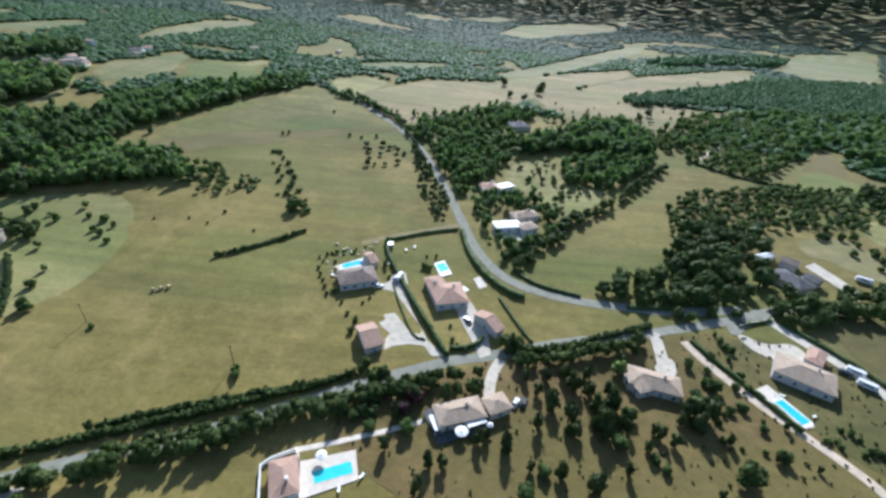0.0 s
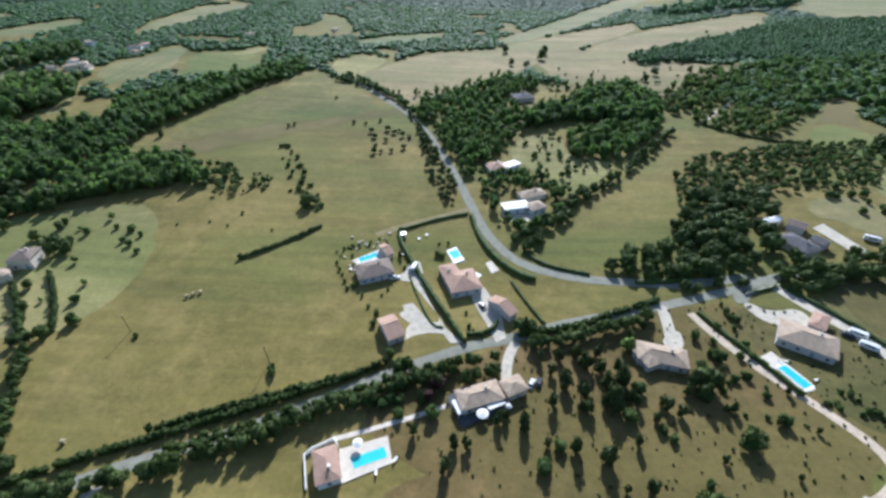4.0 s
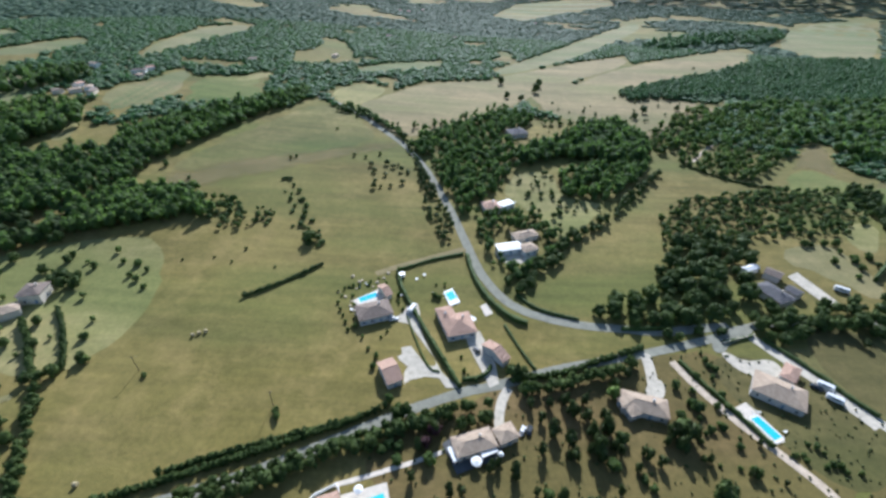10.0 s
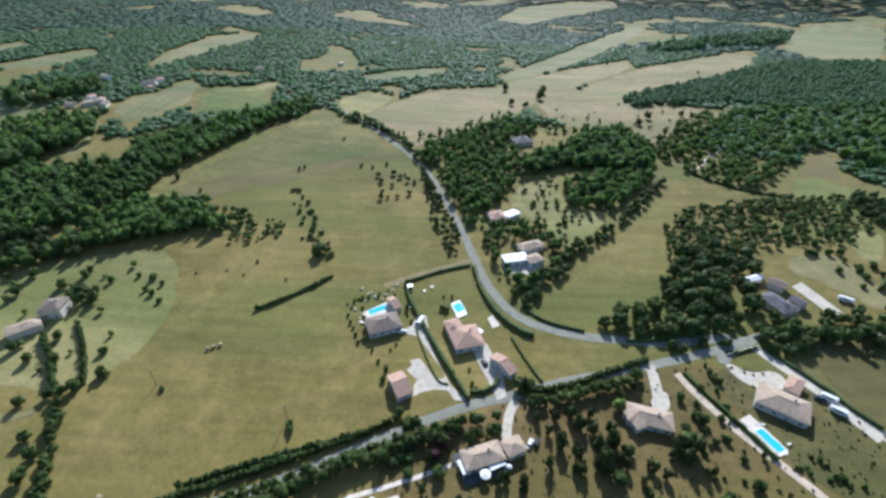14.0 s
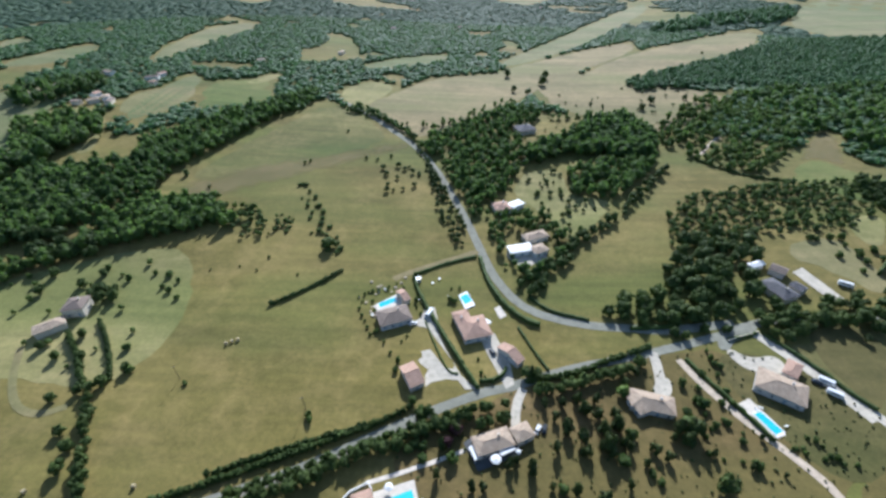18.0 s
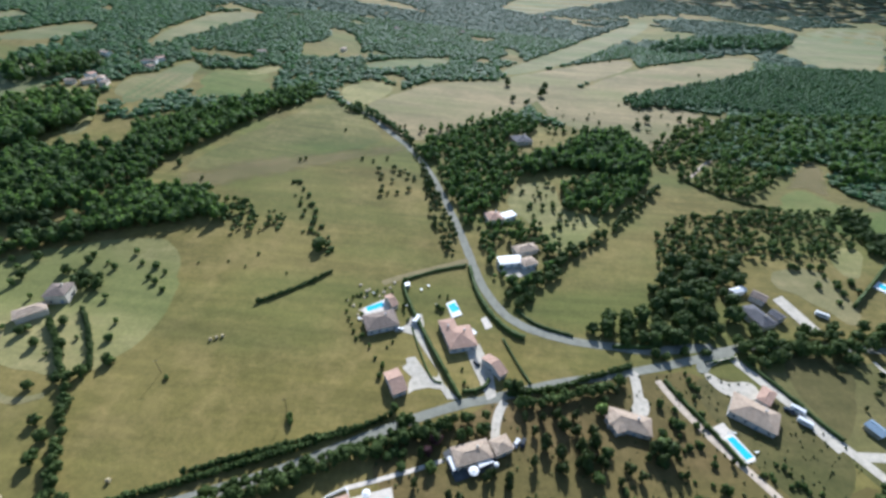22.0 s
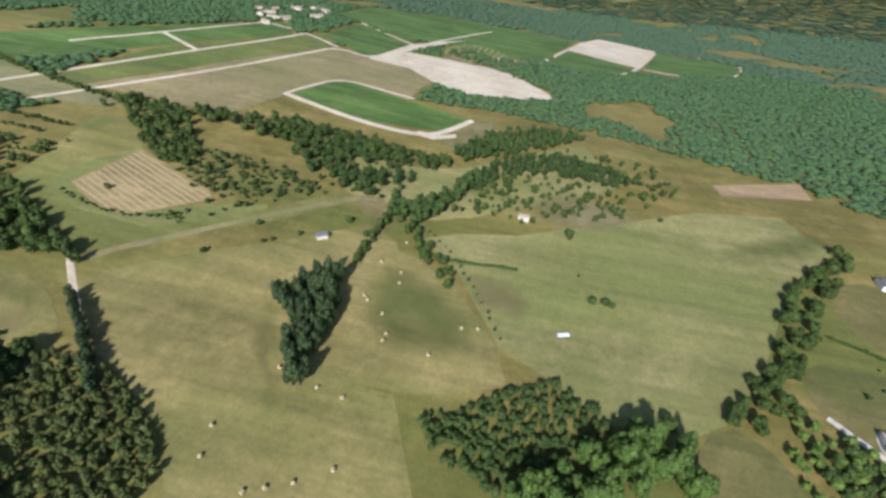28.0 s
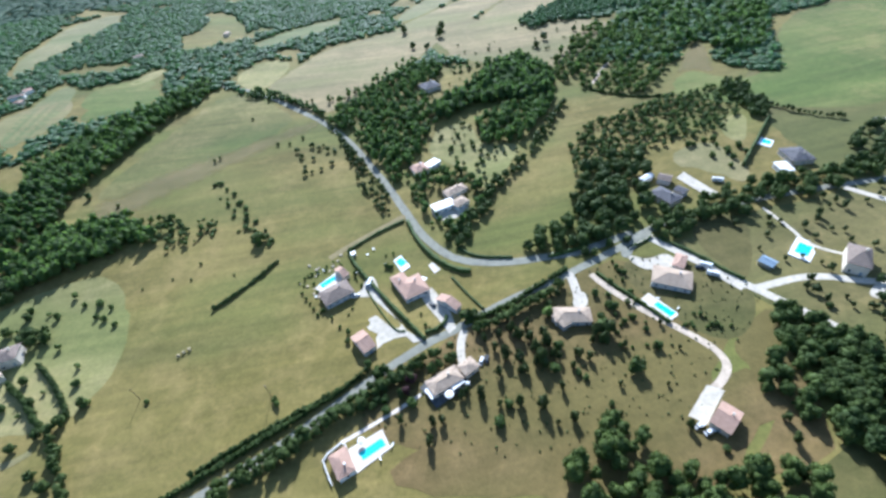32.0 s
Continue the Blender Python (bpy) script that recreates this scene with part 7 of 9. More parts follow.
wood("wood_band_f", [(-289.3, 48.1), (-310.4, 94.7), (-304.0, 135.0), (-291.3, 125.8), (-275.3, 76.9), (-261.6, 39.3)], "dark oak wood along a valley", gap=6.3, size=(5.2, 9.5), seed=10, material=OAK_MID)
wood("wood_east_scrub", [(129.2, 243.3), (159.7, 265.4), (189.5, 271.3), (231.6, 277.4), (299.1, 281.2), (276.5, 246.9), (229.5, 220.1), (195.8, 218.6), (166.2, 212.5), (144.7, 215.4), (119.3, 205.4)], "scrub oak hillside", gap=4.2, size=(2.4, 5.6), material=SCRUB, seed=11, thin=0.26, tall=0.85)
grove_in([(122.7, 215.4), (173.1, 218.6), (166.9, 201.7), (146.2, 160.1), (122.6, 144.9), (99.1, 142.9), (64.2, 144.1), (65.9, 150.7), (100.4, 165.9)], "dark green oak at a lane junction", gap=7, size=(6, 10), seed=12, thin=0.15)
wood("wood_east_far", [(162.4, 366.3), (205.8, 417.9), (254.7, 467.1), (315.0, 414.7), (277.7, 343.4), (218.7, 288.6), (202.1, 292.7), (172.3, 328.9)], "scrubby plantation on the eastern hill", gap=5.6, size=(3, 7), seed=13, thin=0.24, material=SCRUB, holes=[(191.9, 329.5, 6), (202.3, 340.4, 6), (213.7, 352.9, 6), (225.1, 364.9, 6), (239.5, 380.3, 6), (252.9, 393.9, 6), (267.1, 408.3, 6), (219.1, 388.3, 6), (196.6, 360.7, 6), (181.6, 340.3, 6), (236.1, 351.4, 7), (247.7, 348.3, 8)])
wood("wood_east_oaks", [(162.4, 366.3), (205.8, 417.9), (254.7, 467.1), (315.0, 414.7), (277.7, 343.4), (218.7, 288.6), (202.1, 292.7), (172.3, 328.9)], "oaks standing in scrub", gap=14, size=(5, 9), seed=213, thin=0.4, material=OAK_MID)
wood("wood_plantation", [(20.6, -117.9), (-2.7, -132.2), (-35.9, -150.2), (-57.4, -132.5), (-29.5, -109.3), (-17.2, -95.5), (17.9, -110.8)], "young olive green plantation", gap=3.5, size=(2.8, 4.6), material=SCRUB, seed=15)
wood("wood_tall", [(-17.2, -95.5), (-58.6, -135.2), (-80.8, -129.7), (-83.3, -114.4), (-59.2, -109.0), (-36.2, -93.5)], "tall bright green wood", gap=5.2, size=(5.5, 9), seed=16, tall=1.6, crowns=NEAR_CROWNS, material=LIME_WOOD)
wood("wood_corner", [(133.1, 32.9), (153.7, 12.9), (175.5, -42.6), (184.5, -69.6), (177.5, -102.7), (169.2, -104.9), (161.8, -72.2), (131.9, -53.2), (122.6, -43.2), (125.6, -40.5), (133.1, -2.9)], "oak wood beside a mown meadow", gap=6.0, size=(6, 11), seed=17, tall=1.0, crowns=NEAR_CROWNS, material=HEDGE)
grove_in([(153.0, 81.6), (173.5, 54.1), (153.8, 21.1), (127.0, 21.4), (120.7, 51.9)], "dark oak above a villa", gap=5.2, size=(4.5, 7.5), seed=18, tall=1.1)
grove_in([(98.7, -156.5), (86.1, -178.6), (74.0, -187.1), (71.0, -170.3), (65.5, -139.0), (63.3, -117.5), (70.5, -115.7), (82.0, -135.1)], "tall dark poplar in a copse", gap=5.0, size=(8.5, 11.5), seed=19, tall=1.3, key="poplar")
hedge("hedge_lane_north", [(-91.5, 71.6), (-64.4, 82.9), (-34.9, 92.6), (-23.5, 99.3)], 2.4, 2.6, "dark clipped hedge along the lane")
grove_along([(-83.7, 63.9), (-60.5, 72.3), (-47.5, 78.4), (-33.5, 84.9), (-14.5, 92.7), (4.0, 99.0)], "dark green tree lining the lane", gap=3.2, size=(3.4, 5.0), seed=4, spread=0.8, tall=1.1)
grove_in([(-22.0, 96.9), (-10.0, 99.6), (15.7, 101.7), (13.5, 91.8), (2.1, 90.0), (-3.6, 87.1), (-20.5, 84.6)], "dark green tree between lane and villa", gap=4.6, size=(3.5, 5.5), seed=141, tall=1.25, thin=0.1)
clipped_hedge("hedge_house_a", [(-27.7, 178.8), (-25.4, 167.9), (-13.1, 141.6), (-2.6, 121.2), (3.8, 108.5)], 2.2, 2.4, "long dark hedge between two gardens")
clipped_hedge("hedge_house_b_front", [(4.5, 112.3), (9.4, 112.5), (14.5, 115.0), (16.3, 119.1)], 1.8, 1.9, "dark clipped hedge before a garden", seed=67)
clipped_hedge("hedge_house_b_top", [(-25.8, 181.2), (-9.6, 190.9), (6.6, 196.8)], 1.8, 1.6, "low clipped hedge at the garden's end")
clipped_hedge("hedge_road", [(8.5, 195.4), (11.5, 176.3), (18.9, 157.7), (28.5, 146.7), (34.7, 144.4)], 2.6, 2.3, "dark hedge along the road")
hedge("hedge_meadow", [(-98.0, 155.3), (-82.8, 166.2), (-66.8, 183.1)], 2.6, 2.2, "single dark hedge in a meadow")

def forest(name, r0, r1, gap, height, crowns, seed, label):
    """Woodland between two distances, thinned by clearings, off the open land."""
    rng = np.random.default_rng(seed)
    g = np.arange(-r1, r1, gap)
    x, y = np.meshgrid(g, g)
    x = x.ravel() + rng.uniform(-0.45, 0.45, x.size) * gap
    y = y.ravel() + rng.uniform(-0.45, 0.45, y.size) * gap
    r = np.hypot(x, y)
    keep = (r > r0) & (r <= r1)
    x, y = x[keep], y[keep]
    keep = np.ones(len(x), bool)
    for poly in OPEN:
        for dx, dy in ((0, 0), (0.7, 0), (-0.7, 0), (0, 0.7), (0, -0.7)):
            keep &= ~inside(poly, x + dx * gap, y + dy * gap)
    x, y = x[keep], y[keep]
    clear = np.array([noise.noise((a / 170, b / 170, 3.7)) + 0.4 * noise.noise((a / 50, b / 50, 9.1)) for a, b in zip(x, y)])
    keep = clear < (0.42 if r0 < 1500 else 0.62)
    x, y = x[keep], y[keep]
    size = gap * rng.uniform(1.4, 2.1, len(x)) * (1 if r0 < 800 else 1.25)
    # both leaf colours have the haze of distance mixed in
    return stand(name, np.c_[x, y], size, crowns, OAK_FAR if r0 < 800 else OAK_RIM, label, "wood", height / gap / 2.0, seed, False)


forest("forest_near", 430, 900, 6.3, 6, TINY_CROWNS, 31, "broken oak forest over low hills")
forest("forest_far", 900, 1700, 10.5, 4.2, FAR_CROWNS, 32, "wide distant oak forest with haze in its leaf colour")
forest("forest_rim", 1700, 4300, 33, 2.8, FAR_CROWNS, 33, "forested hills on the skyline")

# rows and thickets
grove_in([(24.4, 170.5), (42.8, 185.9), (63.2, 210.4), (84.9, 230.1), (110.0, 254.3), (152.8, 306.9), (154.4, 299.7), (107.9, 245.2), (86.4, 222.3), (64.5, 200.8), (43.5, 170.6), (32.3, 162.6)], "dark oak edging a field", gap=4.6, size=(4, 6.5), seed=41)
grove_in([(61.0, 152.1), (79.7, 161.4), (103.2, 165.9), (99.9, 144.7), (79.5, 144.4), (72.7, 147.1)], "dark green oak at a road bend", gap=6, size=(5, 9), seed=42, thin=0.2)
grove_in([(146.2, 160.1), (162.3, 148.6), (191.1, 145.0), (180.4, 131.7), (174.6, 145.0), (146.2, 131.6), (136.0, 138.1)], "dark oak beside a white track", gap=6, size=(5, 8), seed=43, thin=0.25)
grove_in([(199.0, 218.5), (212.6, 224.4), (231.8, 196.0), (209.6, 168.2), (204.6, 186.3)], "low scrub bush beside sheds", gap=6.5, size=(3, 5), seed=44, thin=0.4, key="bush")
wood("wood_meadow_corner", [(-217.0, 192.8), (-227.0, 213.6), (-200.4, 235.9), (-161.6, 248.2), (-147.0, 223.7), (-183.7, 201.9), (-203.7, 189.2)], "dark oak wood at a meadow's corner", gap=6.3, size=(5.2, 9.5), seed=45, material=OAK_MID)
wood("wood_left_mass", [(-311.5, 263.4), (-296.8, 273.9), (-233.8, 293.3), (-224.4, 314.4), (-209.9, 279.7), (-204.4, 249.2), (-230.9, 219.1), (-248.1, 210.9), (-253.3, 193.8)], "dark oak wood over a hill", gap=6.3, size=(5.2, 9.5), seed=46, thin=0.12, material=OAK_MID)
grove_in([(-265.8, 208.7), (-225.5, 202.4), (-199.4, 189.7), (-208.9, 183.7), (-234.7, 171.7)], "dark oak above a pale field", gap=7, size=(6, 10), seed=47)
grove_in([(-156.0, 232.0), (-138.4, 240.9), (-102.2, 229.0), (-88.7, 212.4), (-104.1, 213.6), (-127.6, 214.0)], "low scrub bush in a meadow", gap=6, size=(2, 4.5), seed=48, thin=0.5, key="bush", tall=0.6)
grove_in([(-123.6, 276.8), (-118.4, 281.7), (-101.1, 256.4), (-77.3, 213.5), (-70.3, 195.1), (-78.3, 191.9), (-87.7, 212.4), (-108.1, 248.3)], "scrubby bush in a meadow row", gap=4.2, size=(2, 4.8), seed=49, thin=0.35, key="bush", tall=0.62)
grove_in([(-62.1, 298.7), (-48.6, 310.0), (-32.0, 293.4), (-32.2, 272.3), (-46.9, 262.9), (-57.6, 269.4)], "dark tree in a meadow clump", gap=5.5, size=(2.5, 5.5), seed=50, thin=0.35, tall=0.75)
grove_in([(-38.4, 343.0), (-21.8, 299.1), (-0.3, 208.2), (-6.8, 202.4), (-16.9, 244.0), (-28.8, 307.7)], "scrubby tree beside the road", gap=4.2, size=(2.5, 5), seed=51, thin=0.2)
wood("thicket_copse_top", [(-36.5, 380.5), (27.8, 436.3), (55.6, 458.0), (102.5, 411.6), (119.0, 390.5), (49.3, 422.5), (25.7, 396.8), (-25.0, 356.7)], "scattered oaks above the wood", gap=8, size=(4, 7), seed=52, thin=0.55, material=OAK_MID)
wood("wood_west_big", [(-274.8, -95.3), (-307.1, -66.7), (-270.2, -20.3), (-242.1, -28.3), (-233.9, -44.9), (-230.2, -82.1)], "large dark wood among houses", gap=5.4, size=(5, 9), seed=54, tall=1.25)
wood("wood_west_ridge", [(-415.0, -180.4), (-466.3, -136.5), (-356.5, -83.4), (-309.9, -39.2), (-306.4, -62.8), (-297.0, -98.9), (-363.9, -130.3)], "dark wood running down a ridge", gap=7, size=(5, 8.5), seed=55, material=OAK_MID, thin=0.38)
wood("wood_west_row", [(-311.7, -47.2), (-322.0, -13.9), (-294.8, 64.7), (-332.9, 138.6), (-308.0, 133.6), (-263.2, 60.9), (-276.6, -0.7)], "oak row along a valley", gap=7.5, size=(7, 11), seed=56, material=OAK_MID)
wood("wood_west_strip", [(-530.3, -84.3), (-489.0, -29.5), (-382.5, 60.2), (-377.3, 38.6), (-439.1, -29.9)], "strip of wood on a heath", gap=9, size=(7, 11), seed=57, material=OAK_MID)
wood("wood_west_near_lane", [(-152.2, -152.9), (-150.8, -131.6), (-146.7, -96.0), (-141.4, -90.5), (-132.6, -117.1), (-128.3, -141.5)], "bushy slope", gap=6, size=(4, 7), seed=58, material=SCRUB)
grove_in([(-199.2, -286.9), (-208.6, -284.3), (-160.2, -215.3), (-129.7, -158.1), (-101.7, -139.2), (-96.9, -152.9), (-129.2, -183.3), (-150.7, -232.3)], "dark bush edging a hay field", gap=6, size=(5, 8), seed=59, thin=0.15)
grove_in([(-131.8, -161.1), (-146.7, -152.7), (-164.4, -127.4), (-152.4, -100.0), (-142.7, -87.4), (-135.3, -97.1), (-127.1, -110.7), (-120.5, -128.0), (-118.6, -144.6)], "bright green bush on a bank", gap=4.6, size=(2.2, 6), seed=60, key="lime", thin=0.22)
grove_in([(-82.6, -113.2), (-99.0, -103.3), (-120.3, -69.3), (-114.5, -69.5), (-92.7, -94.7)], "dark bush between two plots", gap=5, size=(4, 6), seed=61)
wood("wood_hill", [(304.8, -282.4), (288.4, -301.8), (262.8, -299.5), (213.1, -308.8), (173.0, -320.0), (135.7, -319.1), (89.1, -313.8), (42.2, -316.3), (48.2, -304.7), (86.9, -293.4), (123.8, -291.0), (155.5, -286.0), (203.4, -293.3), (242.5, -291.0), (274.7, -279.8)], "dark oak belt below vineyards", gap=5.5, size=(5, 8.5), seed=62, thin=0.08)
wood("wood_hill_knoll", [(276.2, -276.1), (241.4, -289.6), (206.1, -261.3), (201.2, -234.6), (217.1, -234.7), (244.7, -249.0)], "dark oaks over a scrubby slope", gap=5.2, size=(4, 7.5), seed=262, thin=0.2)
wood("wood_hill_low", [(165.3, -296.6), (128.9, -303.0), (100.8, -280.3), (75.0, -269.1), (91.8, -251.4), (113.6, -257.9), (140.8, -273.6)], "oaks above a farm track", gap=5.2, size=(4, 7.5), seed=263, thin=0.25)
wood("scrub_hill_slope", [(212.1, -233.3), (203.3, -260.2), (155.6, -262.7), (113.4, -248.8), (103.0, -242.0), (167.0, -217.8)], "scattered bushes on a pale slope", gap=5.0, size=(1.6, 3.6), seed=264, thin=0.35, material=SCRUB, tall=0.8)
wood("wood_hill_left", [(459.3, -112.3), (462.1, -139.6), (458.9, -172.4), (426.7, -196.0), (397.8, -197.1), (342.0, -214.5), (293.3, -231.6), (282.2, -251.2), (285.6, -215.7), (279.6, -185.6), (291.0, -163.7), (301.2, -142.8), (351.7, -125.2), (418.0, -109.9)], "scrub wood on a hillside", gap=5.5, size=(2.5, 6), seed=63, thin=0.5, material=SCRUB)
wood("wood_hill_point", [(301.2, -142.8), (291.0, -163.7), (279.6, -185.6), (256.6, -180.8), (217.5, -161.8), (211.6, -147.9), (223.9, -142.9), (278.9, -139.6)], "oaks in a field corner", gap=6, size=(5, 9), seed=163, thin=0.15)
grove_in([(298.4, -142.3), (276.9, -165.5), (229.6, -167.8), (203.9, -155.2), (214.3, -147.8), (257.4, -140.9)], "dark oak beside a farm track", gap=6.5, size=(6, 9), seed=64, thin=0.5)
wood("wood_scrub_hill", [(43.7, -249.5), (23.9, -304.0), (-39.5, -376.1), (-106.5, -374.3), (-120.1, -328.9), (-72.6, -285.1), (-31.3, -273.0), (-1.1, -269.4)], "scrub oaks on stony ground", gap=6.5, size=(2.5, 6), seed=65, thin=0.5)
wood("wood_junction_hill", [(71.6, -242.1), (47.5, -260.0), (24.8, -307.4), (16.1, -302.0), (41.9, -244.5), (59.0, -226.1)], "oaks at a hay field's head", gap=6.5, size=(6, 9), seed=66, material=OAK_MID)
grove_in([(56.3, -228.0), (51.0, -231.8), (20.7, -201.4), (18.3, -186.0), (39.2, -202.6)], "dark bush along a ditch", gap=5, size=(4, 6), seed=67)
wood("wood_corner_low", [(148.0, -14.6), (167.9, -24.2), (174.9, -51.1), (164.1, -58.9), (145.3, -52.2), (122.2, -40.8), (122.6, -32.4)], "dark wood at a field corner", gap=6.4, size=(6, 10), seed=68, tall=1.05, crowns=NEAR_CROWNS, material=HEDGE)
grove_in([(62.7, 54.6), (79.1, 33.6), (115.5, 20.4), (106.7, 8.4), (80.8, 9.7), (59.3, 20.3), (40.9, 21.2), (34.2, 35.0)], "tall dark oak on a garden slope", gap=5, size=(5, 8.5), seed=69, thin=0.15, tall=1.3)
grove_in([(152.9, 87.0), (169.9, 58.0), (157.4, 20.7), (155.8, -25.5), (134.8, -18.0), (147.4, 16.4), (138.0, 46.9)], "dark oak between two gardens", gap=5, size=(4.5, 7), seed=70, tall=1.1, thin=0.1)
grove_in([(135.4, 151.8), (201.6, 163.1), (284.4, 155.7), (278.8, 136.8), (189.5, 143.6), (135.2, 133.6)], "dark oak along the lane", gap=6.5, size=(5, 8), seed=71, thin=0.1)
# hazed leaf colour, as in the far forest
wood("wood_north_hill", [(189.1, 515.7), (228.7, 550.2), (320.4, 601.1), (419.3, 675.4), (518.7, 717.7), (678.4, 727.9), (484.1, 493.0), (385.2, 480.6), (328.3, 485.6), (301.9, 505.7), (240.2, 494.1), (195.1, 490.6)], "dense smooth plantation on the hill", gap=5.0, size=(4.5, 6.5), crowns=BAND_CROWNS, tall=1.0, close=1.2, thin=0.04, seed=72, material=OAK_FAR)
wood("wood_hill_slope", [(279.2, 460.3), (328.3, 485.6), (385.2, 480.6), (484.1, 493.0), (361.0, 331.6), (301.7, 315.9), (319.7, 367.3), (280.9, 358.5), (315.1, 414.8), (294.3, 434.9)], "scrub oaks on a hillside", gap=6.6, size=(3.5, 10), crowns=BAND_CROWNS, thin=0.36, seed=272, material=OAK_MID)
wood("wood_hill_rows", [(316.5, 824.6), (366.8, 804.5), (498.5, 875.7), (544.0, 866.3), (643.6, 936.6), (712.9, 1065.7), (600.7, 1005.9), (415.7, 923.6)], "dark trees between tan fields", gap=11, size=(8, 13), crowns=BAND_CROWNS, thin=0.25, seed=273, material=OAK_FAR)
grove_in([(273.4, 83.0), (288.2, 52.3), (230.6, 44.9), (205.4, 44.7), (238.6, 70.8)], "dark oak beside a ridge track", gap=6.5, size=(6, 9), seed=73)
grove_in([(245.9, 13.3), (191.7, -35.6), (169.3, -50.3), (165.3, -42.8), (196.3, -9.8)], "dark oak edging a garden", gap=6.5, size=(5, 8), seed=74, thin=0.15)
grove_in([(208.3, 86.8), (227.6, 50.8), (189.8, 31.4), (177.0, 55.0)], "small garden tree in a row", gap=7, size=(3, 5), seed=75, thin=0.3)

hedge("hedge_lane_west", [(-191.1, 0.7), (-178.3, 13.3), (-164.0, 26.1), (-141.7, 41.9), (-113.5, 59.7), (-86.7, 69.9), (-56.8, 82.8), (-31.5, 94.1)], 2.8, 2.8, "dark hedge along the western lane", seed=81)
grove_along([(-171.0, 5.4), (-157.2, 21.8), (-141.4, 33.9), (-122.4, 44.5), (-102.2, 54.2), (-74.5, 61.1), (-39.3, 78.8), (-3.5, 94.9)], "dark green tree lining the lane", gap=3.2, size=(4.5, 7), seed=82, spread=1.4)
hedge("hedge_lane_mid", [(23.3, 112.2), (42.9, 115.5), (58.2, 122.1), (82.3, 131.1)], 3.0, 2.6, "dark hedge beside the lane", seed=83)
grove_along([(25.8, 105.0), (41.7, 109.5), (58.4, 114.4), (76.8, 122.4)], "dark green tree below the lane", gap=3.0, size=(4, 6), seed=84, spread=1.2)
clipped_hedge("hedge_triangle", [(76.2, 141.9), (86.3, 142.1), (96.6, 142.9)], 2.2, 2.0, "clipped hedge at the road's bend", seed=85)
clipped_hedge("hedge_track", [(93.9, 123.7), (97.8, 113.1), (101.8, 104.4), (105.3, 95.5), (109.0, 85.8)], 1.7, 1.8, "clipped dark hedge along a track", seed=86)
clipped_hedge("hedge_track_east", [(117.3, 134.7), (131.2, 138.1)], 1.6, 1.5, "low clipped hedge by a villa's gate", seed=87)
clipped_hedge("hedge_track_far", [(135.0, 136.4), (143.8, 121.0), (149.3, 105.1), (153.2, 98.0)], 2.0, 1.8, "clipped hedge along a white track", seed=88)
hedge("hedge_field_east", [(182.2, 317.9), (199.1, 295.8), (215.4, 285.0), (232.3, 280.6)], 2.4, 2.2, "dark hedge along a field", seed=89)
clipped_hedge("hedge_bend_north", [(32.0, 164.2), (40.1, 153.8), (58.6, 147.6)], 1.8, 1.4, "low hedge at a field's edge", seed=90)
grove_along([(-151.7, 99.5), (-135.7, 72.3), (-125.5, 54.5)], "bushy tree across a meadow", gap=3.0, size=(3.5, 5.5), seed=91, spread=1.4, group="trees across a meadow")
hedge("hedge_farm_a", [(-183.1, 132.5), (-169.1, 118.6), (-157.9, 105.2)], 3.0, 4.0, "garden hedge", seed=92)
hedge("hedge_farm_b", [(-174.3, 140.6), (-159.2, 124.4), (-148.6, 108.2)], 2.5, 3.0, "garden hedge", seed=93)
grove_along([(182.7, -132.2), (150.4, -107.9), (133.6, -92.9)], "slender young poplar in a row", gap=3.0, size=(7, 9), key="poplar", seed=94, spread=0.6, group="poplar row")
clipped_hedge("hedge_garden_drive", [(-19.9, 146.6), (-13.6, 128.4), (-8.3, 116.7), (-4.3, 116.0)], 0.9, 0.8, "low hedge edging a drive", seed=95)
clipped_hedge("hedge_house_b_right", [(24.3, 143.0), (29.0, 129.9), (34.3, 118.1)], 1.3, 1.1, "low garden hedge", seed=96)
clipped_hedge("hedge_works", [(268.0, 221.3), (214.7, 177.6)], 2.2, 3.5, "tall dark hedge between gardens", seed=97)
hedge("hedge_barn_row", [(12.9, -112.7), (-2.7, -132.2), (-33.5, -150.5)], 2.0, 2.5, "plantation's bushy edge", material=SCRUB, seed=98)

# ---------------------------------------------------------------- garden trees
for x, y, h in [(21.1, 74.2, 6), (13.4, 76.2, 5), (-10.4, 83.1, 5), (-12.1, 72.6, 5), (0.1, 68.6, 5), (3.8, 68.4, 5), (-2.6, 61.6, 6), (34.5, 67.8, 6), (42.4, 64.2, 7), (-5.1, 88.8, 7), (30.8, 82.1, 6), (36.3, 90.5, 7), (43.9, 97.7, 7), (40.5, 85.7, 7), (49.1, 83.4, 9), (54.5, 90.8, 8), (48.9, 95.8, 6), (66.4, 105.4, 7), (68.9, 101.9, 6), (65.6, 81.7, 5), (81.7, 88.5, 9), (80.3, 94.7, 7)]:
    tree(x, y, h * 1.25, "slim", "dark green garden tree throwing a long shadow on dry grass")
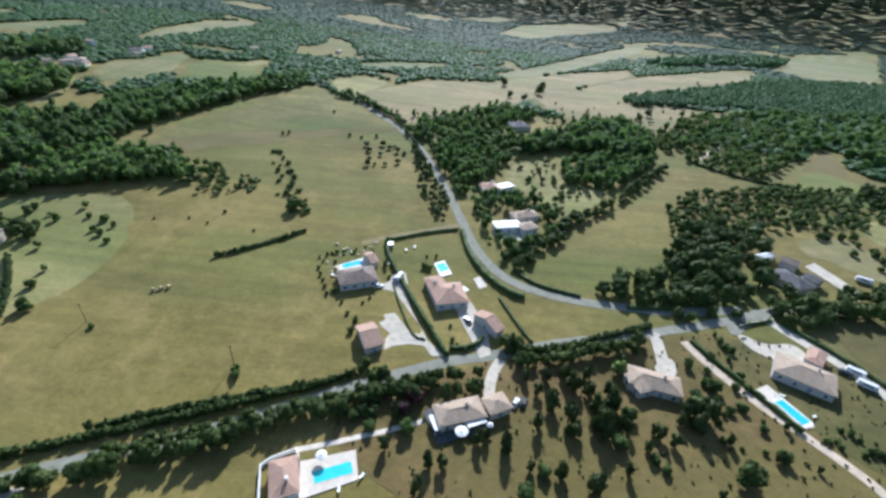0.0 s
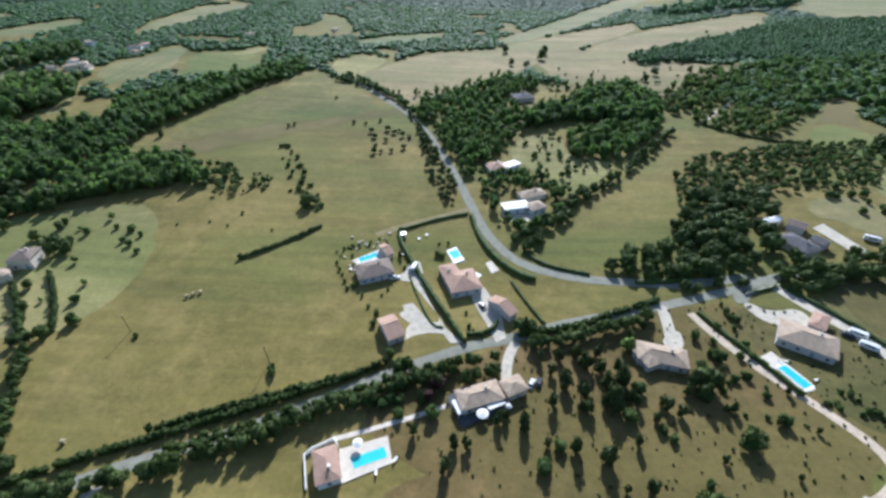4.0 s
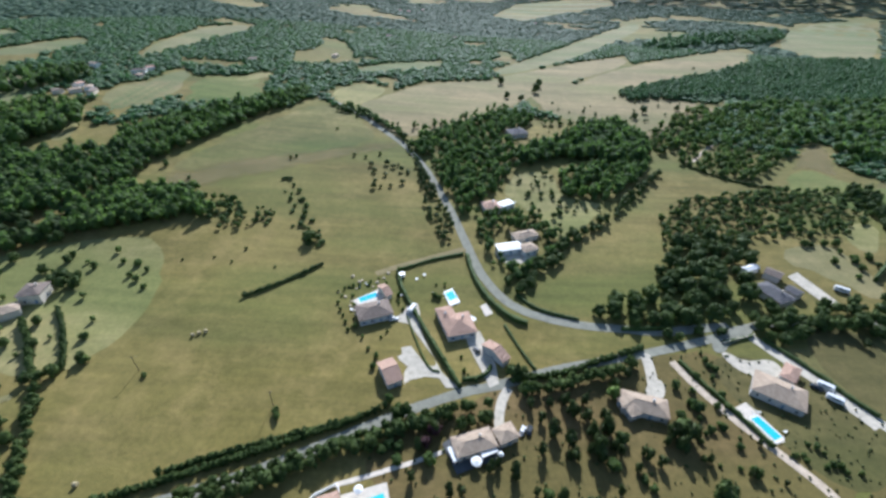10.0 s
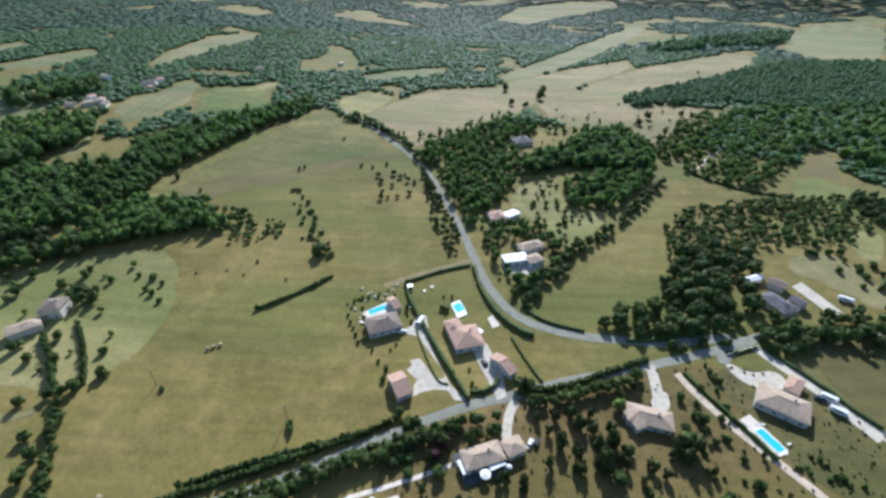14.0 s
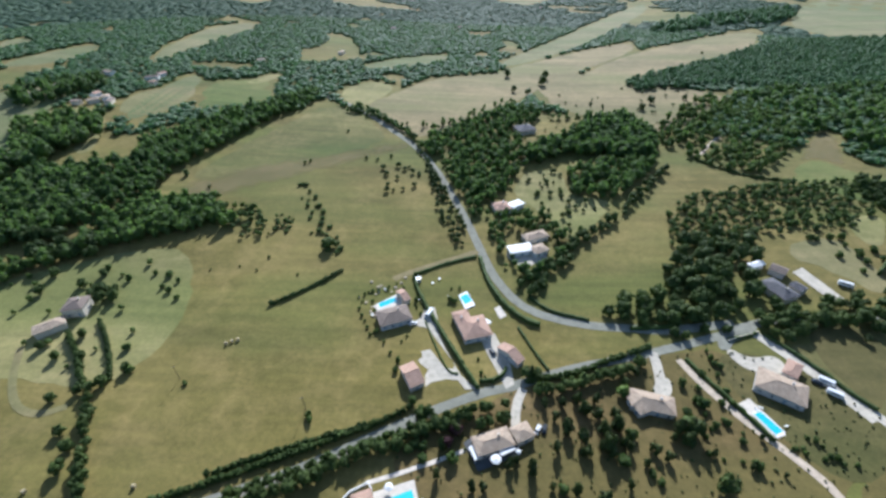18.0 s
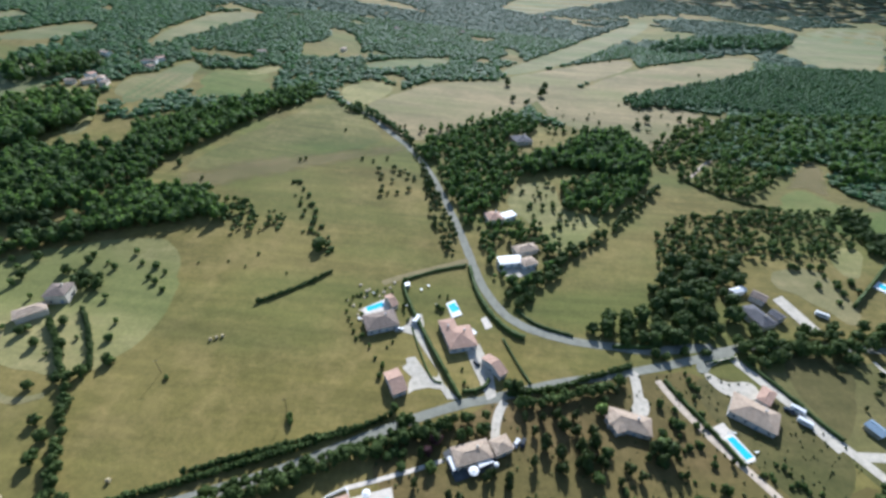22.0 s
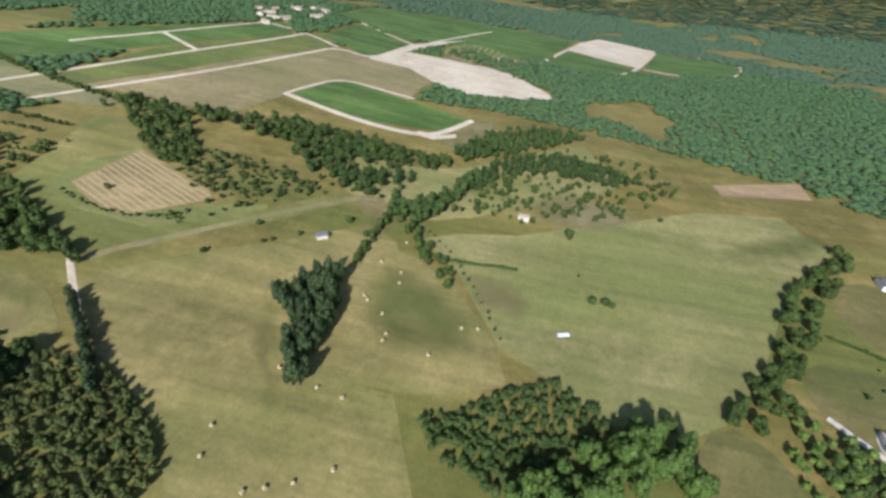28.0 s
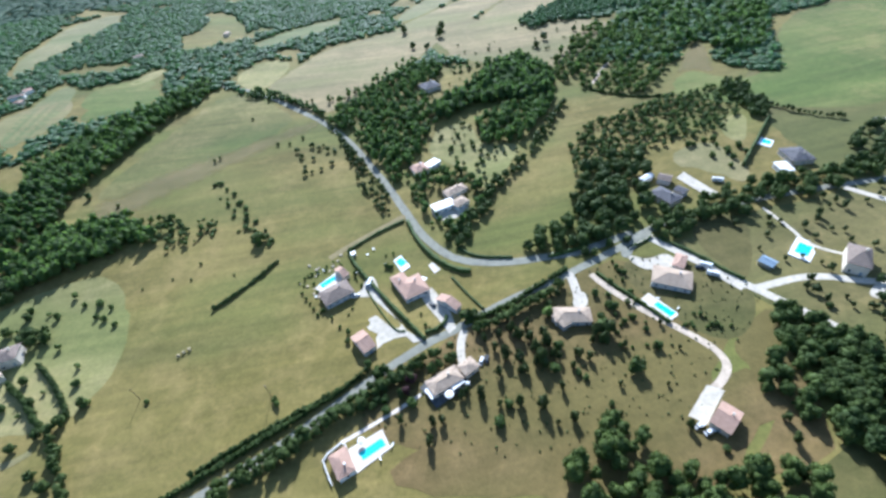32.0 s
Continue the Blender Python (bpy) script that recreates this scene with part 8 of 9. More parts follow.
for x, y, h in [(90.5, 101.1, 5), (91.3, 92.2, 3), (98.0, 101.6, 3), (101.8, 101.8, 3), (61.6, 73.5, 2.5), (97.5, 76.5, 4), (76.4, 100.1, 6), (-17.0, 83.1, 4), (-20.5, 83.8, 4), (-22.5, 81.7, 4), (-26.8, 82.3, 4), (-31.3, 83.8, 4), (-6.6, 78.3, 5), (-17.0, 78.4, 4), (113.4, 82.7, 2), (116.8, 82.9, 2), (123.7, 79.7, 2.5), (125.7, 79.2, 2.5), (86.6, 110.8, 4), (92.3, 108.6, 3), (30.2, 68.3, 4), (24.9, 62.0, 5), (58.8, 88.0, 5), (53.1, 78.1, 5)]:
    tree(x, y, h, "bush", "low round bush in dry grass", "garden bushes")
for x, y, h in [(15.7, 78.1, 5), (21.0, 76.0, 6), (42.4, 102.5, 7), (45.5, 97.8, 7), (49.2, 89.0, 9), (55.1, 95.7, 8), (63.8, 110.5, 6), (70.0, 116.0, 6), (49.8, 80.9, 8), (41.4, 80.7, 7), (76.6, 89.5, 9), (77.7, 85.3, 8), (64.6, 83.1, 5), (35.4, 88.7, 6), (32.6, 95.2, 6), (29.4, 100.9, 6), (36.8, 101.1, 6), (49.8, 102.6, 6), (29.0, 112.4, 7), (25.9, 115.0, 7), (57.0, 83.0, 6), (60.6, 77.3, 5), (68.7, 79.3, 6), (85.4, 91.7, 5)]:
    tree(x, y, h, "slim", "slender dark tree on a brown slope")
for i, (x, y) in enumerate([(114.8, 83.0), (116.4, 81.1), (122.7, 85.9), (123.9, 83.8), (89.5, 96.7), (95.1, 94.2), (99.6, 89.0), (85.7, 87.8), (83.7, 81.2), (87.8, 79.2), (97.2, 77.7), (61.7, 74.6), (81.0, 86.9)]):
    tree(x, y, 1.6 + i % 3 * 0.5, "bush", "low dark bush in scorched grass", "garden bushes")
tree(61.5, 106.6, 6, "lime", "yellow green acacia in a garden")
tree(-5.2, 88.6, 6.5, "plum", "purple leaved plum tree by the lane")
tree(-8.0, 84.3, 5.5, "plum", "purple leaved plum tree by the lane")
tree(-79.4, 202.2, 8, "oak", "round oak alone in the meadow", width=1.25)
for x, y, h in [(-110.8, 191.4, 2), (-138.9, 179.1, 1.5), (-124.2, 182.8, 1.5), (-114.0, 180.0, 1.5), (-90.8, 177.9, 1.5), (-117.9, 108.6, 2), (-62.6, 95.3, 3), (-99.0, 362.4, 3), (-66.5, 312.4, 3), (-75.5, 314.0, 3), (-56.4, 318.8, 3), (-120.0, 301.1, 3), (-116.8, 304.5, 3), (-197.5, 275.0, 5), (-175.1, 261.0, 3), (-185.4, 405.1, 3), (60.7, 283.8, 4), (52.2, 267.1, 4), (41.5, 228.2, 4), (67.9, 267.9, 4), (68.6, 242.4, 4), (71.6, 223.2, 4)]:
    tree(x, y, h, "bush", "single dark bush in the meadow", "meadow bushes")
for x, y, h in [(-151.8, 125.0, 4), (-145.3, 113.7, 5), (-153.8, 103.8, 6), (-150.4, 106.6, 6), (-165.7, 174.2, 3), (-158.8, 174.9, 3), (-151.1, 169.0, 3), (-156.9, 164.2, 3), (-145.8, 157.0, 3), (-191.5, 171.6, 5), (-196.4, 162.5, 6), (-187.0, 155.3, 6), (-185.8, 159.4, 6), (-176.7, 168.7, 4), (-191.7, 176.1, 4), (-215.5, 169.2, 6), (-213.9, 156.8, 6), (-189.1, 123.8, 5), (-178.9, 118.5, 5), (-190.6, 129.9, 5), (-175.6, 131.1, 5), (-167.8, 119.3, 5), (-152.6, 85.2, 5), (-145.8, 79.4, 6), (-143.3, 71.9, 6)]:
    tree(x, y, h, "bush" if h < 5 else "oak", "dark bush or small tree in a farm garden", "farm trees")
for x, y, h in [(155.2, 399.0, 8), (179.1, 430.9, 8), (193.7, 448.5, 9), (157.8, 375.5, 8), (232.0, 458.0, 6), (262.4, 467.4, 6), (57.6, 546.0, 10), (94.0, 514.2, 12), (101.2, 539.1, 11), (132.7, 446.5, 4), (228.5, 712.9, 4), (179.8, 497.5, 3), (105.8, 472.8, 3), (-49.8, 385.0, 3), (-34.0, 380.9, 3), (-11.2, 391.6, 3), (12.6, 402.3, 5), (31.0, 397.4, 6), (58.6, 487.9, 8), (73.2, 479.5, 8), (337.7, 652.8, 4), (429.5, 783.2, 5), (496.5, 839.4, 5), (346.7, 784.1, 4)]:
    tree(x, y, h, "oak", "lone oak on a stubble hill", "hill trees")
for x, y, h in [(52.8, 69.6, 6), (51.8, 56.5, 7), (67.0, 52.4, 6), (54.9, 84.7, 6), (47.0, 82.7, 6), (73.6, 86.8, 5), (85.0, 80.4, 5), (95.5, 75.9, 4), (91.2, 59.6, 3), (39.6, 80.9, 5), (43.0, 65.7, 5), (26.9, 69.1, 5), (45.4, 56.3, 4), (74.4, 64.6, 4), (64.6, 95.1, 5), (104.7, 87.0, 4), (189.7, 95.7, 3), (213.0, 104.0, 4), (172.8, 113.1, 3), (182.3, 75.7, 3), (187.0, 67.4, 4), (105.0, 73.4, 3), (88.5, 42.7, 6), (119.9, 36.6, 6), (109.2, 19.8, 8), (117.0, 29.3, 7)]:
    tree(x, y, h, "slim", "dark tree on a dry garden slope")
for x, y, h in [(226.6, 39.8, 4), (230.8, 31.2, 4), (240.5, 24.6, 4), (227.0, 13.8, 4), (174.8, 13.5, 5), (187.7, 6.8, 5), (195.1, -7.4, 5), (172.1, 27.0, 6), (167.2, 19.1, 6), (216.2, -9.9, 7), (213.9, -15.8, 7), (242.0, 1.3, 4), (198.7, -41.2, 5), (196.4, -44.9, 4), (204.3, 58.2, 4), (182.7, 54.5, 4), (213.9, 51.9, 4), (198.0, 69.6, 4), (172.0, 73.4, 3), (212.5, 30.9, 4), (169.1, 41.1, 6), (158.9, 50.4, 7), (146.7, 55.0, 8)]:
    tree(x, y, h, "oak", "dark tree in a ridge garden")
for x, y, h in [(-90.7, 49.3, 6), (-83.1, 41.2, 7), (-72.7, 34.1, 8), (-96.2, 8.7, 3), (-120.0, 7.3, 3), (-139.7, 28.2, 4), (-134.6, 33.1, 4), (-144.2, 22.9, 4), (-164.4, 14.0, 5), (-155.3, 23.9, 5), (-180.8, 11.3, 5), (-189.5, 3.2, 5), (-101.5, -26.7, 5), (-99.5, -20.4, 4), (-182.6, -90.2, 4), (-61.5, 92.9, 3), (-117.3, 107.9, 2), (-319.7, 149.2, 7), (-143.5, 113.2, 4), (-158.3, 103.0, 5), (-166.1, 98.6, 5), (-157.6, 172.9, 4), (-152.2, 161.6, 4), (-123.4, 59.3, 6), (-122.8, 50.3, 6)]:
    tree(x, y, h, "oak" if h > 4 else "bush", "dark tree beside the western lane", "lane trees")
tree(-76.1, -140.0, 8, "oak", "round oak at a wood's corner")
for x, y, h in [(201.9, -150.3, 12), (195.8, -148.5, 10), (147.3, -174.1, 4), (124.2, -190.8, 3), (120.3, -193.6, 3), (109.1, -203.0, 3), (88.5, -223.0, 5), (74.8, -214.6, 5), (-38.8, -254.1, 7), (-44.2, -220.7, 2), (-50.2, -201.9, 5), (-56.7, -202.8, 5), (-59.9, -201.6, 4), (190.5, -106.6, 3), (226.8, -201.7, 4), (-98.6, -292.3, 4), (133.4, -203.1, 4)]:
    tree(x, y, h, "slim" if h > 8 else "bush", "tree standing in the hay fields", "field trees")

for x, y, h in [(-47.3, 159.2, 2), (-45.3, 152.7, 2), (-44.2, 143.6, 2.5), (-42.3, 139.1, 2.5), (-38.2, 133.0, 2), (-34.5, 126.8, 2), (-30.5, 122.5, 3), (-25.3, 160.5, 3), (-27.5, 151.0, 2), (-28.0, 136.8, 1.5), (-30.1, 133.4, 1.5), (-31.2, 117.2, 3), (-28.8, 113.1, 3.5), (-26.5, 106.6, 4), (-22.5, 101.7, 4), (-19.1, 97.8, 4), (-45.3, 166.7, 2), (-48.6, 166.5, 2), (-40.9, 167.8, 2), (-8.1, 161.3, 3), (-5.8, 159.8, 3), (-3.2, 169.9, 2), (-7.5, 169.7, 1.5), (4.5, 123.9, 1.5), (5.5, 116.6, 2), (7.1, 114.5, 1.5), (10.1, 111.8, 2), (12.3, 114.1, 2)]:
    tree(x, y, h, "bush", "rounded shrub in a villa garden", "garden bushes")
for x, y, h in [(24.3, 115.0, 6), (28.2, 115.1, 6), (-26.5, 178.9, 4), (-34.0, 163.2, 3), (106.1, 119.3, 3), (104.5, 120.8, 3), (102.9, 115.1, 2.5), (104.7, 128.2, 2), (118.7, 139.7, 5), (108.8, 139.6, 5), (98.7, 136.1, 5), (94.5, 137.7, 5), (83.0, 97.3, 4), (95.8, 93.0, 3), (88.7, 103.3, 3), (88.8, 90.7, 2), (97.6, 85.6, 3), (130.9, 99.0, 3), (120.7, 86.9, 2), (121.6, 79.1, 2), (126.4, 77.3, 2), (130.4, 76.8, 2)]:
    tree(x, y, h, "oak" if h > 4 else "bush", "garden tree near the junction", "junction trees")
for x, y, h in [(83.8, 69.3, 8), (80.0, 91.0, 8), (78.1, 84.9, 5), (97.3, 6.7, 3), (93.7, 78.2, 2), (95.6, 92.2, 2), (94.7, 32.6, 3), (67.2, 57.8, 3), (63.3, 71.1, 3), (104.3, 124.0, 3), (97.1, 116.0, 3), (102.5, 107.1, 3), (108.5, 87.5, 2), (201.2, 48.8, 5), (191.4, 37.1, 5), (220.8, -7.7, 6), (226.7, -3.9, 5), (186.2, 5.4, 5), (177.6, 13.4, 5), (173.5, 30.5, 6), (165.3, 37.5, 6), (177.8, 52.3, 6), (228.0, 27.3, 4), (245.5, 8.2, 4), (234.1, 35.3, 4)]:
    tree(x, y, h, "oak" if h > 4 else "bush", "dark tree in a hillside garden", "hillside trees")
for x, y, h in [(-165.1, -176.2, 3), (-178.3, -165.7, 3), (-186.9, -165.3, 3), (-206.3, -138.5, 4), (-201.6, -130.1, 4), (-178.2, -88.7, 5), (-179.3, -86.4, 4), (-199.7, -82.9, 3), (-137.2, -82.2, 4), (-145.2, -83.2, 3), (-101.2, -61.9, 4), (-99.1, -64.0, 4), (-159.5, -80.0, 3), (-159.3, -76.9, 3), (-309.8, -177.9, 6), (-340.4, -193.1, 7), (-340.0, -198.0, 6), (-386.1, -181.5, 5), (-390.9, -174.8, 5), (-237.5, -181.7, 5), (-236.1, -175.2, 6), (-238.4, -167.6, 6), (-244.4, -158.7, 6), (-257.4, -160.4, 5)]:
    tree(x, y, h, "oak" if h > 4 else "bush", "tree near a hamlet", "hamlet trees")
clipped_hedge("hedge_cypress", [(-297.1, -130.0), (-279.9, -91.8), (-266.5, -64.7)], 2.5, 6.0, "tall dark cypress hedge", seed=101)
for i, (x, y) in enumerate([(-179.2, -38.8), (-170.6, -39.0), (-163.1, -44.7), (-186.4, -23.4), (-186.4, -18.6), (-188.1, -13.6), (-199.5, -13.3), (-186.0, -5.4), (-206.0, -7.4), (-174.4, -44.7), (-178.4, -23.4), (-215.3, -41.0), (-207.3, -47.8), (-227.9, -24.7), (-236.7, -22.1), (-245.3, -6.4), (-220.5, 5.9), (-220.6, 10.1), (-216.1, -11.3), (-213.5, -8.3), (-259.6, -142.2), (-269.7, -139.2), (-278.0, -130.3), (-280.3, -124.9), (-247.2, -129.7), (-238.4, -130.7), (-261.5, -127.4), (-254.4, -192.0), (-246.5, -177.5), (-240.8, -162.9), (-233.7, -171.5), (-241.5, -153.6), (-237.5, -117.3), (-290.0, -114.7), (-286.0, -104.2)]):
    tree(x, y, 4.2 + i * 7 % 4 * 0.9, "oak", "dark round tree between western villas", "hamlet trees")
for i, (x, y) in enumerate([(-147.9, -58.5), (-151.7, -53.7), (-146.8, -53.7), (-144.2, -57.8), (-173.1, -12.4), (-175.6, -6.7), (-172.6, -2.7), (-180.3, -47.4), (-166.3, -51.7), (-154.0, -32.9), (-177.8, -11.7), (-118.9, -58.3), (-117.0, -50.4), (-145.5, -94.5), (-174.5, -90.8), (-184.9, -90.5), (-187.1, -70.1), (-178.3, -69.9), (-159.5, -92.7), (-183.9, -102.5), (-200.9, -86.0), (-152.8, -75.0), (-177.3, -54.4)]):
    tree(x, y, 1.3 + i * 5 % 4 * 0.4, "bush", "low dark shrub in a western garden", "hamlet trees")
grove_in([(-178.2, -195.2), (-233.0, -157.0), (-232.3, -128.9), (-210.9, -131.5), (-169.9, -170.6)], "low dry bush dotted over a plot", gap=6, size=(0.9, 2.1), seed=301, thin=0.45, key="bush", tall=0.8, group="plot bushes")
grove_in([(-177.0, -110.9), (-211.0, -77.8), (-185.5, -61.5), (-146.2, -84.9)], "low dry bush dotted over a plot", gap=6, size=(0.9, 2.1), seed=302, thin=0.45, key="bush", tall=0.8, group="plot bushes")
grove_in([(-63.8, -110.3), (-107.8, -74.3), (-106.5, -56.4), (-83.3, -54.2), (-46.6, -86.0)], "low dry bush dotted over a plot", gap=6, size=(0.9, 2.1), seed=303, thin=0.45, key="bush", tall=0.8, group="plot bushes")
hedge("hedge_lane_hamlet", [(-232.9, -52.2), (-223.9, -42.1), (-214.7, -31.5)], 2.5, 2.5, "dark hedge along the western lane", seed=102)
hedge("hedge_hamlet_field", [(-163.8, -210.7), (-195.3, -196.7), (-231.0, -180.5)], 2.0, 1.8, "field hedge below a hamlet", seed=103)
clipped_hedge("hedge_west_lawn", [(-280.7, -135.0), (-271.6, -114.2), (-265.5, -95.7)], 2.0, 2.5, "dark clipped hedge", seed=104)
hedge("hedge_plot_a", [(-172.7, -55.6), (-183.9, -41.3), (-188.9, -31.0)], 2.0, 1.8, "garden hedge between plots", seed=105)
hedge("hedge_plot_b", [(-157.5, -75.5), (-176.1, -55.5), (-169.3, -55.6), (-156.6, -67.8), (-149.1, -74.9)], 1.6, 1.4, "broken garden hedge", seed=106, gap=3.5)
hedge("hedge_vine_rows", [(-392.4, -113.6), (-355.4, -93.7), (-331.4, -74.2)], 4.0, 5.0, "row of dark trees", seed=107)
wood("wood_hamlet", [(-241.7, -191.0), (-257.4, -160.4), (-287.2, -135.3), (-302.1, -129.3), (-273.4, -122.3), (-238.6, -136.5), (-227.2, -171.8)], "garden trees of a hamlet", gap=5, size=(4, 7), seed=108, thin=0.08, material=OAK_MID)
wood("wood_hamlet_b", [(-415.6, -165.8), (-501.5, -133.6), (-354.4, -75.4), (-359.2, -98.7), (-343.6, -119.0)], "rows of dark trees on a slope", gap=7.5, size=(4.5, 7.5), seed=109, thin=0.5, material=OAK_MID)
wood("wood_west_houses", [(-186.2, -46.0), (-187.0, -31.2), (-186.1, -20.9), (-162.0, -26.6), (-160.9, -38.3), (-165.1, -47.0)], "garden trees between villas", gap=6, size=(4, 6), seed=110, thin=0.5)
wood("scrub_heath", [(-440.8, -124.7), (-411.3, -8.1), (-314.9, 86.9), (-314.1, 37.4), (-322.7, -39.3), (-387.8, -90.3)], "bushes dotted over a heath", gap=14, size=(2.5, 4.5), seed=111, thin=0.4, material=SCRUB, crowns=LOW_CROWNS)
wood("scrub_heath_b", [(-442.4, -81.1), (-475.7, -54.3), (-414.5, 15.8), (-354.1, 21.7), (-340.5, -41.4)], "bushes dotted over a heath", gap=13, size=(2.5, 4.5), seed=112, thin=0.4, material=SCRUB, crowns=LOW_CROWNS)
wood("scrub_stubble", [(80.0, 442.6), (192.9, 508.9), (285.8, 467.2), (229.2, 407.3), (167.5, 367.9)], "bushes dotted over stubble", gap=18, size=(2, 4), seed=113, thin=0.5, material=OAK, crowns=LOW_CROWNS)
wood("scrub_ridge", [(21.9, -300.2), (-36.6, -321.9), (-85.0, -296.0), (-55.1, -271.9), (-7.0, -257.4), (18.4, -252.3)], "bushes on stony ground", gap=6, size=(2, 4.8), seed=114, thin=0.5, material=SCRUB)
wood("scrub_pale_field", [(-246.7, 135.2), (-235.8, 166.6), (-172.1, 192.9), (-145.7, 143.7), (-160.7, 108.2), (-189.6, 118.8)], "bushes dotted over a farm field", gap=11, size=(2, 4), seed=115, thin=0.55, material=SCRUB)

grove_along([(72.3, -266.6), (68.2, -241.8), (69.7, -210.6), (73.2, -190.2)], "dark tree along a field path", gap=3.2, size=(3.5, 5.5), seed=142, spread=1.5, tall=1.2, group="path trees")
grove_along([(46.0, -234.6), (25.7, -216.5), (5.2, -187.8), (-9.3, -161.8)], "low bush along a ditch", gap=5.5, size=(1.2, 2.4), seed=143, spread=0.8, key="bush", group="ditch bushes")
grove_along([(-45.3, 365.9), (-29.5, 317.4), (-7.9, 251.8), (1.3, 219.8)], "small tree beside the road", gap=6, size=(3, 5), seed=144, spread=1.0, group="road trees")
grove_along([(539.6, -222.0), (417.8, -224.0), (318.9, -224.8)], "fruit tree in a long orchard row", gap=5.5, size=(3, 4.6), seed=170, spread=0.8, key="bush", group="orchard rows")
grove_along([(544.9, -244.3), (392.6, -240.3), (303.8, -236.5)], "fruit tree in a long orchard row", gap=5.5, size=(3, 4.6), seed=171, spread=0.8, key="bush", group="orchard rows")
grove_along([(535.6, -262.2), (380.3, -251.1), (297.7, -249.2)], "fruit tree in a long orchard row", gap=5.5, size=(3, 4.6), seed=172, spread=0.8, key="bush", group="orchard rows")
grove_along([(527.2, -279.2), (402.0, -270.0), (344.5, -264.3)], "fruit tree in a long orchard row", gap=5.5, size=(3, 4.6), seed=173, spread=0.8, key="bush", group="orchard rows")
hedge("hedge_orange_field", [(440.5, -51.3), (414.5, -70.1), (373.2, -90.3), (343.6, -99.0), (321.3, -107.3)], 5.0, 5.0, "dark bushes edging an orange field", seed=176, gap=5.5, spread=2.0)
hedge("hedge_long_field", [(488.2, -335.7), (398.9, -312.9), (343.1, -300.2), (297.7, -294.6), (285.9, -297.4)], 5.0, 5.0, "dark hedge beside vineyards", seed=177, gap=4.0, spread=1.5)
hedge("hedge_grid_edge", [(250.0, -192.1), (221.7, -185.9), (200.5, -184.8), (182.1, -191.9), (171.0, -200.9)], 2.5, 2.0, "scrubby edge of a mown plot", seed=178, gap=3.5, spread=1.0, material=SCRUB)
grove_in([(-176.2, -43.9), (-170.6, -36.1), (-158.9, -36.2), (-155.5, -43.1), (-160.1, -47.4)], "dark garden tree beside a pool", gap=5, size=(3.5, 5.5), seed=179, thin=0.2, group="pool trees")
hedge("hedge_garden_w_a", [(-219.0, -39.1), (-209.8, -29.2), (-202.8, -20.6)], 2.0, 2.2, "dark hedge along the western lane", seed=180)
hedge("hedge_garden_w_b", [(-198.5, -22.2), (-194.2, -17.1), (-184.0, -11.6)], 3.0, 3.5, "bushy hedge between two villas", seed=181)
hedge("hedge_garden_w_c", [(-175.7, -55.6), (-178.9, -49.6), (-183.3, -42.4)], 1.6, 1.5, "garden hedge between plots", seed=182)
clipped_hedge("hedge_pool_villa", [(-208.3, -11.3), (-216.1, -2.1), (-222.5, 5.7), (-227.9, 16.7)], 1.8, 1.8, "garden hedge before a meadow", seed=183)
grove_along([(-148.3, -73.4), (-155.4, -65.8), (-162.9, -57.6)], "low bush in a garden row", gap=2.6, size=(1.4, 2.4), seed=184, spread=0.6, key="bush", group="garden rows")
grove_along([(-135.4, -61.1), (-141.8, -54.2), (-145.9, -48.2)], "low bush in a garden row", gap=2.6, size=(1.4, 2.4), seed=185, spread=0.6, key="bush", group="garden rows")
grove_along([(-139.8, -85.9), (-131.1, -78.3), (-116.2, -63.7), (-111.0, -54.6)], "dark bush along a plot fence", gap=4.5, size=(1.2, 2.6), seed=186, spread=0.8, key="bush", group="garden rows")
grove_in([(283.3, 284.9), (290.3, 273.7), (276.2, 233.1), (261.0, 219.4), (258.7, 237.4), (270.1, 275.0)], "dark oak above a pale yard", gap=6, size=(5, 8), seed=187)
grove_along([(308.0, 200.3), (297.2, 207.7), (283.3, 229.1), (278.6, 244.7)], "dark bush edging a meadow", gap=3.2, size=(2.5, 4.5), seed=188, spread=0.8, group="meadow edge")
grove_along([(351.2, 141.0), (307.4, 152.6), (264.4, 151.2), (222.2, 153.7), (193.5, 155.7), (173.5, 155.2)], "dark oak lining the lane", gap=4.2, size=(3.5, 6), seed=189, spread=2.0, group="lane trees")
grove_in([(216.9, 74.1), (226.1, 63.6), (197.6, 29.2), (165.3, 23.4), (165.2, 57.1)], "slender garden tree on brown grass", gap=7, size=(3.5, 5.5), seed=190, thin=0.3, key="slim", tall=1.3)
grove_in([(35.8, 267.0), (48.4, 295.8), (75.3, 303.1), (69.7, 261.8), (101.0, 256.1), (77.0, 226.7), (62.0, 212.5), (59.2, 235.1), (50.1, 247.8)], "small round tree on a pale lawn", gap=8, size=(2.2, 4.5), seed=191, thin=0.4, tall=0.9, group="lawn trees")
grove_in([(3.8, 360.8), (46.0, 413.5), (97.6, 408.7), (130.9, 411.1), (63.0, 355.8), (27.6, 340.9)], "bush on rough ground above a wood", gap=9, size=(1.8, 4), seed=192, thin=0.45, key="bush", tall=0.8, group="lawn trees")
wood("wood_young", [(122.6, -43.2), (131.9, -53.2), (161.8, -72.2), (169.2, -104.9), (148.7, -107.5), (118.5, -98.6), (96.4, -79.7), (94.6, -56.2)], "fine textured young plantation", gap=3.0, size=(2.6, 4.2), seed=192, thin=0.08, material=YOUNG, tall=1.2, close=1.0)
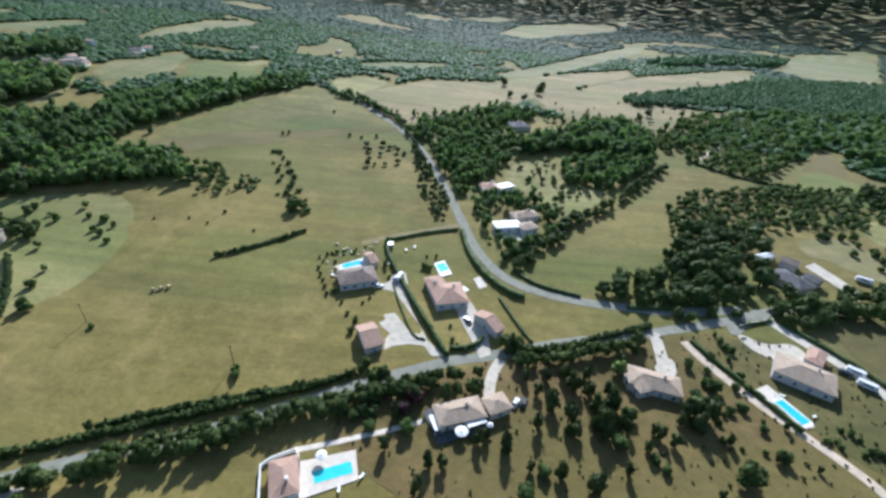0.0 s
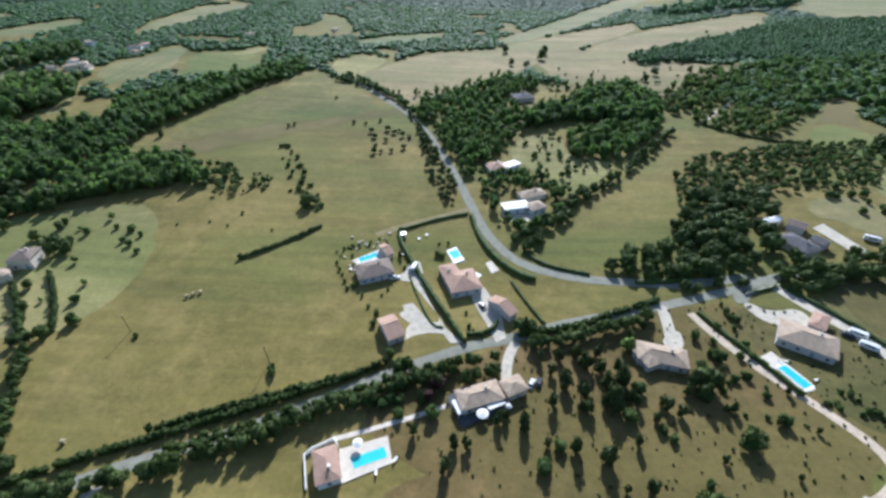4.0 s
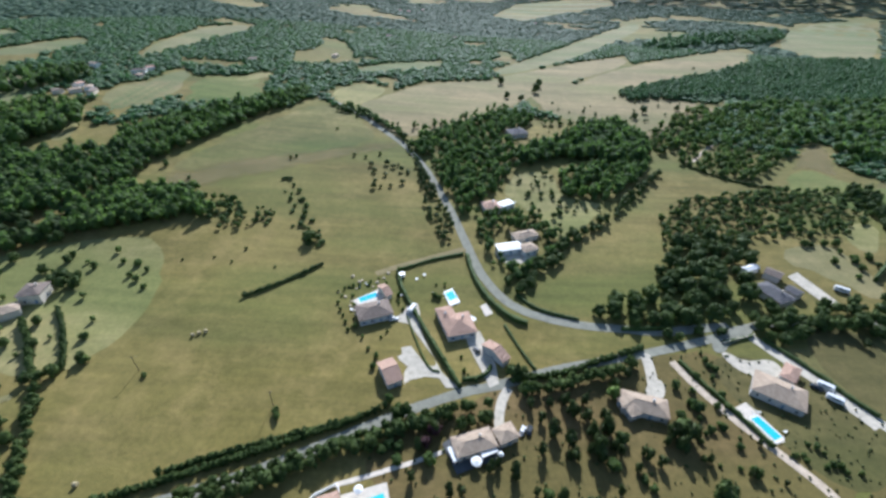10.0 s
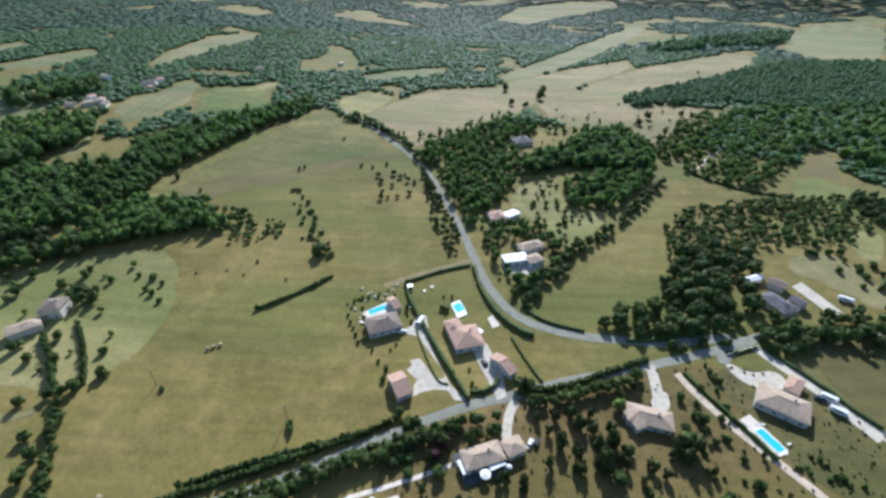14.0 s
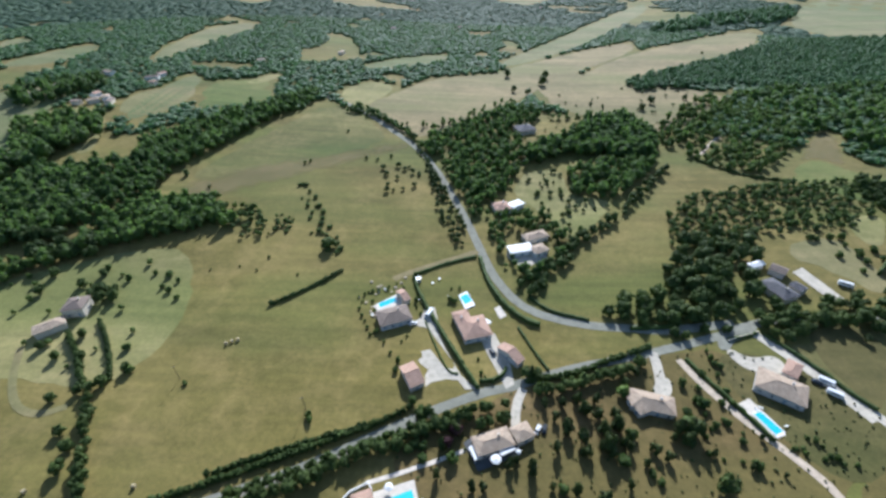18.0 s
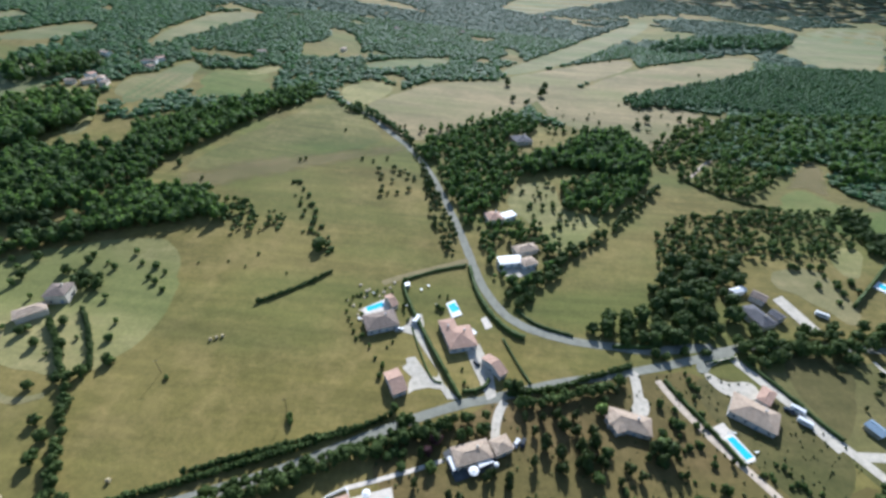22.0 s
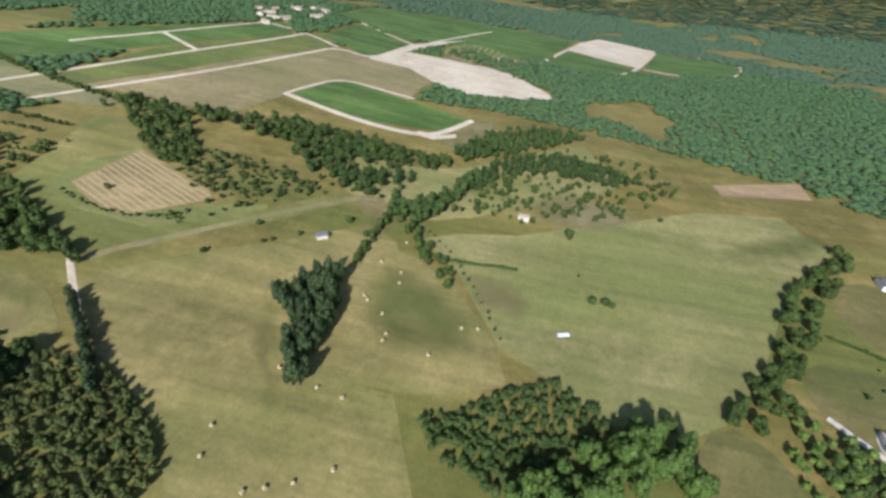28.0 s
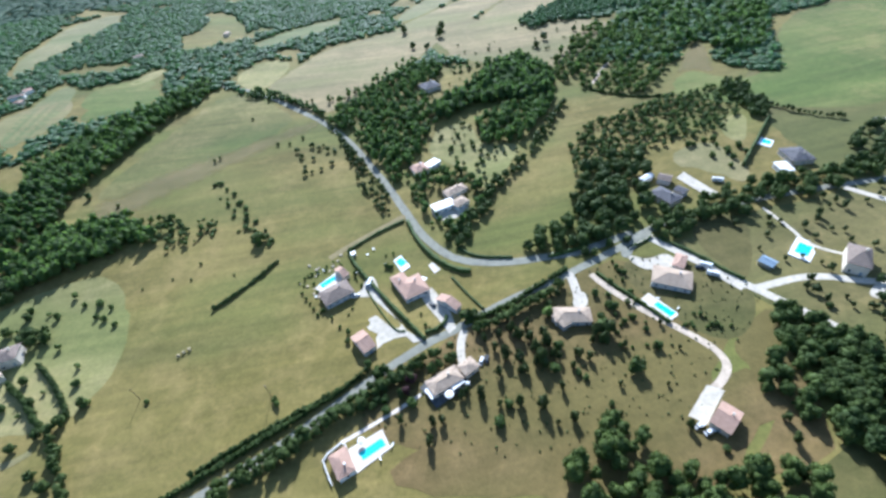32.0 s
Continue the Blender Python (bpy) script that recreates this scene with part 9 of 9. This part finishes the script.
wood("hedge_tall_dark", [(357.9, 194.1), (482.0, 263.5), (510.7, 264.9), (465.4, 231.5), (368.7, 186.5)], "tall dark hedge of oaks beside a field", gap=4.5, size=(5, 7), tall=1.3, crowns=NEAR_CROWNS, seed=291, material=HEDGE)
wood("scrub_meadow", [(-162.5, 239.8), (-135.9, 241.2), (-106.4, 225.7), (-111.3, 212.4), (-134.0, 207.2), (-147.5, 215.8)], "low scrub at a wood's edge in a meadow", gap=4.2, size=(2, 5), crowns=BAND_CROWNS, seed=292, thin=0.35, material=SCRUB)
wood("tufts_slope", [(33.9, 115.3), (80.0, 124.9), (108.6, 131.4), (139.1, 114.1), (148.7, 92.4), (89.7, 40.8), (61.5, 47.9), (41.7, 47.1), (22.1, 49.3), (-13.2, 62.0), (-32.7, 80.5), (-4.3, 96.4)], "dry tufts and seedlings over a scorched slope", gap=4.2, size=(0.5, 1.5), crowns=TINY_CROWNS, seed=294, thin=0.45, tall=0.7, material=HOLM, category="undergrowth")
wood("tufts_lawn", [(121.1, 129.0), (143.7, 115.6), (154.8, 88.3), (126.7, 65.7), (110.5, 88.2), (103.5, 124.2)], "dry tufts and seedlings in a villa garden", gap=4.0, size=(0.5, 1.4), crowns=TINY_CROWNS, seed=295, thin=0.45, tall=0.7, material=HOLM, category="undergrowth")
wood("hedge_upper_lane", [(-109.5, 420.8), (-81.9, 409.5), (-43.2, 366.3), (-38.2, 349.2), (-45.6, 357.7), (-79.3, 394.2), (-108.6, 407.3)], "hedge of small oaks along a lane", gap=4.0, size=(3, 5.5), crowns=BAND_CROWNS, seed=293, thin=0.1, material=OAK_MID)
for x, y, h in [(264.5, 69.9, 9), (262.6, 60.3, 10), (275.4, 57.7, 9), (232.3, 0.2, 7), (222.5, -9.9, 8), (207.6, -13.1, 8), (203.6, -22.4, 7.5), (288.2, 52.3, 7)]:
    tree(x, y, h, "oak", "broad round green tree beside a drive", "garden trees", 1.15)

# lane, gardens and hedgerows on the eastern hill
wood("wood_lane_gardens", [(591.5, 306.3), (637.5, 235.7), (526.2, 199.5), (522.8, 148.5), (463.7, 133.1), (410.2, 153.1), (449.5, 184.0), (509.0, 254.6)], "garden trees beside a lane", gap=7, size=(4, 7), seed=201, thin=0.45)
hedge("hedge_tall_row", [(487.2, 251.3), (424.8, 226.2), (365.9, 202.2)], 6.0, 9.0, "tall dark row of trees at a meadow's edge", seed=202)
wood("wood_lane_top", [(632.8, 243.5), (683.8, 147.5), (631.7, 127.9), (584.0, 150.2), (604.1, 216.3)], "dark wood above a lane", gap=7, size=(6, 9), seed=203, material=OAK_MID)
wood("wood_lane_bend", [(572.0, 134.1), (593.1, 82.3), (524.5, 62.5), (499.6, 89.2), (519.9, 124.2)], "wood inside a lane's bend", gap=6.5, size=(5, 8), seed=204, material=OAK_MID)
wood("wood_farm_trees", [(487.2, 106.1), (492.3, 76.7), (412.3, 49.0), (398.2, 64.8), (382.8, 92.3), (428.4, 92.9)], "garden trees round a farmhouse", gap=6.5, size=(4, 7), seed=205, thin=0.25)
wood("wood_scrub_band", [(560.9, 65.5), (552.9, 42.1), (504.8, 6.9), (471.8, -28.0), (467.3, -58.1), (446.5, -60.1), (443.9, -28.6), (470.4, 4.3), (508.0, 42.8)], "long band of scrub between fields", gap=5.5, size=(4, 7), seed=206, material=OAK_MID)
wood("wood_scrub_end", [(446.8, -62.2), (455.8, -73.2), (424.1, -96.9), (398.9, -96.6), (411.1, -81.5)], "scrub band between fields", gap=5.5, size=(4, 7), seed=207, material=OAK_MID)
wood("wood_hill_crest", [(668.9, 123.1), (673.1, 21.7), (572.6, -4.0), (532.7, 5.5), (606.5, 60.0), (617.0, 111.0)], "dark wood on the hill's crest", gap=7, size=(6, 9), seed=208, material=OAK_MID)
grove_along([(347.9, 81.9), (325.6, 57.5), (289.0, 35.4), (262.1, 22.6)], "dark oak edging a ridge garden", gap=4.2, size=(4.5, 7), seed=209, spread=2.0, group="ridge trees")
wood("wood_lane_side", [(317.7, 199.2), (321.6, 162.7), (344.9, 152.1), (314.3, 135.5), (281.6, 145.1), (256.4, 154.1)], "dark trees beside a lane", gap=6, size=(4, 7), seed=210, thin=0.3)
wood("wood_gully", [(46.6, -329.6), (26.6, -375.5), (-19.7, -407.4), (-54.5, -405.8), (-0.3, -348.6), (37.9, -317.8)], "dark wood in a dry gully", gap=6.5, size=(5, 8), seed=211, material=OAK_MID)
wood("wood_stony_arc", [(59.0, -244.7), (28.3, -302.2), (7.9, -336.4), (-31.4, -360.2), (-70.8, -350.4), (-88.7, -338.3), (-66.2, -322.2), (-27.2, -328.0), (3.1, -310.4), (32.2, -271.4), (48.9, -237.0)], "belt of oaks across stony ground", gap=5.5, size=(4, 7), seed=212, material=OAK_MID, thin=0.15)
wood("wood_field_scrub", [(159.1, -281.0), (136.3, -296.0), (102.0, -311.4), (62.4, -316.7), (52.5, -302.5), (78.4, -252.6), (105.0, -240.9), (132.7, -260.2)], "oaks and bushes over a dry slope", gap=6, size=(3, 7.5), crowns=BAND_CROWNS, seed=281, thin=0.4, material=OAK_MID)
wood("scrub_strip_field", [(212.5, -243.2), (193.8, -256.5), (157.7, -264.2), (116.5, -247.8), (121.8, -235.5), (150.0, -210.4), (174.8, -185.9), (186.1, -190.4), (171.1, -206.0)], "bushes round a strip field", gap=4.2, size=(1.8, 4.5), crowns=BAND_CROWNS, seed=282, thin=0.5, material=SCRUB)
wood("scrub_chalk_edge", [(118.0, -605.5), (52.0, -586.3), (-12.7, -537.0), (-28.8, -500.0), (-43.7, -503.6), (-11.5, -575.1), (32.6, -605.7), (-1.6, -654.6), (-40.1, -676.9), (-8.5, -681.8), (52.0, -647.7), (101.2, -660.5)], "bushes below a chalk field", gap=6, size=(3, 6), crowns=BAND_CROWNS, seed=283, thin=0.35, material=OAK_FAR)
grove_in([(-363.1, 64.1), (-368.4, 81.6), (-326.0, 145.4), (-305.6, 135.5), (-325.6, 115.5), (-349.4, 82.2)], "dark tree round a heath farm", gap=7, size=(5, 8), seed=214, group="farm trees")
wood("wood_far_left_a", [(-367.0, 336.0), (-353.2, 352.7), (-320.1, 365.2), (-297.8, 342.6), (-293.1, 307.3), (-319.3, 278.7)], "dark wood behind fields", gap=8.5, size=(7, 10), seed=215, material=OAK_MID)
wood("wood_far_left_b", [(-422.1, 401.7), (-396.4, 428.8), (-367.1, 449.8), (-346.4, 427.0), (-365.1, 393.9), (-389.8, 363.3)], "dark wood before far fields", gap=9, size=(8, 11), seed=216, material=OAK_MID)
grove_in([(-194.2, 156.9), (-182.2, 163.5), (-171.9, 153.3), (-179.9, 142.0)], "dark tree beside an old farmhouse", gap=5.5, size=(4, 6.5), seed=217, group="farm trees")
grove_in([(173.3, 139.9), (233.0, 137.3), (335.7, 132.2), (328.4, 94.1), (303.8, 58.0), (259.8, 27.7), (238.7, 1.9), (209.6, -27.1), (186.7, -17.5), (180.0, 30.4), (176.7, 65.2), (159.1, 95.2)], "small dark tree in a ridge garden", gap=9, size=(2.2, 4.2), seed=221, thin=0.5, key="slim", tall=1.3, group="ridge garden trees")
for x, y, h in [(-55.0, 162.1, 1.5), (-52.6, 159.0, 1.5), (-52.2, 164.1, 2), (-50.5, 165.9, 1.5), (-48.0, 167.0, 1.5), (-53.3, 154.0, 2), (-51.2, 149.5, 2), (-49.1, 145.9, 1.5), (-47.2, 141.7, 2), (-49.8, 165.1, 1), (-45.1, 166.4, 1.2), (-40.4, 170.4, 1.5), (-36.6, 172.6, 1.5), (-32.5, 169.3, 2), (-45.2, 137.2, 2), (-43.7, 139.1, 1.5), (-24.8, 155.5, 1.5), (-22.2, 151.0, 2)]:
    tree(x, y, h, "bush", "small shrub round a pool garden", "pool shrubs")
grove_along([(155.1, 178.0), (158.5, 170.9), (161.2, 162.9), (166.3, 157.7)], "dark tree before old sheds", gap=4, size=(4, 6), seed=222, spread=1.0, group="junction trees")
grove_in([(-221.3, -262.8), (-241.4, -245.2), (-240.7, -206.8), (-234.2, -190.0), (-224.2, -195.0), (-224.0, -231.2)], "dark tree below hamlet houses", gap=5, size=(4, 6.5), seed=231, thin=0.1, group="hamlet trees")
grove_in([(-261.4, -280.0), (-281.9, -270.5), (-279.8, -252.9), (-251.8, -257.5)], "dark tree above hamlet houses", gap=5.5, size=(4, 6.5), seed=232, thin=0.1, group="hamlet trees")
grove_in([(-297.1, -239.1), (-311.0, -230.5), (-293.2, -211.6), (-282.9, -220.6)], "dark tree beside a hamlet house", gap=5.5, size=(4, 6.5), seed=233, thin=0.1, group="hamlet trees")
grove_along([(-236.0, -136.5), (-240.2, -104.0), (-234.3, -71.1)], "dark tree along a hamlet lane", gap=4, size=(3.5, 5.5), seed=234, spread=1.5, group="hamlet lane trees")
hedge("hedge_hay_low", [(44.5, -213.0), (27.3, -210.0), (8.6, -212.6), (-11.0, -214.8)], 2.6, 1.8, "low green hedge in a hay field", material=SCRUB, seed=235)
